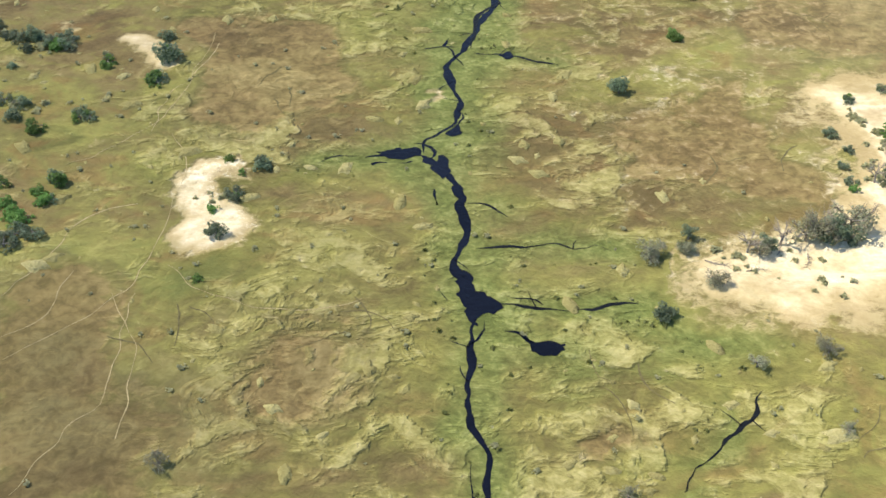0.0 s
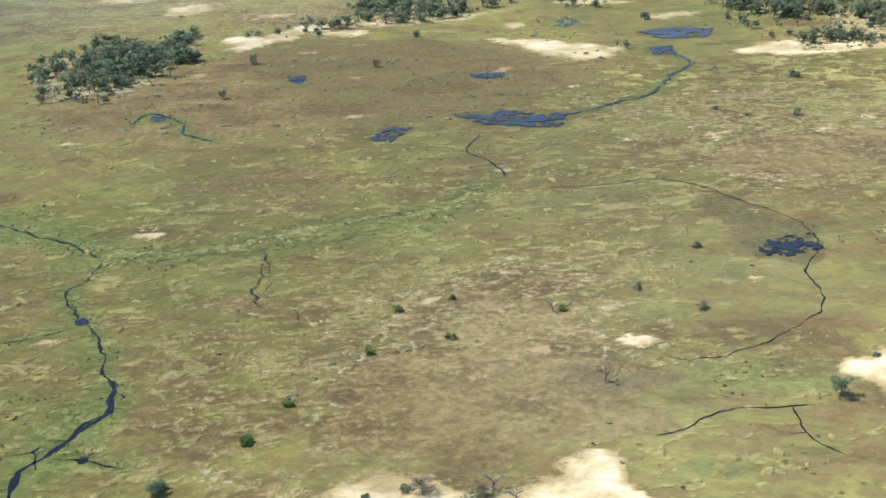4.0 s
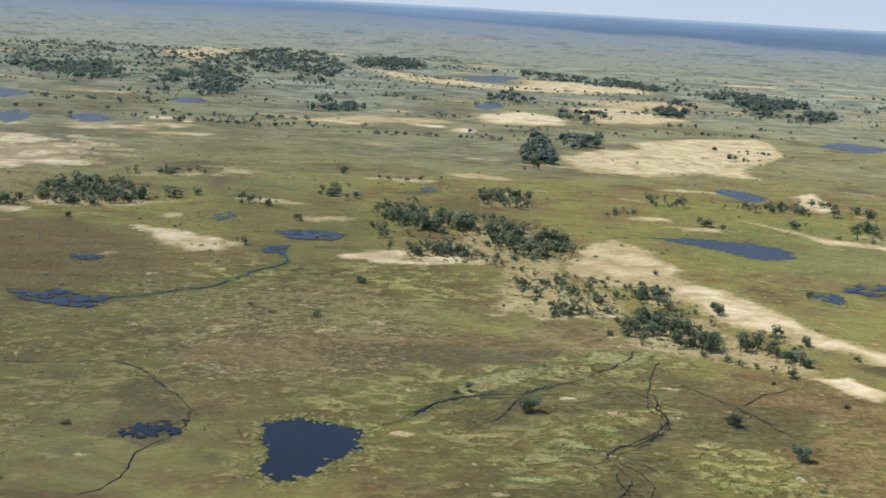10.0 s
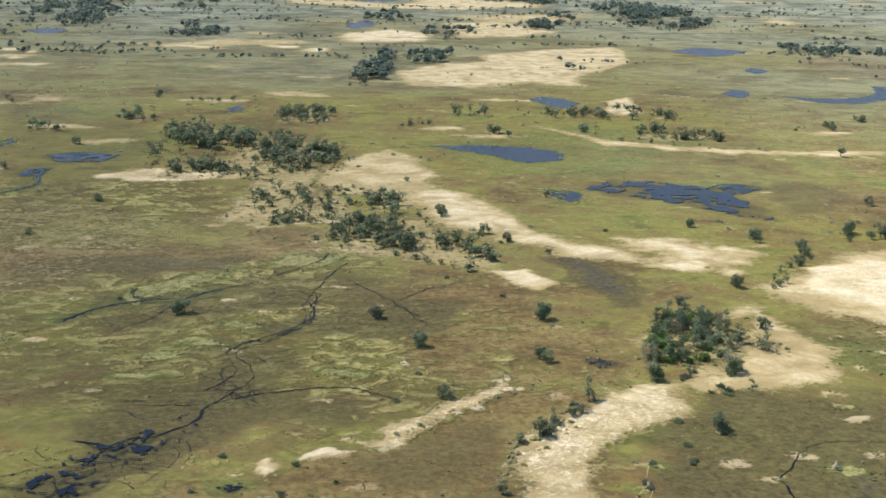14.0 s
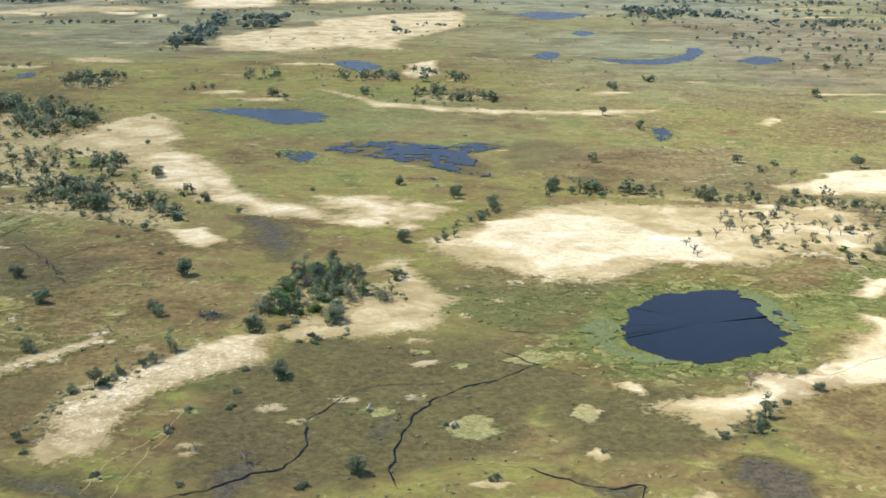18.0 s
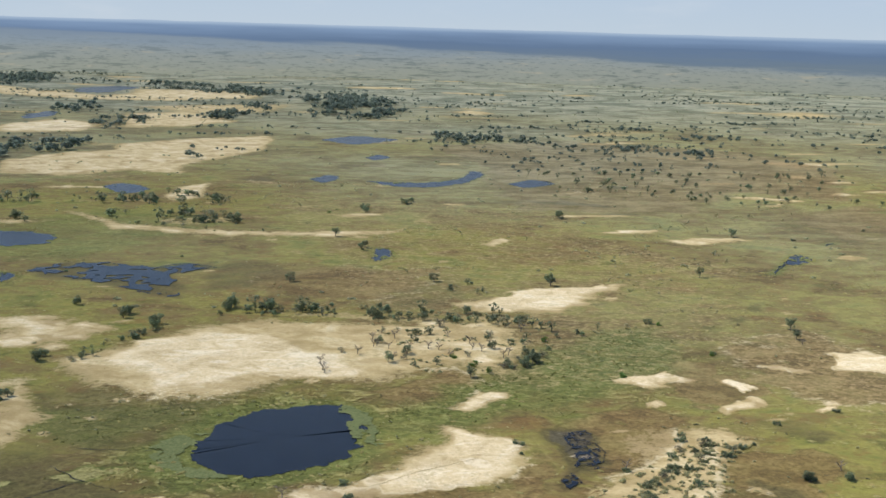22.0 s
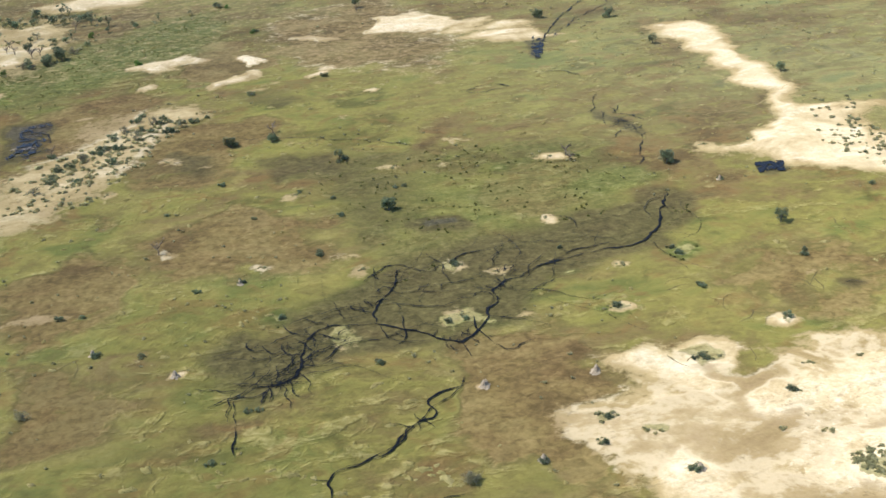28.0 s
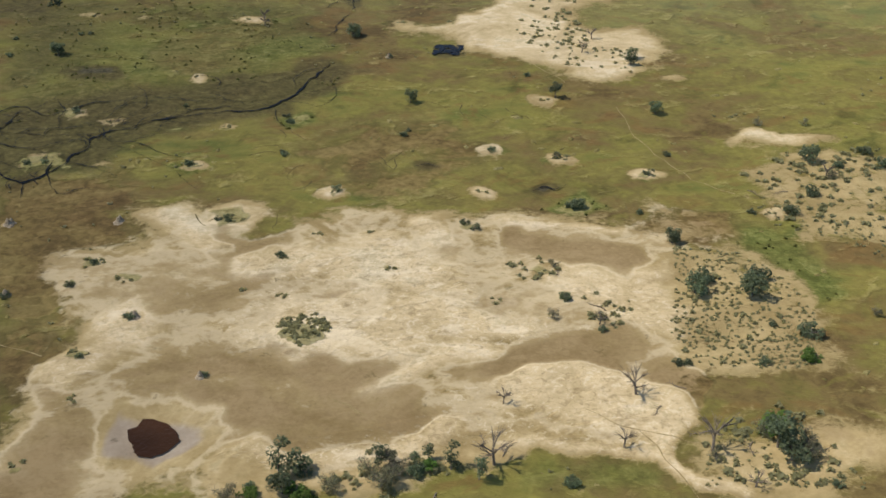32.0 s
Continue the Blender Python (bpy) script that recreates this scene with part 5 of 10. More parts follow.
patch("brown", .75, 12, 531.7, 249.6, 567.8, 256.5, 591.6, 243.7, 559.8, 178.4, 539.0, 195.5, 522.0, 205.2)
patch("tuss", 1, 8, -147.3, 356.1, -91.8, 363.5, -81.3, 347.3, -94.2, 308.0, -100.8, 260.5, -97.7, 228.6, -125.2, 222.2, -136.9, 233.6, -142.9, 274.0)
patch("tuss", .75, 10, -265.9, 363.6, -152.6, 350.5, -143.0, 239.6, -160.5, 221.4, -163.5, 190.7, -207.2, 180.8)
patch("tuss", .7, 10, -158.2, 205.4, -137.7, 208.4, -99.6, 185.1, -94.9, 147.7, -154.0, 146.8)
patch("tuss", .95, 10, -207.7, 136.8, -168.0, 144.7, -170.9, 87.4, -209.8, 89.0)
patch("tuss", .85, 10, -160.6, 135.0, -137.9, 128.2, -126.3, 113.9, -99.5, 105.1, -106.4, 84.7, -161.1, 87.0)
patch("tuss", .7, 8, -224.7, 195.8, -187.0, 208.4, -182.1, 177.6, -204.7, 149.3, -218.8, 165.5)
patch("sand", .18, 8, -141.3, 274.0, -95.7, 275.2, -97.7, 228.6, -125.2, 222.2, -136.9, 233.6)
patch("brown", .8, 6, -96.7, 250.4, -80.5, 268.1, -48.8, 272.6, -19.9, 262.5, -9.4, 245.9, -19.9, 218.9, -46.5, 207.7, -66.1, 207.3, -85.4, 209.5, -95.5, 217.3)
patch("wet", .4, 5, -36.0, 258.6, -21.6, 255.5, -8.9, 247.5, -14.1, 239.5, -27.4, 243.9, -37.4, 251.8)
patch("brown", .75, 6, -133.5, 184.5, -116.6, 189.3, -99.7, 182.9, -93.4, 170.4, -89.1, 166.5, -94.5, 153.3, -111.8, 162.2, -129.0, 169.7)
patch("brown", .8, 5, -221.6, 225.8, -208.8, 229.0, -193.6, 223.6, -188.3, 212.6, -201.9, 204.5, -203.1, 183.1, -207.2, 180.8)
patch("brown", .5, 5, -252.5, 322.0, -231.5, 322.6, -214.2, 309.2, -211.7, 291.9, -225.2, 287.5, -243.9, 295.3)
patch("wet", .45, 5, 132.4, 365.2, 146.4, 390.7, 167.8, 405.3, 194.9, 418.0, 222.8, 439.3, 247.4, 448.3, 269.5, 436.2, 279.2, 411.2, 265.3, 381.2, 240.6, 390.3, 201.6, 400.8, 170.6, 388.2, 145.1, 367.4)
patch("wet", .6, 4, 24.8, 392.4, 35.4, 405.5, 54.6, 377.3, 61.8, 353.2, 54.6, 334.7, 39.0, 332.3)
patch("wet", .9, 4, 171.5, 217.9, 173.1, 236.8, 182.6, 252.7, 196.5, 270.0, 204.9, 299.5, 211.2, 327.6, 225.7, 299.4, 220.6, 274.4, 206.6, 248.2, 190.6, 229.0, 183.7, 217.6)
patch("wet", .35, 8, 128.2, 340.0, 146.4, 366.4, 181.8, 388.4, 213.6, 388.6, 215.2, 327.6, 203.3, 284.2, 169.2, 252.9, 153.8, 248.9)
patch("wet", .35, 6, 260.0, 293.9, 282.9, 299.0, 299.8, 293.6, 270.9, 274.0, 253.2, 260.4, 245.7, 274.2)
patch("brown", .6, 6, 249.6, 413.0, 273.9, 426.1, 303.8, 426.4, 335.7, 422.3, 332.7, 381.5, 307.4, 381.4, 273.1, 381.3)
patch("brown", .9, 4, 197.7, 500.0, 229.4, 530.2, 239.6, 489.7, 227.8, 458.3, 203.6, 468.0)
patch("brown", .85, 4, 288.4, 215.9, 283.3, 235.2, 292.7, 251.3, 312.7, 273.6, 323.2, 283.2, 316.3, 259.7, 304.3, 247.0, 300.2, 223.6)
patch("sand", .5, 4, 228.5, 691.8, 257.3, 712.7, 279.3, 694.0, 305.6, 641.0, 318.8, 514.0, 294.0, 538.0, 277.6, 607.7, 257.9, 614.8, 234.7, 622.0)
patch("sand", .45, 3, 188.7, 620.4, 203.8, 637.2, 245.0, 606.6, 252.4, 543.4, 234.9, 536.6, 199.3, 542.1)
patch("sand", .85, 2, 262.2, 179.3, 268.7, 186.7, 277.7, 197.7, 287.0, 203.5, 288.1, 197.2, 295.7, 187.1, 299.7, 171.1, 273.4, 167.2)
# this patch paints dark shadows beside the sand into the wet cover
patch("wet", 1, 2.5, 291.4, 204.0, 302.5, 200.1, 326.0, 189.0, 334.1, 176.1, 316.7, 179.9, 302.9, 186.8)
# grey mud
patch("wet", 1, 3, 355.7, 197.9, 371.4, 204.3, 379.3, 227.1, 380.1, 215.2, 370.4, 183.9, 361.2, 171.9, 354.1, 178.3)
patch("wet", .95, 3, 400.4, 234.7, 413.5, 230.0, 407.1, 199.3, 397.1, 207.0)
patch("wet", 1, 2, 446.6, 185.6, 460.4, 185.0, 473.0, 176.2, 467.2, 168.7, 452.8, 180.4)
patch("wet", .45, 6, 426.6, 373.0, 451.5, 380.6, 471.9, 364.6, 492.3, 353.0, 519.1, 379.7, 548.5, 379.3, 514.2, 349.0, 487.4, 335.3, 454.3, 336.0, 434.6, 350.3)
patch("brown", .8, 4, 429.8, 233.7, 447.2, 233.1, 447.2, 212.6, 432.4, 205.6, 420.9, 213.6)
patch("brown", .9, 4, 560.8, 247.0, 581.4, 249.9, 593.0, 228.8, 592.7, 218.7, 548.3, 223.6)
patch("brown", .85, 4, 719.2, 393.5, 737.6, 391.9, 705.9, 333.4, 695.8, 342.3)
patch("brown", .6, 4, 622.4, 291.8, 620.5, 256.5, 604.0, 227.6, 575.2, 221.5, 606.6, 257.9)
patch("sand", .25, 6, 636.2, 719.2, 671.8, 729.4, 639.5, 665.4, 622.7, 676.4)
patch("sand", .25, 6, 706.5, 705.0, 793.6, 712.8, 858.5, 615.2, 814.4, 581.5, 756.1, 620.7)
patch("brown", .9, 4, 707.9, 357.5, 724.8, 361.4, 727.3, 343.6, 712.2, 327.5, 703.5, 331.9)
patch("brown", .8, 4, 693.8, 264.4, 717.6, 269.3, 732.6, 249.6, 705.2, 233.0, 687.0, 241.0)
patch("brown", .7, 5, 636.5, 308.1, 675.7, 329.1, 698.2, 312.5, 677.1, 284.9, 639.8, 249.9)
patch("sand", .55, 2.5, 609.5, 193.5, 619.2, 207.4, 631.6, 236.2, 649.7, 261.2, 668.7, 297.9, 699.8, 295.3, 704.9, 283.5, 686.8, 260.6, 670.0, 233.9, 654.7, 204.8, 640.0, 189.6, 619.7, 187.4)
patch("sand", 1, 1.5, 907.3, 324.1, 933.3, 318.8, 924.8, 264.2, 923.9, 228.5, 915.6, 207.5, 889.3, 156.1, 867.3, 158.5, 879.8, 172.2, 890.2, 174.7, 906.0, 203.7, 903.8, 228.3, 911.9, 279.4, 905.1, 302.9)
patch("sand", .95, 1.5, 855.2, 162.2, 870.7, 160.6, 877.3, 167.2, 891.5, 171.3, 903.7, 189.9, 931.9, 179.2, 917.3, 158.5, 921.0, 144.9, 936.0, 145.4, 937.8, 130.0, 920.6, 106.7, 905.5, 107.2, 896.8, 120.5, 882.3, 131.0, 876.9, 141.2, 866.0, 153.6)
patch("brown", .75, 4, 734.0, 65.9, 759.3, 66.7, 772.2, 52.7, 766.9, 34.2, 752.3, 25.9, 748.1, 8.2, 739.1, 2.4, 733.3, 22.5, 734.5, 45.2)
patch("tuss", .35, 5, 694.1, 67.6, 707.2, 69.0, 733.4, 60.0, 735.8, 44.8, 724.3, 30.4, 705.9, 13.5, 695.0, 4.8)
patch("wet", .35, 6, 695.0, 4.8, 716.4, -0.4, 744.9, -30.2, 744.5, -43.5, 695.4, -27.4)
patch("tuss", .4, 6, 695.0, 4.8, 716.4, -0.4, 744.9, -30.2, 744.5, -43.5, 695.4, -27.4)
patch("wet", 1, 2, 839.7, 59.1, 844.5, 59.2, 846.6, 54.9, 840.9, 54.4)
patch("wet", 1, 2, 748.2, 142.4, 761.5, 139.9, 761.8, 130.7, 748.8, 133.1)
patch("brown", .7, 5, 779.3, 163.3, 800.9, 160.8, 799.9, 140.5, 781.6, 137.4)
patch("brown", .8, 6, 787.1, 1440, 998.6, 1541, 1192, 1403, 1236, 1212, 1097, 929.2, 975.1, 1050, 818.8, 1139)
patch("sand", .7, 12, -29.5, 2873, 84.9, 2700, 186.8, 2545, 301.3, 2420, 480.4, 2618, 578.3, 2447, 446.3, 2279, 285.6, 2291, 120.0, 2408)
patch("sand", .7, 10, 375.8, 1947, 473.9, 1991, 554.0, 1807, 469.2, 1698, 387.4, 1694)
patch("sand", .7, 6, 395.1, 1427, 478.2, 1510, 591.8, 1527, 565.2, 1358, 473.6, 1201, 477.0, 1135, 438.1, 1168, 404.7, 1255)
patch("sand", .5, 8, -68.4, 1516, 3.9, 1520, 84.7, 1619, 150.1, 1520, 49.2, 1505)
patch("sand", .6, 3, -390.1, 1207, -337.9, 1224, -265.1, 1164, -317.6, 1118, -359.6, 1116)
patch("sand", .7, 3, -315.4, 985.1, -264.3, 1059, -214.4, 1135, -162.1, 1146, -184.9, 1043, -119.6, 1009, -175.4, 996.4, -240.5, 970.9, -299.3, 937.3)
patch("sand", .7, 2, -289.4, 907.7, -260.6, 899.9, -245.8, 909.0, -254.6, 880.5, -275.5, 866.4)
patch("sand", .55, 3, -208.2, 731.2, -186.9, 772.7, -139.4, 819.4, -59.2, 821.3, -20.6, 847.1, -63.8, 793.2, -132.3, 784.9, -181.3, 751.8)
patch("lush", .78, 3, -284.0, 419.7, -256.7, 415.0, -216.4, 406.0, -193.3, 368.9, -183.0, 352.2, -149.6, 360.5, -111.1, 374.5, -80.3, 390.9, -54.8, 418.6, -44.0, 445.0, -41.9, 431.4, -56.5, 402.8, -81.2, 376.7, -111.1, 358.3, -148.4, 345.2, -184.6, 338.9, -197.1, 357.3, -221.2, 380.0, -252.6, 385.1, -274.6, 390.8)
patch("lush", .75, 3, -165.1, 238.8, -153.9, 251.2, -148.8, 236.3, -153.4, 217.1, -157.6, 199.7, -157.9, 182.0, -162.6, 164.1, -158.3, 155.0, -159.6, 140.0, -153.0, 127.8, -156.2, 116.7, -159.1, 106.5, -159.3, 96.9, -167.8, 97.0, -168.0, 106.6, -168.2, 119.5, -170.5, 133.8, -168.8, 149.8, -171.3, 164.0, -178.1, 169.6, -178.5, 177.6, -169.5, 186.1, -167.5, 206.7)
patch("wet", .8, 5, 376.9, 247.8, 384.7, 265.8, 416.0, 283.3, 438.8, 292.1, 454.1, 279.3, 471.3, 251.6, 462.8, 233.0, 377.7, 242.4)
patch("wet", .4, 6, 438.9, 343.5, 469.9, 347.8, 496.8, 345.3, 503.9, 330.2, 483.9, 305.6, 466.3, 289.3, 438.8, 310.1)
patch("wet", .45, 5, 512.0, 671.5, 546.5, 650.4, 555.6, 613.5, 529.7, 573.8, 496.4, 568.2)
patch("wet", .4, 6, 629.7, 589.1, 662.4, 626.7, 643.4, 525.3, 598.0, 510.6, 580.0, 524.7)
patch("brown", .7, 8, 523.4, 621.3, 586.8, 643.0, 631.3, 606.9, 599.6, 539.7, 542.3, 554.1)
patch("sand", .6, 2, 782.2, -58.7, 794.4, -55.6, 808.7, -55.9, 824.8, -59.1, 834.5, -62.6, 845.1, -63.1, 838.4, -71.4, 812.5, -69.3, 791.3, -66.9, 781.8, -66.2)
patch("wet", 1, 2, 629.7, 305.5, 647.0, 302.5, 644.1, 277.3, 635.7, 263.2, 630.7, 282.5)
patch("wet", .9, 2, 682.5, 222.9, 692.3, 238.1, 701.0, 228.3, 689.2, 214.4)
patch("wet", .9, 3, 719.3, 218.1, 739.3, 216.8, 736.4, 196.5, 720.9, 196.6)
patch("wet", .85, 3, 731.9, 112.4, 748.9, 114.2, 768.6, 121.7, 787.9, 125.7, 808.2, 129.9, 826.2, 135.6, 835.1, 127.2, 815.3, 111.2, 803.7, 102.6, 776.9, 100.1, 758.5, 95.3, 748.7, 77.7, 736.9, 78.5, 723.5, 83.2, 707.8, 79.2, 699.9, 81.9, 711.5, 94.1)
patch("sand", .5, 2, 892.7, 5.2, 906.1, -0.0, 912.0, -11.8, 911.9, -31.2, 903.1, -50.8, 890.0, -50.2, 876.3, -45.6, 876.4, -33.2, 886.0, -11.9)
patch("brown", .85, 3, 844.0, -27.0, 861.3, -30.3, 868.0, -35.8, 862.4, -44.8, 845.4, -43.5, 839.7, -34.5)
patch("wet", .75, 4, 152.1, 369.9, 181.2, 392.3, 207.4, 404.4, 240.0, 412.9, 231.6, 392.6, 190.2, 377.2, 165.0, 359.5)
patch("wet", .65, 4, 212.7, 373.7, 241.3, 381.1, 273.7, 413.2, 311.1, 397.0, 285.4, 352.9, 259.6, 352.9, 242.2, 359.6, 223.3, 352.8)
patch("wet", .6, 4, 95.5, 456.5, 122.2, 471.8, 169.7, 467.5, 205.7, 473.1, 197.9, 448.2, 149.5, 438.3, 103.2, 428.9)
patch("wet", .62, 3, 680.1, 77.3, 714.4, 102.4, 758.4, 123.0, 800.4, 131.7, 831.6, 130.3, 827.8, 119.0, 802.2, 98.9, 771.5, 84.8, 759.4, 68.9, 740.2, 73.9, 729.4, 88.7, 706.1, 75.6, 697.0, 56.1, 684.6, 60.1)
patch("brown", .85, 4, 711.7, 361.9, 741.0, 370.2, 742.7, 342.9, 711.8, 325.9, 702.1, 336.1)
patch("brown", .9, 3, 694.5, 252.1, 722.0, 262.6, 717.8, 238.9, 691.1, 234.0)
patch("brown", .8, 3, 768.4, 355.3, 783.7, 339.5, 761.5, 323.6)
patch("wet", .38, 16, -207.8, 482.6, -143.3, 482.1, -83.9, 400.8, -62.3, 319.0, -144.0, 318.6)
patch("wet", .35, 12, -17.7, 386.6, 34.6, 395.2, 63.4, 346.3, 72.9, 284.5, 18.2, 277.9)
patch("wet", .38, 8, -242.7, 129.4, -223.0, 123.0, -205.4, 111.9, -195.8, 98.4, -193.6, 88.4, -234.1, 90.1)
patch("wet", .5, 6, 260.3, 243.4, 281.1, 260.1, 306.2, 264.3, 302.6, 231.0, 285.3, 215.9, 260.4, 216.4)
patch("wet", .5, 4, 142.9, 412.1, 206.6, 412.6, 206.1, 373.7, 156.5, 359.5)
patch("wet", .55, 4, 200.0, 352.8, 234.7, 339.8, 243.7, 321.5, 229.9, 294.1, 206.8, 299.5)
patch("wet", .4, 8, -53.2, 985.6, 53.6, 927.3, 119.7, 793.7, 114.3, 617.8, 80.7, 509.0)
patch("brown", 1, 3, 46.8, 424.7, 52.1, 463.9, 96.1, 482.1, 159.1, 486.1, 190.5, 480.2, 210.6, 471.4, 182.8, 444.1, 148.4, 445.0, 110.1, 429.8, 68.6, 420.3)
patch("brown", 1, 3, 210.0, 516.8, 234.6, 532.9, 239.0, 496.1, 210.9, 474.3)
patch("wet", .9, 1.5, 35.3, 347.0, 59.8, 354.9, 56.0, 329.1, 39.1, 331.2)
# this patch paints in the darker look of mats seen towards the sun
patch("wet", .4, 14, -211.1, 747.3, -62.8, 754.1, 41.3, 555.3, 35.6, 389.0, -76.4, 368.7)
patch("brown", .9, 5, -197.3, 708.6, -87.4, 745.8, -40.2, 664.0, -68.1, 607.7, -153.0, 584.0)
patch("brown", .75, 6, -66.2, 268.5, -21.1, 262.4, -10.1, 219.1, -55.4, 207.5, -93.6, 222.9)
patch("brown", .7, 5, -130.0, 191.3, -98.9, 201.6, -93.4, 170.4, -116.2, 158.4, -129.9, 165.8)
patch("brown", .7, 4, -218.9, 225.9, -183.3, 226.7, -181.7, 195.0, -205.1, 189.9)
patch("lush", .5, 8, -186.2, 255.0, -153.8, 259.2, -144.8, 227.5, -151.8, 195.6, -162.0, 181.7, -172.4, 205.1)
patch("lush", .95, 2, -196.3, 362.6, -164.6, 362.6, -137.0, 371.1, -109.2, 383.8, -78.8, 401.2, -58.7, 423.0, -46.4, 448.4, -40.9, 430.6, -55.1, 404.6, -77.0, 386.3, -106.3, 368.6, -133.3, 356.7, -160.4, 349.2, -189.1, 344.1)
patch("lush", .5, 3, 680.1, 77.3, 714.4, 102.4, 758.4, 123.0, 800.4, 131.7, 831.6, 130.3, 827.8, 119.0, 802.2, 98.9, 771.5, 84.8, 759.4, 68.9, 740.2, 73.9, 729.4, 88.7, 706.1, 75.6, 697.0, 56.1, 684.6, 60.1)
bare(2, 1.0, 845.9, -45.5, 861.6, -43.7, 870.2, -52.1, 865.2, -61.9, 853.9, -56.2)
bare(2, 1.0, 752.3, -17.6, 756.5, -12.2, 764.3, -13.7, 768.8, -3.8, 769.9, -21.0, 764.5, -27.7, 753.7, -23.7)
bare(3, 1.0, 846.1, 5.9, 859.4, 0.8, 871.4, -11.6, 876.0, -24.3, 866.7, -29.2, 854.7, -15.6, 841.5, -17.7)
bare(2, 1.0, 835.3, 24.5, 840.5, 26.4, 838.3, 12.7, 832.5, 13.8)
bare(1.5, 1.0, 773.1, 44.4, 781.0, 39.0, 789.6, 26.0, 782.0, 30.2)
bare(3, 1.0, 791.4, 13.6, 809.4, 14.1, 827.0, 9.5, 836.8, -0.1, 831.1, -8.7, 807.4, -1.8, 791.9, 3.5)
bare(2, 1.0, 819.4, -31.5, 828.0, -23.9, 833.0, -22.7, 839.6, -30.3, 830.3, -34.7, 820.0, -40.4)
knoll(3.2, .85, 759.6, 19.6, 767.1, 11.4, 757.2, -17.5, 792.2, 34.9)
knoll(1.8, .85, 755.0, 10.5, 767.7, -5.3, 757.2, -32.8, 811.3, 23.9, 823.1, 21.6, 801.6, 13.5, 824.8, 4.7, 791.2, 2.4, 799.9, -2.8, 818.1, 43.7, 854.6, 37.6, 921.5, 12.9, 862.9, 61.6, 783.5, 66.6, 754.3, 108.2, 787.0, 128.7)

lay("tuss", .8, 2, 364.5, 298.5, 336.8, 285.6, 309.5, 246.9, 299.4, 215.7, 323.7, 215.3, 336.0, 246.6, 363.2, 273.1)
lay("tuss", .8, 2, 258.5, 251.7, 281.8, 273.9, 311.9, 298.8, 311.3, 293.5, 284.8, 262.3, 260.2, 247.5)
# clean cores of the sand bars
bright(1.5, 589.5, 307.0, 612.2, 292.0, 613.6, 285.2, 598.4, 255.6, 578.2, 242.1, 555.8, 243.7, 573.3, 268.9, 589.9, 277.1)
bright(3, 464.0, 457.6, 502.8, 469.1, 530.8, 461.7, 545.6, 425.6, 571.5, 392.6, 546.7, 381.2, 517.4, 386.7, 476.4, 374.6)
bright(2, 649.5, 522.4, 680.4, 553.5, 724.0, 564.2, 743.1, 569.6, 700.1, 514.1, 662.7, 502.5)
bright(1.5, 802.0, 403.0, 828.3, 389.6, 838.0, 373.0, 815.4, 367.8, 792.6, 374.4)
bright(1, 688.3, 372.0, 701.9, 375.3, 703.6, 363.1, 690.3, 360.0)
bright(1, 726.3, 355.9, 735.1, 360.2, 736.2, 350.2, 728.1, 346.1)
bright(1, 711.1, 321.9, 728.1, 330.0, 726.0, 323.6, 711.5, 316.4)
bright(1, 752.3, 320.8, 761.2, 322.8, 755.7, 311.9)
bright(1, 605.5, 340.3, 620.9, 355.5, 622.3, 346.1, 602.5, 331.6)

# the clay pan: tan flats, brown fields, cream rims and salt
lay("sand", .62, 7, 749.8, -28.6, 753.4, -17.8, 759.7, -6.5, 758.2, 2.8, 751.7, 18.5, 752.5, 27.5, 762.5, 31.0, 770.2, 28.2, 772.9, 36.1, 806.0, 29.9, 830.2, 26.9, 857.8, 24.7, 881.4, 17.3, 898.8, 17.1, 900.4, 6.6, 885.3, -6.7, 877.5, -33.4, 874.1, -45.1, 867.3, -62.3, 862.8, -68.2, 844.6, -64.6, 834.9, -61.1, 822.5, -60.3, 808.7, -55.9, 786.2, -57.9, 781.8, -65.0, 746.0, -57.9, 745.2, -48.3, 752.5, -39.8)
lay("brown", .48, 4, 749.8, -28.6, 753.4, -17.8, 759.7, -6.5, 758.2, 2.8, 751.7, 18.5, 752.5, 27.5, 762.5, 31.0, 770.2, 28.2, 772.9, 36.1, 806.0, 29.9, 830.2, 26.9, 857.8, 24.7, 881.4, 17.3, 898.8, 17.1, 900.4, 6.6, 885.3, -6.7, 877.5, -33.4, 874.1, -45.1, 867.3, -62.3, 862.8, -68.2, 844.6, -64.6, 834.9, -61.1, 822.5, -60.3, 808.7, -55.9, 786.2, -57.9, 781.8, -65.0, 746.0, -57.9, 745.2, -48.3, 752.5, -39.8)
lay("brown", .9, 6.4, 764.5, -31.5, 787.9, -34.2, 817.6, -41.8, 817.6, -35.2, 804.1, -27.6, 790.8, -25.0, 778.7, -20.7, 775.3, -26.0, 769.8, -28.8)
lay("brown", .9, 8, 776.9, -41.1, 802.2, -42.5, 827.7, -46.6, 825.7, -55.0, 807.0, -53.6, 786.5, -53.2, 777.6, -49.8)
lay("brown", .8, 9.6, 744.8, -43.4, 763.4, -31.3, 767.7, -42.8, 764.7, -52.1, 755.3, -58.0, 745.7, -54.6)
lay("brown", .85, 6.4, 792.7, 31.8, 808.0, 23.9, 809.9, 18.0, 789.3, 20.6)
lay("brown", .7, 9.6, 775.0, 11.6, 792.5, 12.1, 791.7, 1.1, 776.0, 0.6)
lay("brown", .9, 2.4, 867.8, 10.5, 882.9, 1.6, 880.7, -8.9, 868.2, -5.5, 864.7, 0.3, 855.8, 9.4, 859.8, 16.5)
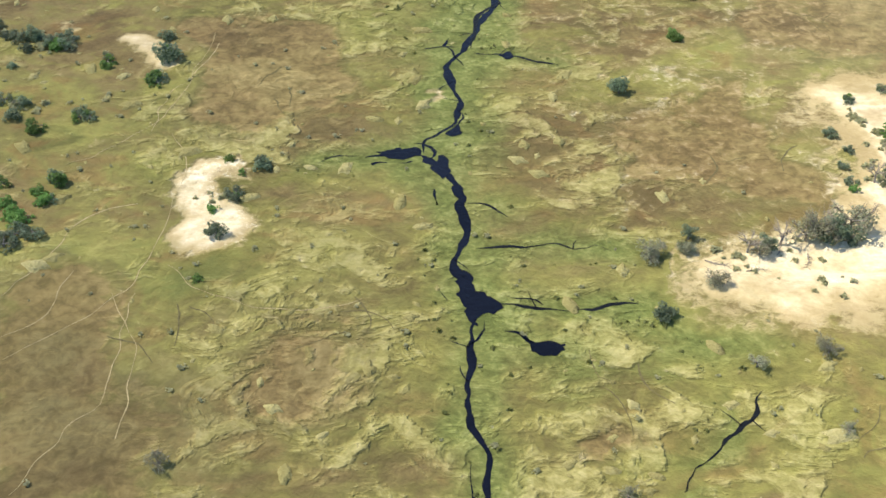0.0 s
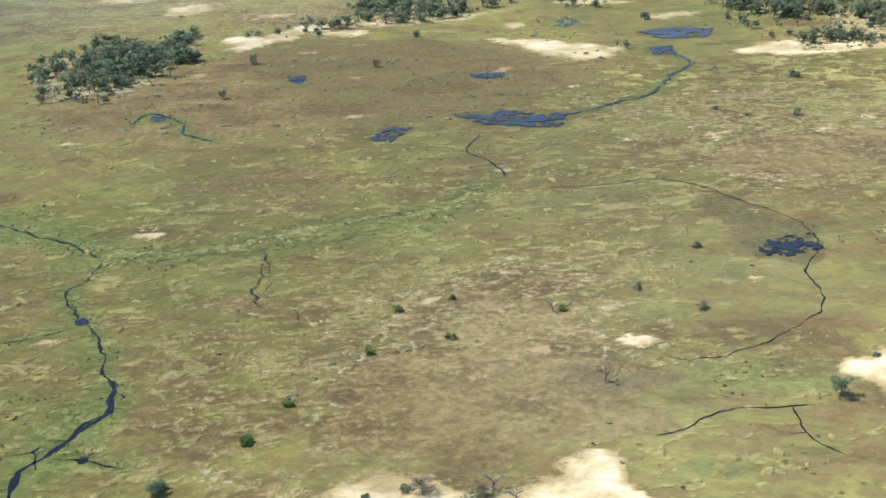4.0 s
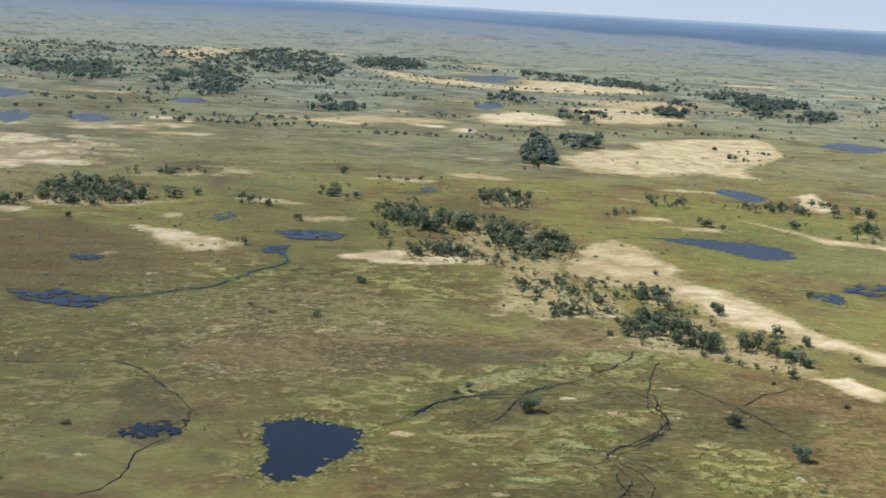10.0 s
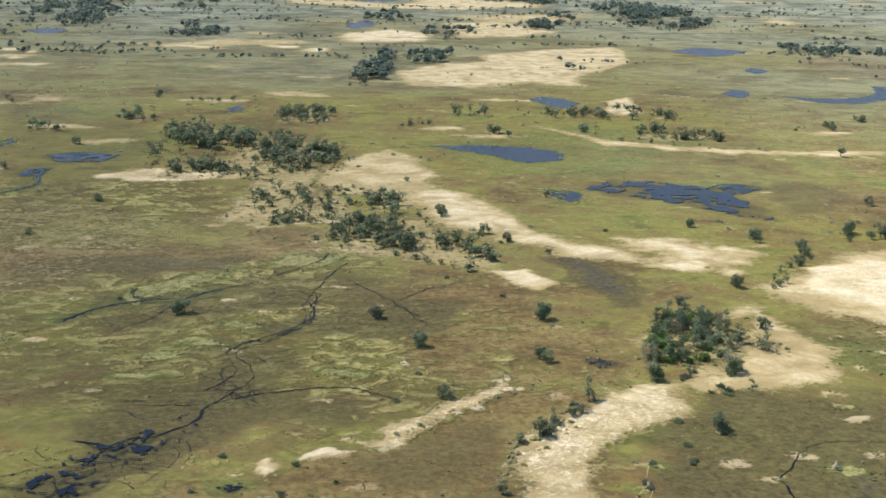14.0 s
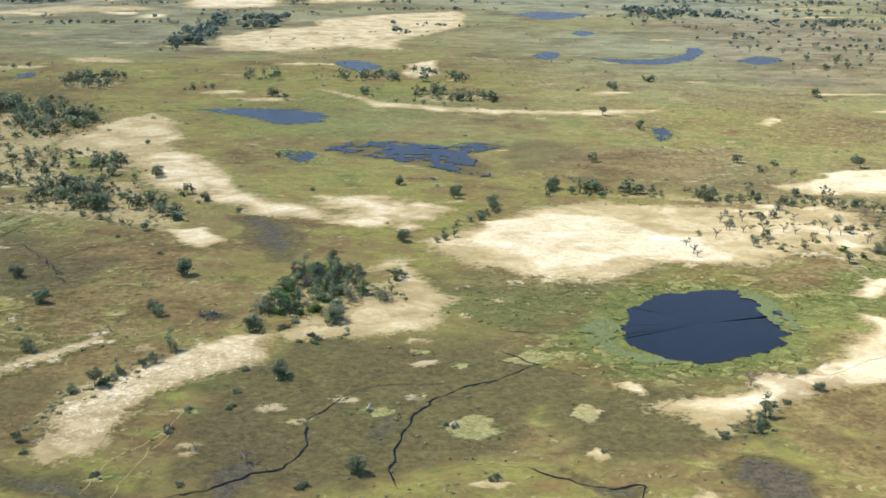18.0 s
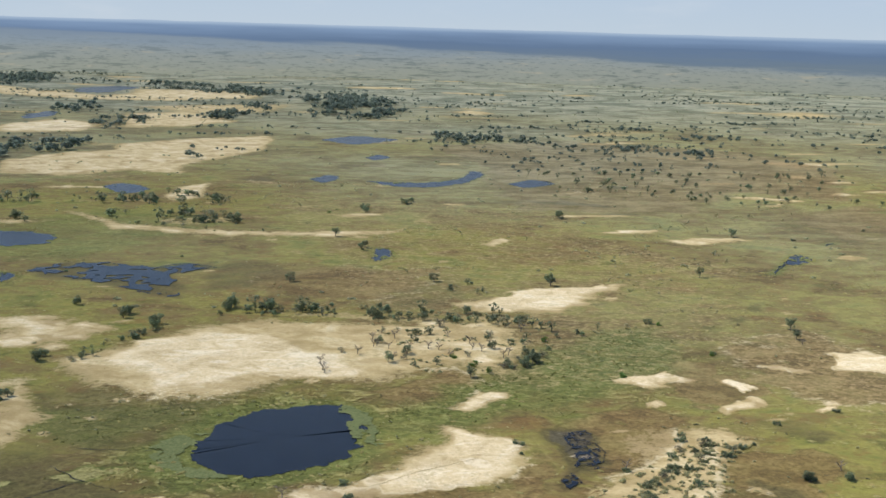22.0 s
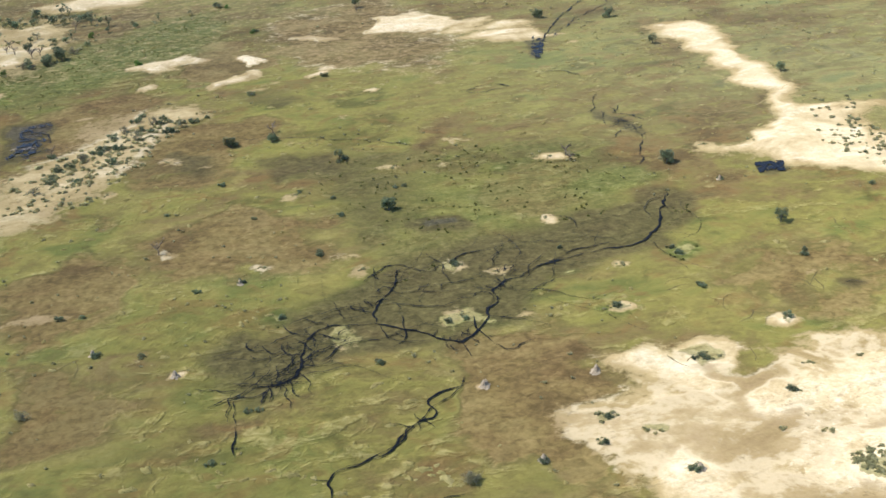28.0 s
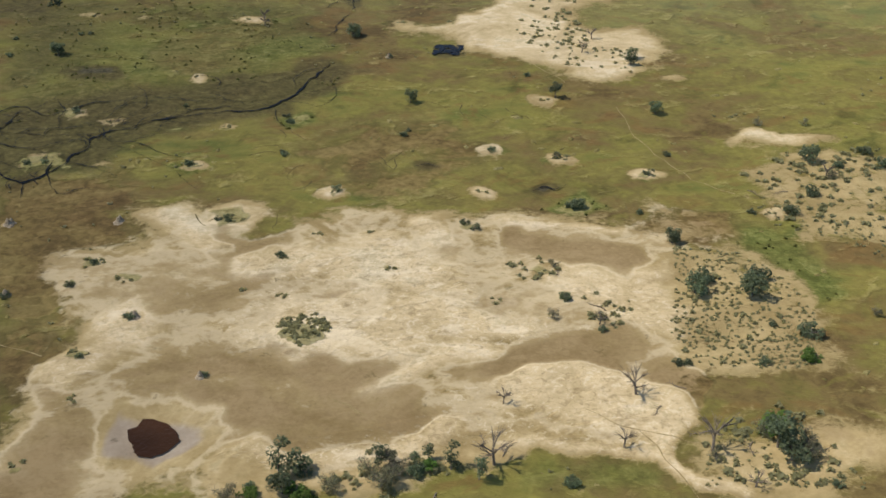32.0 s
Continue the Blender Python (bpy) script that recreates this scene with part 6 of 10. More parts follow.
lay("brown", .9, 3, 841.5, -27.4, 855.3, -30.0, 867.0, -31.8, 862.3, -43.2, 848.5, -44.5, 837.4, -43.4, 833.0, -38.0, 838.4, -31.2)
lay("brown", .9, 3, 867.4, -34.7, 877.7, -36.0, 882.9, -52.7, 872.8, -59.9, 869.8, -50.1, 864.4, -43.2)
bright(2.28, 773.1, 44.9, 781.0, 39.0, 790.2, 25.0, 782.5, 26.7, 779.2, 34.4)
bright(3.8, 791.6, 17.5, 810.2, 20.2, 827.8, 14.1, 837.9, 1.7, 834.0, -6.9, 817.9, -6.2, 807.7, 1.0, 793.3, 5.7, 789.3, 11.4)
bright(1.9, 833.4, 25.4, 839.5, 23.7, 838.3, 12.7, 832.7, 13.2)
bright(2.85, 753.5, -18.8, 758.7, -12.3, 766.0, -11.5, 769.9, -17.3, 763.3, -24.1, 761.4, -31.8, 753.9, -27.9, 750.4, -21.5)
bright(3.8, 759.6, -3.1, 773.5, -2.0, 775.7, -9.5, 767.7, -12.7, 762.0, -9.5)
bright(2.66, 831.4, -22.0, 840.2, -30.1, 837.6, -33.3, 830.8, -32.7, 823.0, -39.5, 816.7, -40.7, 822.1, -31.1)
bright(2.85, 792.6, -17.1, 797.2, -5.8, 807.0, -4.6, 817.0, -3.7, 833.0, -11.5, 846.0, -21.9, 838.1, -21.5, 821.0, -23.0, 819.0, -27.4, 808.5, -28.8, 797.7, -23.9)
bright(2.28, 857.6, -1.0, 863.9, -2.2, 868.3, -7.1, 878.5, -10.5, 888.8, -4.8, 877.8, -33.5, 867.7, -29.8, 869.4, -19.6, 859.0, -9.7)
bright(2.28, 839.4, -44.2, 846.9, -42.2, 858.6, -42.1, 869.8, -50.1, 870.4, -62.9, 863.8, -68.4, 852.8, -59.5, 842.3, -54.3)
bright(1.52, 856.9, 21.3, 881.1, 16.5, 881.0, 14.2, 858.8, 17.8)
bright(1.9, 787.3, -56.3, 794.6, -53.5, 814.8, -56.8, 825.2, -52.7, 828.9, -55.2, 824.2, -61.9, 804.1, -59.1)
bright(1.9, 830.5, -61.9, 844.6, -64.6, 864.8, -68.6, 869.5, -80.6, 866.8, -81.9, 860.9, -75.8, 858.6, -70.6, 838.0, -65.3)
lay("brown", .5, 3, 789.6, 6.4, 807.8, 1.7, 831.6, -6.5, 822.7, -14.1, 814.2, -21.3, 818.9, -28.4, 804.1, -27.6, 790.0, -20.8)
lay("tuss", .6, 3, 788.7, 11.5, 809.9, 18.0, 839.1, 4.6, 846.3, -18.6, 868.5, -27.3, 886.5, -7.0, 878.7, -33.6, 844.0, -27.0, 819.3, -32.5, 788.6, -24.6)
lay("tuss", .6, 2, 827.5, -47.4, 847.0, -41.8, 863.0, -43.0, 870.4, -62.9, 864.2, -70.1, 834.5, -62.6, 808.0, -60.7, 786.1, -59.5, 794.6, -53.2)
lay("sand", 0, 1.5, 827.9, -72.4, 839.1, -68.7, 849.7, -68.6, 858.3, -71.5, 859.1, -80.3, 827.5, -74.1)
lay("lush", .45, 2, 838.4, -71.4, 849.5, -69.2, 858.0, -72.4, 858.2, -80.2, 837.0, -76.0)
lay("sand", 0, 3, 739.8, 15.8, 750.9, 8.9, 757.1, 0.7, 755.3, -11.0, 749.2, -19.0, 743.3, -25.5)
patch("lush", .75, 2, 911.4, 10.3, 922.4, 3.9, 927.2, -6.7, 923.1, -23.9, 910.7, -30.9, 913.3, -12.0, 903.7, -2.3)
patch("wet", .85, 5, 346.2, 223.3, 358.8, 267.3, 384.9, 298.1, 416.3, 290.3, 448.5, 266.5, 452.9, 228.3, 434.9, 201.5, 395.6, 183.3, 360.0, 182.7)
patch("wet", .75, 5, 456.2, 246.2, 492.0, 248.85, 517.1, 228.2, 511.9, 203.5, 481.1, 190.7, 457.4, 199.8)
knoll(2.2, .85, 748.3, -51.2, 845.0, -13.7, 900.1, 40.1, 880.9, 53.0, 886.2, 92.4, 745.1, 79.5, 807.1, 177.2)
knoll(2, .5, 685.5, 231.3, 663.1, 206.5, 720.4, 179.5, 755.3, 191.3, 727.9, 115.6, 762.4, 100.3, 794.5, 90.0, 874.9, 163.7, 857.2, 166.1, 701.4, 127.4)
knoll(2.2, .5, 368.9, 237.9, 415.6, 242.4, 392.9, 243.0, 324.0, 292.4, 466.1, 356.8, 420, 454, 440.6, 317.4, 421.4, 294.5, 234.4, 214.6, 260.0, 221.8, 250.5, 212.9, 309.7, 305.5)
knoll(1.6, .5, 171.3, 299.5, 242.4, 384.4, 269.5, 393.3, 276.5, 324.8, 334.3, 366.0, 341.6, 237.6, 348.2, 211.4, 379.4, 226.2)
dashes(60, -374, 1204, -235, 1227, -119, 1133, -117, 1007, -267, 905)
dashes(14, -267, 1334, -156, 1440, -66, 1368, -214, 1269)
dashes(16, -53, 1522, 62, 1580, 163, 1504, 64, 1431)
dashes(20, -557, 3226, -396, 3856, -102, 3657, 100, 3619, -330, 3079)
dashes(16, 98, 674, 144, 692, 185, 662, 121, 648)
dashes(16, -215, 758, -173, 810, -124, 791, -186, 738)
dashes(30, 609, 491, 668, 456, 639.1, 400.1, 602.3, 403.2, 586.1, 445.5)
dashes(16, 387, 513, 442, 491, 438.9, 436.4, 405.0, 449.3)
dashes(16, 389, 504, 447, 493, 432, 451, 397, 451)
dashes(14, 831.1, 378.4, 884.9, 359.5, 867.9, 309.9, 829.5, 320.8)
# streams and ponds
channel(1.7, -163.8, 86.3, -163.4, 90.5, -163.8, 96.0, -166.0, 101.2, -165.1, 109.0, -164.0, 118.0, -163.5, 124.2, -162.1, 127.9)
channel(2.7, -163.1, 126.4, -163.8, 135.3, -165.4, 140.0, -163.6, 148.1, -163.1, 158.6, -164.7, 165.9, -167.6, 170.7, -170.2, 174.4, -172.2, 175.2)
channel(2.1, -170.4, 174.4, -168.8, 179.7, -164.3, 184.0, -162.3, 189.4, -162.5, 202.0, -163.1, 208.0, -158.6, 215.7, -155.9, 225.0, -149.9, 236.3, -151.9, 248.1, -155.2, 257.4)
channel(2.0, -171.6, 175.2, -177.2, 174.6, -181.7, 173.9)
channel(0.9, -181.7, 173.9, -187.2, 173.5, -191.6, 172.8)
channel(1.2, -157.6, 215.2, -155.8, 221.6, -153.6, 231.8, -148.8, 237.0, -151.6, 245.8, -153.0, 254.1, -157.6, 259.1, -160.7, 271.7, -168.3, 287.0, -174.7, 297.2, -182.6, 310.1, -187.1, 323.0, -183.4, 331.4, -183.4, 348.5)
channel(1, -157.5, 214.3, -153.2, 212.7, -149.8, 212.1, -144.5, 210.5, -139.1, 208.8)
channel(0.9, -162.5, 158.0, -159.8, 157.9, -156.1, 153.8)
channel(0.9, -160.9, 144.2, -152.7, 143.9, -146.5, 145.0, -143.5, 143.7, -139.4, 144.1, -137.1, 142.4)
channel(1.1, -158.7, 128.1, -152.5, 128.0, -146.7, 127.8, -141.7, 128.3, -135.1, 127.6)
channel(1, -157.4, 131.8, -154.1, 130.7, -151.9, 128.7)
channel(1.6, -158.3, 122.1, -154.8, 119.7, -151.7, 117.9, -148.6, 117.1)
channel(0.8, -119.7, 107.2, -123.2, 100.0, -126.2, 96.7, -130.9, 91.3, -136.1, 86.1)
channel(0.6, -169.4, 215.7, -164.3, 216.6, -159.3, 215.9)
channel(0.9, -195.0, 281.5, -187.5, 285.7, -178.8, 291.6)
pool(POND, WATER, -166.0, 138.6, -162.7, 133.5, -158.4, 128.2, -162.0, 126.2, -162.9, 123.8, -164.3, 126.0, -165.5, 131.4)
pool(POND, WATER, -179.3, 175.5, -173.7, 176.9, -170.3, 176.2, -171.0, 173.8, -174.9, 172.6)
pool(POND, WATER, -168.7, 170.2, -165.9, 174.0, -165.1, 168.2, -166.9, 165.8)
pool(POND, WATER, -165.5, 181.5, -162.5, 184.7, -161.7, 181.7, -163.9, 180.6)
pool(POND, WATER, -151.3, 212.2, -149.6, 214.1, -148.2, 211.8, -150.2, 210.6)
pool(POND, WATER, -154.4, 118.7, -151.1, 119.5, -148.7, 117.4, -151.5, 116.2, -154.2, 116.6)
pool(POND, WATER, -177.3, 297.9, -175.2, 300.6, -172.4, 296.4, -175.6, 294.6)
channel(0.73, -13.0, 216.0, -4.0, 221.0, 6.6, 228.5, 19.4, 229.7, 32.2, 230.9)
channel(0.68, 24.0, 230.3, 22.9, 219.2, 26.2, 209.4, 30.4, 205.2)
channel(0.68, -3.1, 262.2, 1.8, 258.2, 17.9, 263.0, 31.6, 274.4, 45.3, 289.4, 49.7, 307.7, 49.9, 322.1, 58.9, 342.1, 60.5, 357.8)
channel(1, 60.5, 357.8, 54.7, 376.8, 41.9, 397.0, 29.7, 415.9, 15.1, 423.8, -5.4, 419.0, -29.9, 416.3)
channel(1.0, -42.2, 433.1, -48, 457, -58, 474, -53, 501)
channel(0.42, -123.9, 310.2, -121.6, 326.7, -127.1, 350.9)
pool(POND, WATER, -158, 629, -155, 637, -148, 629, -151, 620)
pool(POND, WATER, -56, 623, -49, 630, -38, 625, -47, 617)
pool(POND, WATER, -217, 552, -215, 558, -208, 551, -211, 545)
pool(POND, WATER, -351, 1350, -348, 1439, -310, 1378, -309, 1290)
pool(POND, WATER, -275, 1394, -256, 1446, -216, 1390, -237, 1336)
pool(POND, WATER, -508, 1654, -477, 1743, -402, 1679, -411, 1594, -471, 1591)
pool(POND, WATER, -218, 1698, -194, 1753, -159, 1692, -183, 1649)
pool(POND, WATER, -767, 1922, -761, 2018, -685, 1924, -690, 1825)
pool(POND, WATER, 230, 2663, 303, 2791, 360, 2731, 299, 2522, 242, 2531)
pool(POND, WATER, 258, 4211, 369, 4408, 433, 4157, 334, 3978)
pool(POND, WATER, -2, 767, 5, 797, 16, 784, 7, 762)
pool(POND, WATER, 226, 1899, 258, 1981, 273, 1893, 238, 1819)
pool(POND, WATER, 142, 960, 151, 973, 157, 956, 147, 944)
pool(POND, WATER, 87.1, 355.6, 97.3, 362.3, 105.5, 362.4, 114.2, 358.4, 123.9, 352.8, 122.8, 334.4, 116.0, 320.2, 105.3, 306.3, 94.7, 302.4, 90.5, 334.9)
channel(1.4, 141.5, 372.1, 149.6, 387.2, 161.4, 398.3, 185.6, 406.2, 198.6, 419.9)
channel(0.62, 209.4, 336.5, 216.4, 347.9, 230.2, 362.1, 237.2, 375.9, 235.9, 396.3, 243.5, 436.2, 252, 464)
channel(0.73, 207.2, 298.2, 215.6, 316.2, 210.4, 338.9, 226.4, 355.9, 237.0, 373.7, 239.3, 388.4, 237.0, 403.5)
channel(0.52, 275.6, 399.5, 279.9, 381.2, 287.6, 367.8)
channel(1.2, 181.1, 239.0, 187.0, 254.6, 200.4, 262.3, 207.2, 271.6, 211.0, 286.2, 225.4, 294.3, 239.7, 300.0, 256.7, 300.5, 264.6, 292.8)
channel(0.78, 211.0, 286.2, 223.0, 313.2, 214.0, 336.8, 224.7, 350.2, 239.5, 375.4, 238.8, 398.4, 242.3, 415.2)
channel(0.52, 185.1, 285.5, 197.5, 285.8, 211.1, 285.2)
channel(0.52, 224.0, 431.6, 236.7, 410.6, 242.4, 413.5)
pool(POND, WATER, 305, 784, 344, 785, 376, 779, 396, 759, 390, 730, 366, 721, 342, 751)
pool(POND, WATER, 366, 634, 381, 631, 389, 617, 379, 599, 370, 611)
channel(1.8, 466, 637, 487, 654, 507, 639)
pool(POND, WATER, 219.6, 223.2, 223.1, 225.4, 228.0, 224.0, 223.9, 220.4)
pool(POND, WATER, 407, 1039, 428, 1055, 450, 1016, 429, 986)
pool(POND, WATER, 652, 1517, 712, 1579, 756, 1526, 695, 1460)
pool(POND, WATER, 686, 1301, 706, 1332, 715, 1302, 694, 1272)
pool(POND, WATER, 604, 1092, 626, 1129, 634, 1102, 615, 1067)
pool(POND, WATER, 661, 1080, 715, 1068, 760, 1105, 786, 1168, 792, 1134, 756, 1069, 712, 1031, 676, 1043)
pool(POND, WATER, 799, 1061, 833, 1093, 848, 1066, 813, 1032)
pool(POND, WATER, 617, 704, 626, 699, 622, 668, 610, 659)
pool(POND, WATER, 495.9, 303.2, 503.4, 320.7, 512.5, 331.8, 521.8, 339.1, 532.4, 343.6, 542.2, 345.3, 551.2, 344.0, 556.8, 340.0, 560.1, 329.7, 560.5, 317.3, 558.7, 304.3, 555.5, 293.3, 549.4, 281.3, 542.3, 275.5, 534.8, 271.5, 525.1, 266.7, 516.6, 265.2, 510.6, 266.1, 505.6, 268.0, 499.9, 273.8, 495.5, 281.9, 494.2, 291.2)
channel(0.68, 446.4, 284.8, 457.1, 270.0, 462.3, 265.8, 472.8, 254.9)
channel(0.83, 457.9, 268.8, 443.8, 255.8, 428.2, 247.6, 413.7, 228.7, 408.6, 210.8, 404.0, 194.5, 404.2, 180.7)
channel(0.52, 380.7, 225.7, 392.4, 244.2, 405.0, 252.3, 428.7, 252.4)
channel(0.88, 380.7, 225.7, 381.1, 209.7, 375.3, 197.4, 366.5, 191.3, 352.5, 182.8, 336.5, 174.5)
channel(0.47, 450.5, 302.1, 463.7, 299.6, 477.5, 295.9, 492.8, 299.3)
channel(0.68, 441.3, 190.6, 450.3, 182.7, 461.6, 176.4, 471.0, 177.1, 466.7, 168.3, 460.6, 171.6)
pool(POND, WATER, 891, 638, 915, 668, 918, 648, 896, 630)
channel(1.6, 867, 600, 884, 626, 899, 642)
channel(0.62, 817, 596, 839, 594, 867, 600)
channel(0.68, 632.5, 290.1, 640.2, 291.0, 645.4, 281.4, 640.8, 265.8, 633.5, 273.2)
channel(0.68, 997, 523, 955.7, 438.3, 919.3, 403.8, 914.4, 376.5, 894.5, 359.9, 875.4, 339.9, 855.6, 317.8, 845.9, 293.4)
channel(1.1, 855.6, 317.8, 845.9, 293.4)
channel(0.52, 839.2, 277.4, 851.6, 271.0, 852.5, 259.3)
channel(0.52, 849.5, 239.8, 844.9, 227.5, 837.8, 217.6)
channel(0.62, 841.7, 180.7, 836.3, 166.4, 831.6, 159.5)
channel(0.83, 828.9, 134.1, 821.1, 120.1, 809.4, 104.4, 802.2, 100.3, 792.7, 102.0, 777.7, 99.2, 764.4, 93.5, 758.5, 89.0, 750.5, 73.2, 741.4, 65.4, 733.8, 72.5, 724.0, 83.0)
channel(0.83, 737.4, 112.7, 731.8, 97.9, 724.7, 90.0, 724.0, 83.0)
channel(0.94, 724.0, 83.0, 714.4, 85.8, 707.1, 82.9, 702.9, 72.2, 698.7, 63.7, 688.7, 61.1)
channel(0.52, 741.4, 65.4, 741.5, 54.7)
channel(0.31, 730.2, 97.8, 749.3, 93.9, 763.0, 92.1)
channel(0.47, 766.1, 93.7, 786.7, 104.0, 798.5, 104.8)
channel(0.62, 684.2, 58.7, 683.1, 46.2, 681.2, 35.1)
channel(0.78, 697.1, 12.7, 701.1, 20.5, 711.5, 24.2, 718.2, 30.9, 725.2, 35.4, 727.8, 42.1, 737.8, 46.2)
channel(0.78, 684.1, 58.2, 693.5, 59.8, 699.7, 64.8)
channel(0.47, 804.3, 265.4, 809.7, 260.0, 824.0, 263.7)
pool(POND, WATER, 1011, 559, 1032, 556, 1043, 531, 1024, 526)
channel(0.83, 899, 647, 875, 614, 841, 606, 822, 603)
channel(1.8, 957, 704, 969, 714)
channel(0.73, 701.6, 20.6, 710.8, 23.9, 724.2, 35.6, 737.6, 48.9)
channel(0.52, 714.3, 1.6, 724.4, 4.7)
pool("small reddish-brown muddy pool on pale clay", BROWN_WATER, 767.5, -44.4, 770.2, -40.7, 774.8, -43.3, 776.5, -47.9, 773.1, -51.4, 768.6, -51.0)
channel(0.73, 140.7, 374.0, 150.3, 387.9, 163.2, 400.3, 178.0, 406.7, 195.4, 414.3, 201.5, 421.5, 212.4, 430.9, 225.7, 447.5, 240, 468, 243, 481)
channel(1.2, 171.4, 257.4, 180.4, 254.5, 188.0, 250.4, 192.5, 260.3)
channel(1, 182.3, 216.2, 188.0, 211.1, 193.6, 206.1, 198.1, 198.1)
channel(0.62, 726.3, 108.5, 737.6, 115.4, 745.3, 107.9, 758.7, 114.2, 767.3, 114.7)
channel(0.52, 706.0, 69.5, 715.6, 74.7, 725.4, 73.7, 736.9, 78.6)
channel(0.52, 748.4, 77.1, 746.9, 67.8, 750.5, 56.9, 758.7, 59.6)
channel(0.52, 731.4, 91.4, 730.0, 75.0, 722.6, 68.6)
channel(0.47, 713.3, 244.2, 731.1, 238.7, 753.2, 224.3, 773.4, 206.2)
channel(0.73, 804.6, 264.4, 815.8, 268.6, 822.9, 261.8)
channel(0.83, 865.5, 326.9, 881.2, 343.4, 895.8, 343.6)
channel(1, 845.9, 293.4, 859.9, 323.6, 890.2, 370.4, 918.9, 399.6)
channel(0.62, 253.7, 433.1, 263.7, 415.7, 274.5, 396.1, 283.3, 380.8)
channel(0.62, 274.3, 403.0, 289.4, 420.4, 306.9, 435.3)
channel(0.52, 189.6, 413.1, 176.1, 379.0, 163.2, 358.0)
channel(1.1, -184.9, 352.2, -196.7, 365.9, -210.1, 374.3, -239.0, 395.3, -259.3, 401.2, -280.4, 408.6)
channel(0.35, -171.0, 347.2, -141.5, 353.5, -111.2, 360.0, -79.1, 378.6)
channel(0.62, 866.3, 37.1, 870.6, 38.9, 873.6, 36.4, 877.2, 38.3)
channel(0.52, 839.3, 56.0, 843.4, 57.4, 847.0, 54.6)
shallow(.55, 35.8, 335.0, 43.5, 350.0, 60.9, 356.8, 59.9, 340.3, 46.8, 334.0)
shallow(.65, -66.4, 539.4, -40.1, 544.7, -26.1, 535.4, -9.6, 532.9, -15.2, 509.3, -31.1, 511.6, -50.0, 518.2)
shallow(.6, -103.4, 496.4, -94.6, 520.0, -83.4, 516.6, -92.5, 492.3)
shallow(.85, 47.4, 734.8, 73.7, 745.7, 95.8, 735.0, 89.2, 712.5, 59.3, 709.8)
shallow(.7, 48.2, 681.9, 62.5, 690.0, 61.8, 661.5, 48.1, 661.9)
shallow(.6, -160.1, 640.9, -148.6, 640.6, -148.1, 628.5, -156.1, 628.7)
shallow(.6, -57.2, 629.1, -38.2, 630.1, -37.9, 618.4, -55.1, 618.8)
shallow(.45, 858.5, 333.6, 860.3, 321.8, 848.6, 295.8, 846.0, 300.8)
shallow(.8, 865.0, 144.4, 874.3, 142.0, 870.2, 133.7, 861.8, 135.8)
shallow(.62, 393.8, 638.9, 416.3, 661.0, 440.9, 656.2, 470.6, 639.1, 502.3, 657.9, 507.9, 640.1, 479.6, 618.8, 484.9, 554.5, 469.8, 558.6, 452.3, 581.7, 431.9, 604.7, 406.3, 618.8)
shallow(.30, 340.0, 330.3, 348.4, 330.1, 352.6, 322.3, 344.4, 318.8)
channel(0.6, 240.0, 412.9, 239.4, 373.8, 229.4, 356.2, 215.4, 346.3)
channel(0.6, 210.8, 289.1, 201.1, 286.7, 187.9, 289.3, 178.9, 288.4)
channel(0.6, 216.1, 291.6, 227.6, 299.3, 244.6, 301.9, 258.0, 299.1, 271.2, 288.7)
channel(0.6, 124.6, 352.8, 134.5, 362.9, 145.3, 380.8, 157.8, 396.0, 180.0, 400.1, 202.3, 408.4)
channel(2.0, -16.5, 527.4, 1.5, 538.3, 16.0, 553.1, 34.0, 567.3, 49.3, 606.3, 64.7, 634.9, 60.1, 666.4)
channel(1.6, -222.3, 538.7, -218.2, 562.3, -197.6, 541.7, -191.3, 519.3, -173.4, 503.3)
channel(0.4, 690.5, 63.3, 706.5, 73.6, 721.0, 74.6, 736.9, 78.5)
channel(0.4, 701.8, 90.9, 717.8, 95.3, 726.6, 94.0, 739.7, 86.9, 756.0, 88.8)
channel(0.4, 733.2, 100.6, 746.5, 97.7, 759.5, 97.9)
channel(0.4, 723.5, 83.2, 726.2, 72.8, 733.6, 68.6)
channel(0.4, 682.8, 80.3, 694.3, 82.3, 706.6, 85.9)
channel(0.4, 750.8, 75.3, 758.2, 71.1, 764.4, 64.1)
braids(60, 1.0, 684.8, 61.2, 694.2, 74.8, 698.5, 88.8, 709.4, 91.5, 712.7, 87.0, 705.8, 67.9, 695.9, 57.5)
braids(16, 1.0, 718.7, 89.9, 728.2, 102.3, 737.7, 114.2, 732.9, 97.0, 723.9, 84.7)
braids(20, 1.0, 751.7, 81.7, 761.1, 100.0, 770.1, 101.8, 763.5, 89.8, 755.7, 82.0)
braids(14, 1.0, 737.1, 70.2, 745.0, 72.5, 745.9, 64.4, 738.5, 61.8)
braids(26, 1.2, 841.8, 221.6, 848.7, 209.4, 849.3, 190.5, 841.7, 181.8, 837.6, 200.5)
braids(48, 1.0, 167.0, 217.9, 171.9, 234.9, 182.1, 254.8, 196.5, 270.0, 206.2, 289.2, 210.2, 327.6, 213.3, 346.3, 223.3, 304.7, 216.0, 284.1, 210.0, 260.9, 195.7, 244.3, 184.3, 221.8)
braids(14, 1.0, 634.4, 307.2, 640.8, 303.1, 643.6, 286.5, 639.8, 265.7, 629.4, 255.6, 629.9, 275.6)
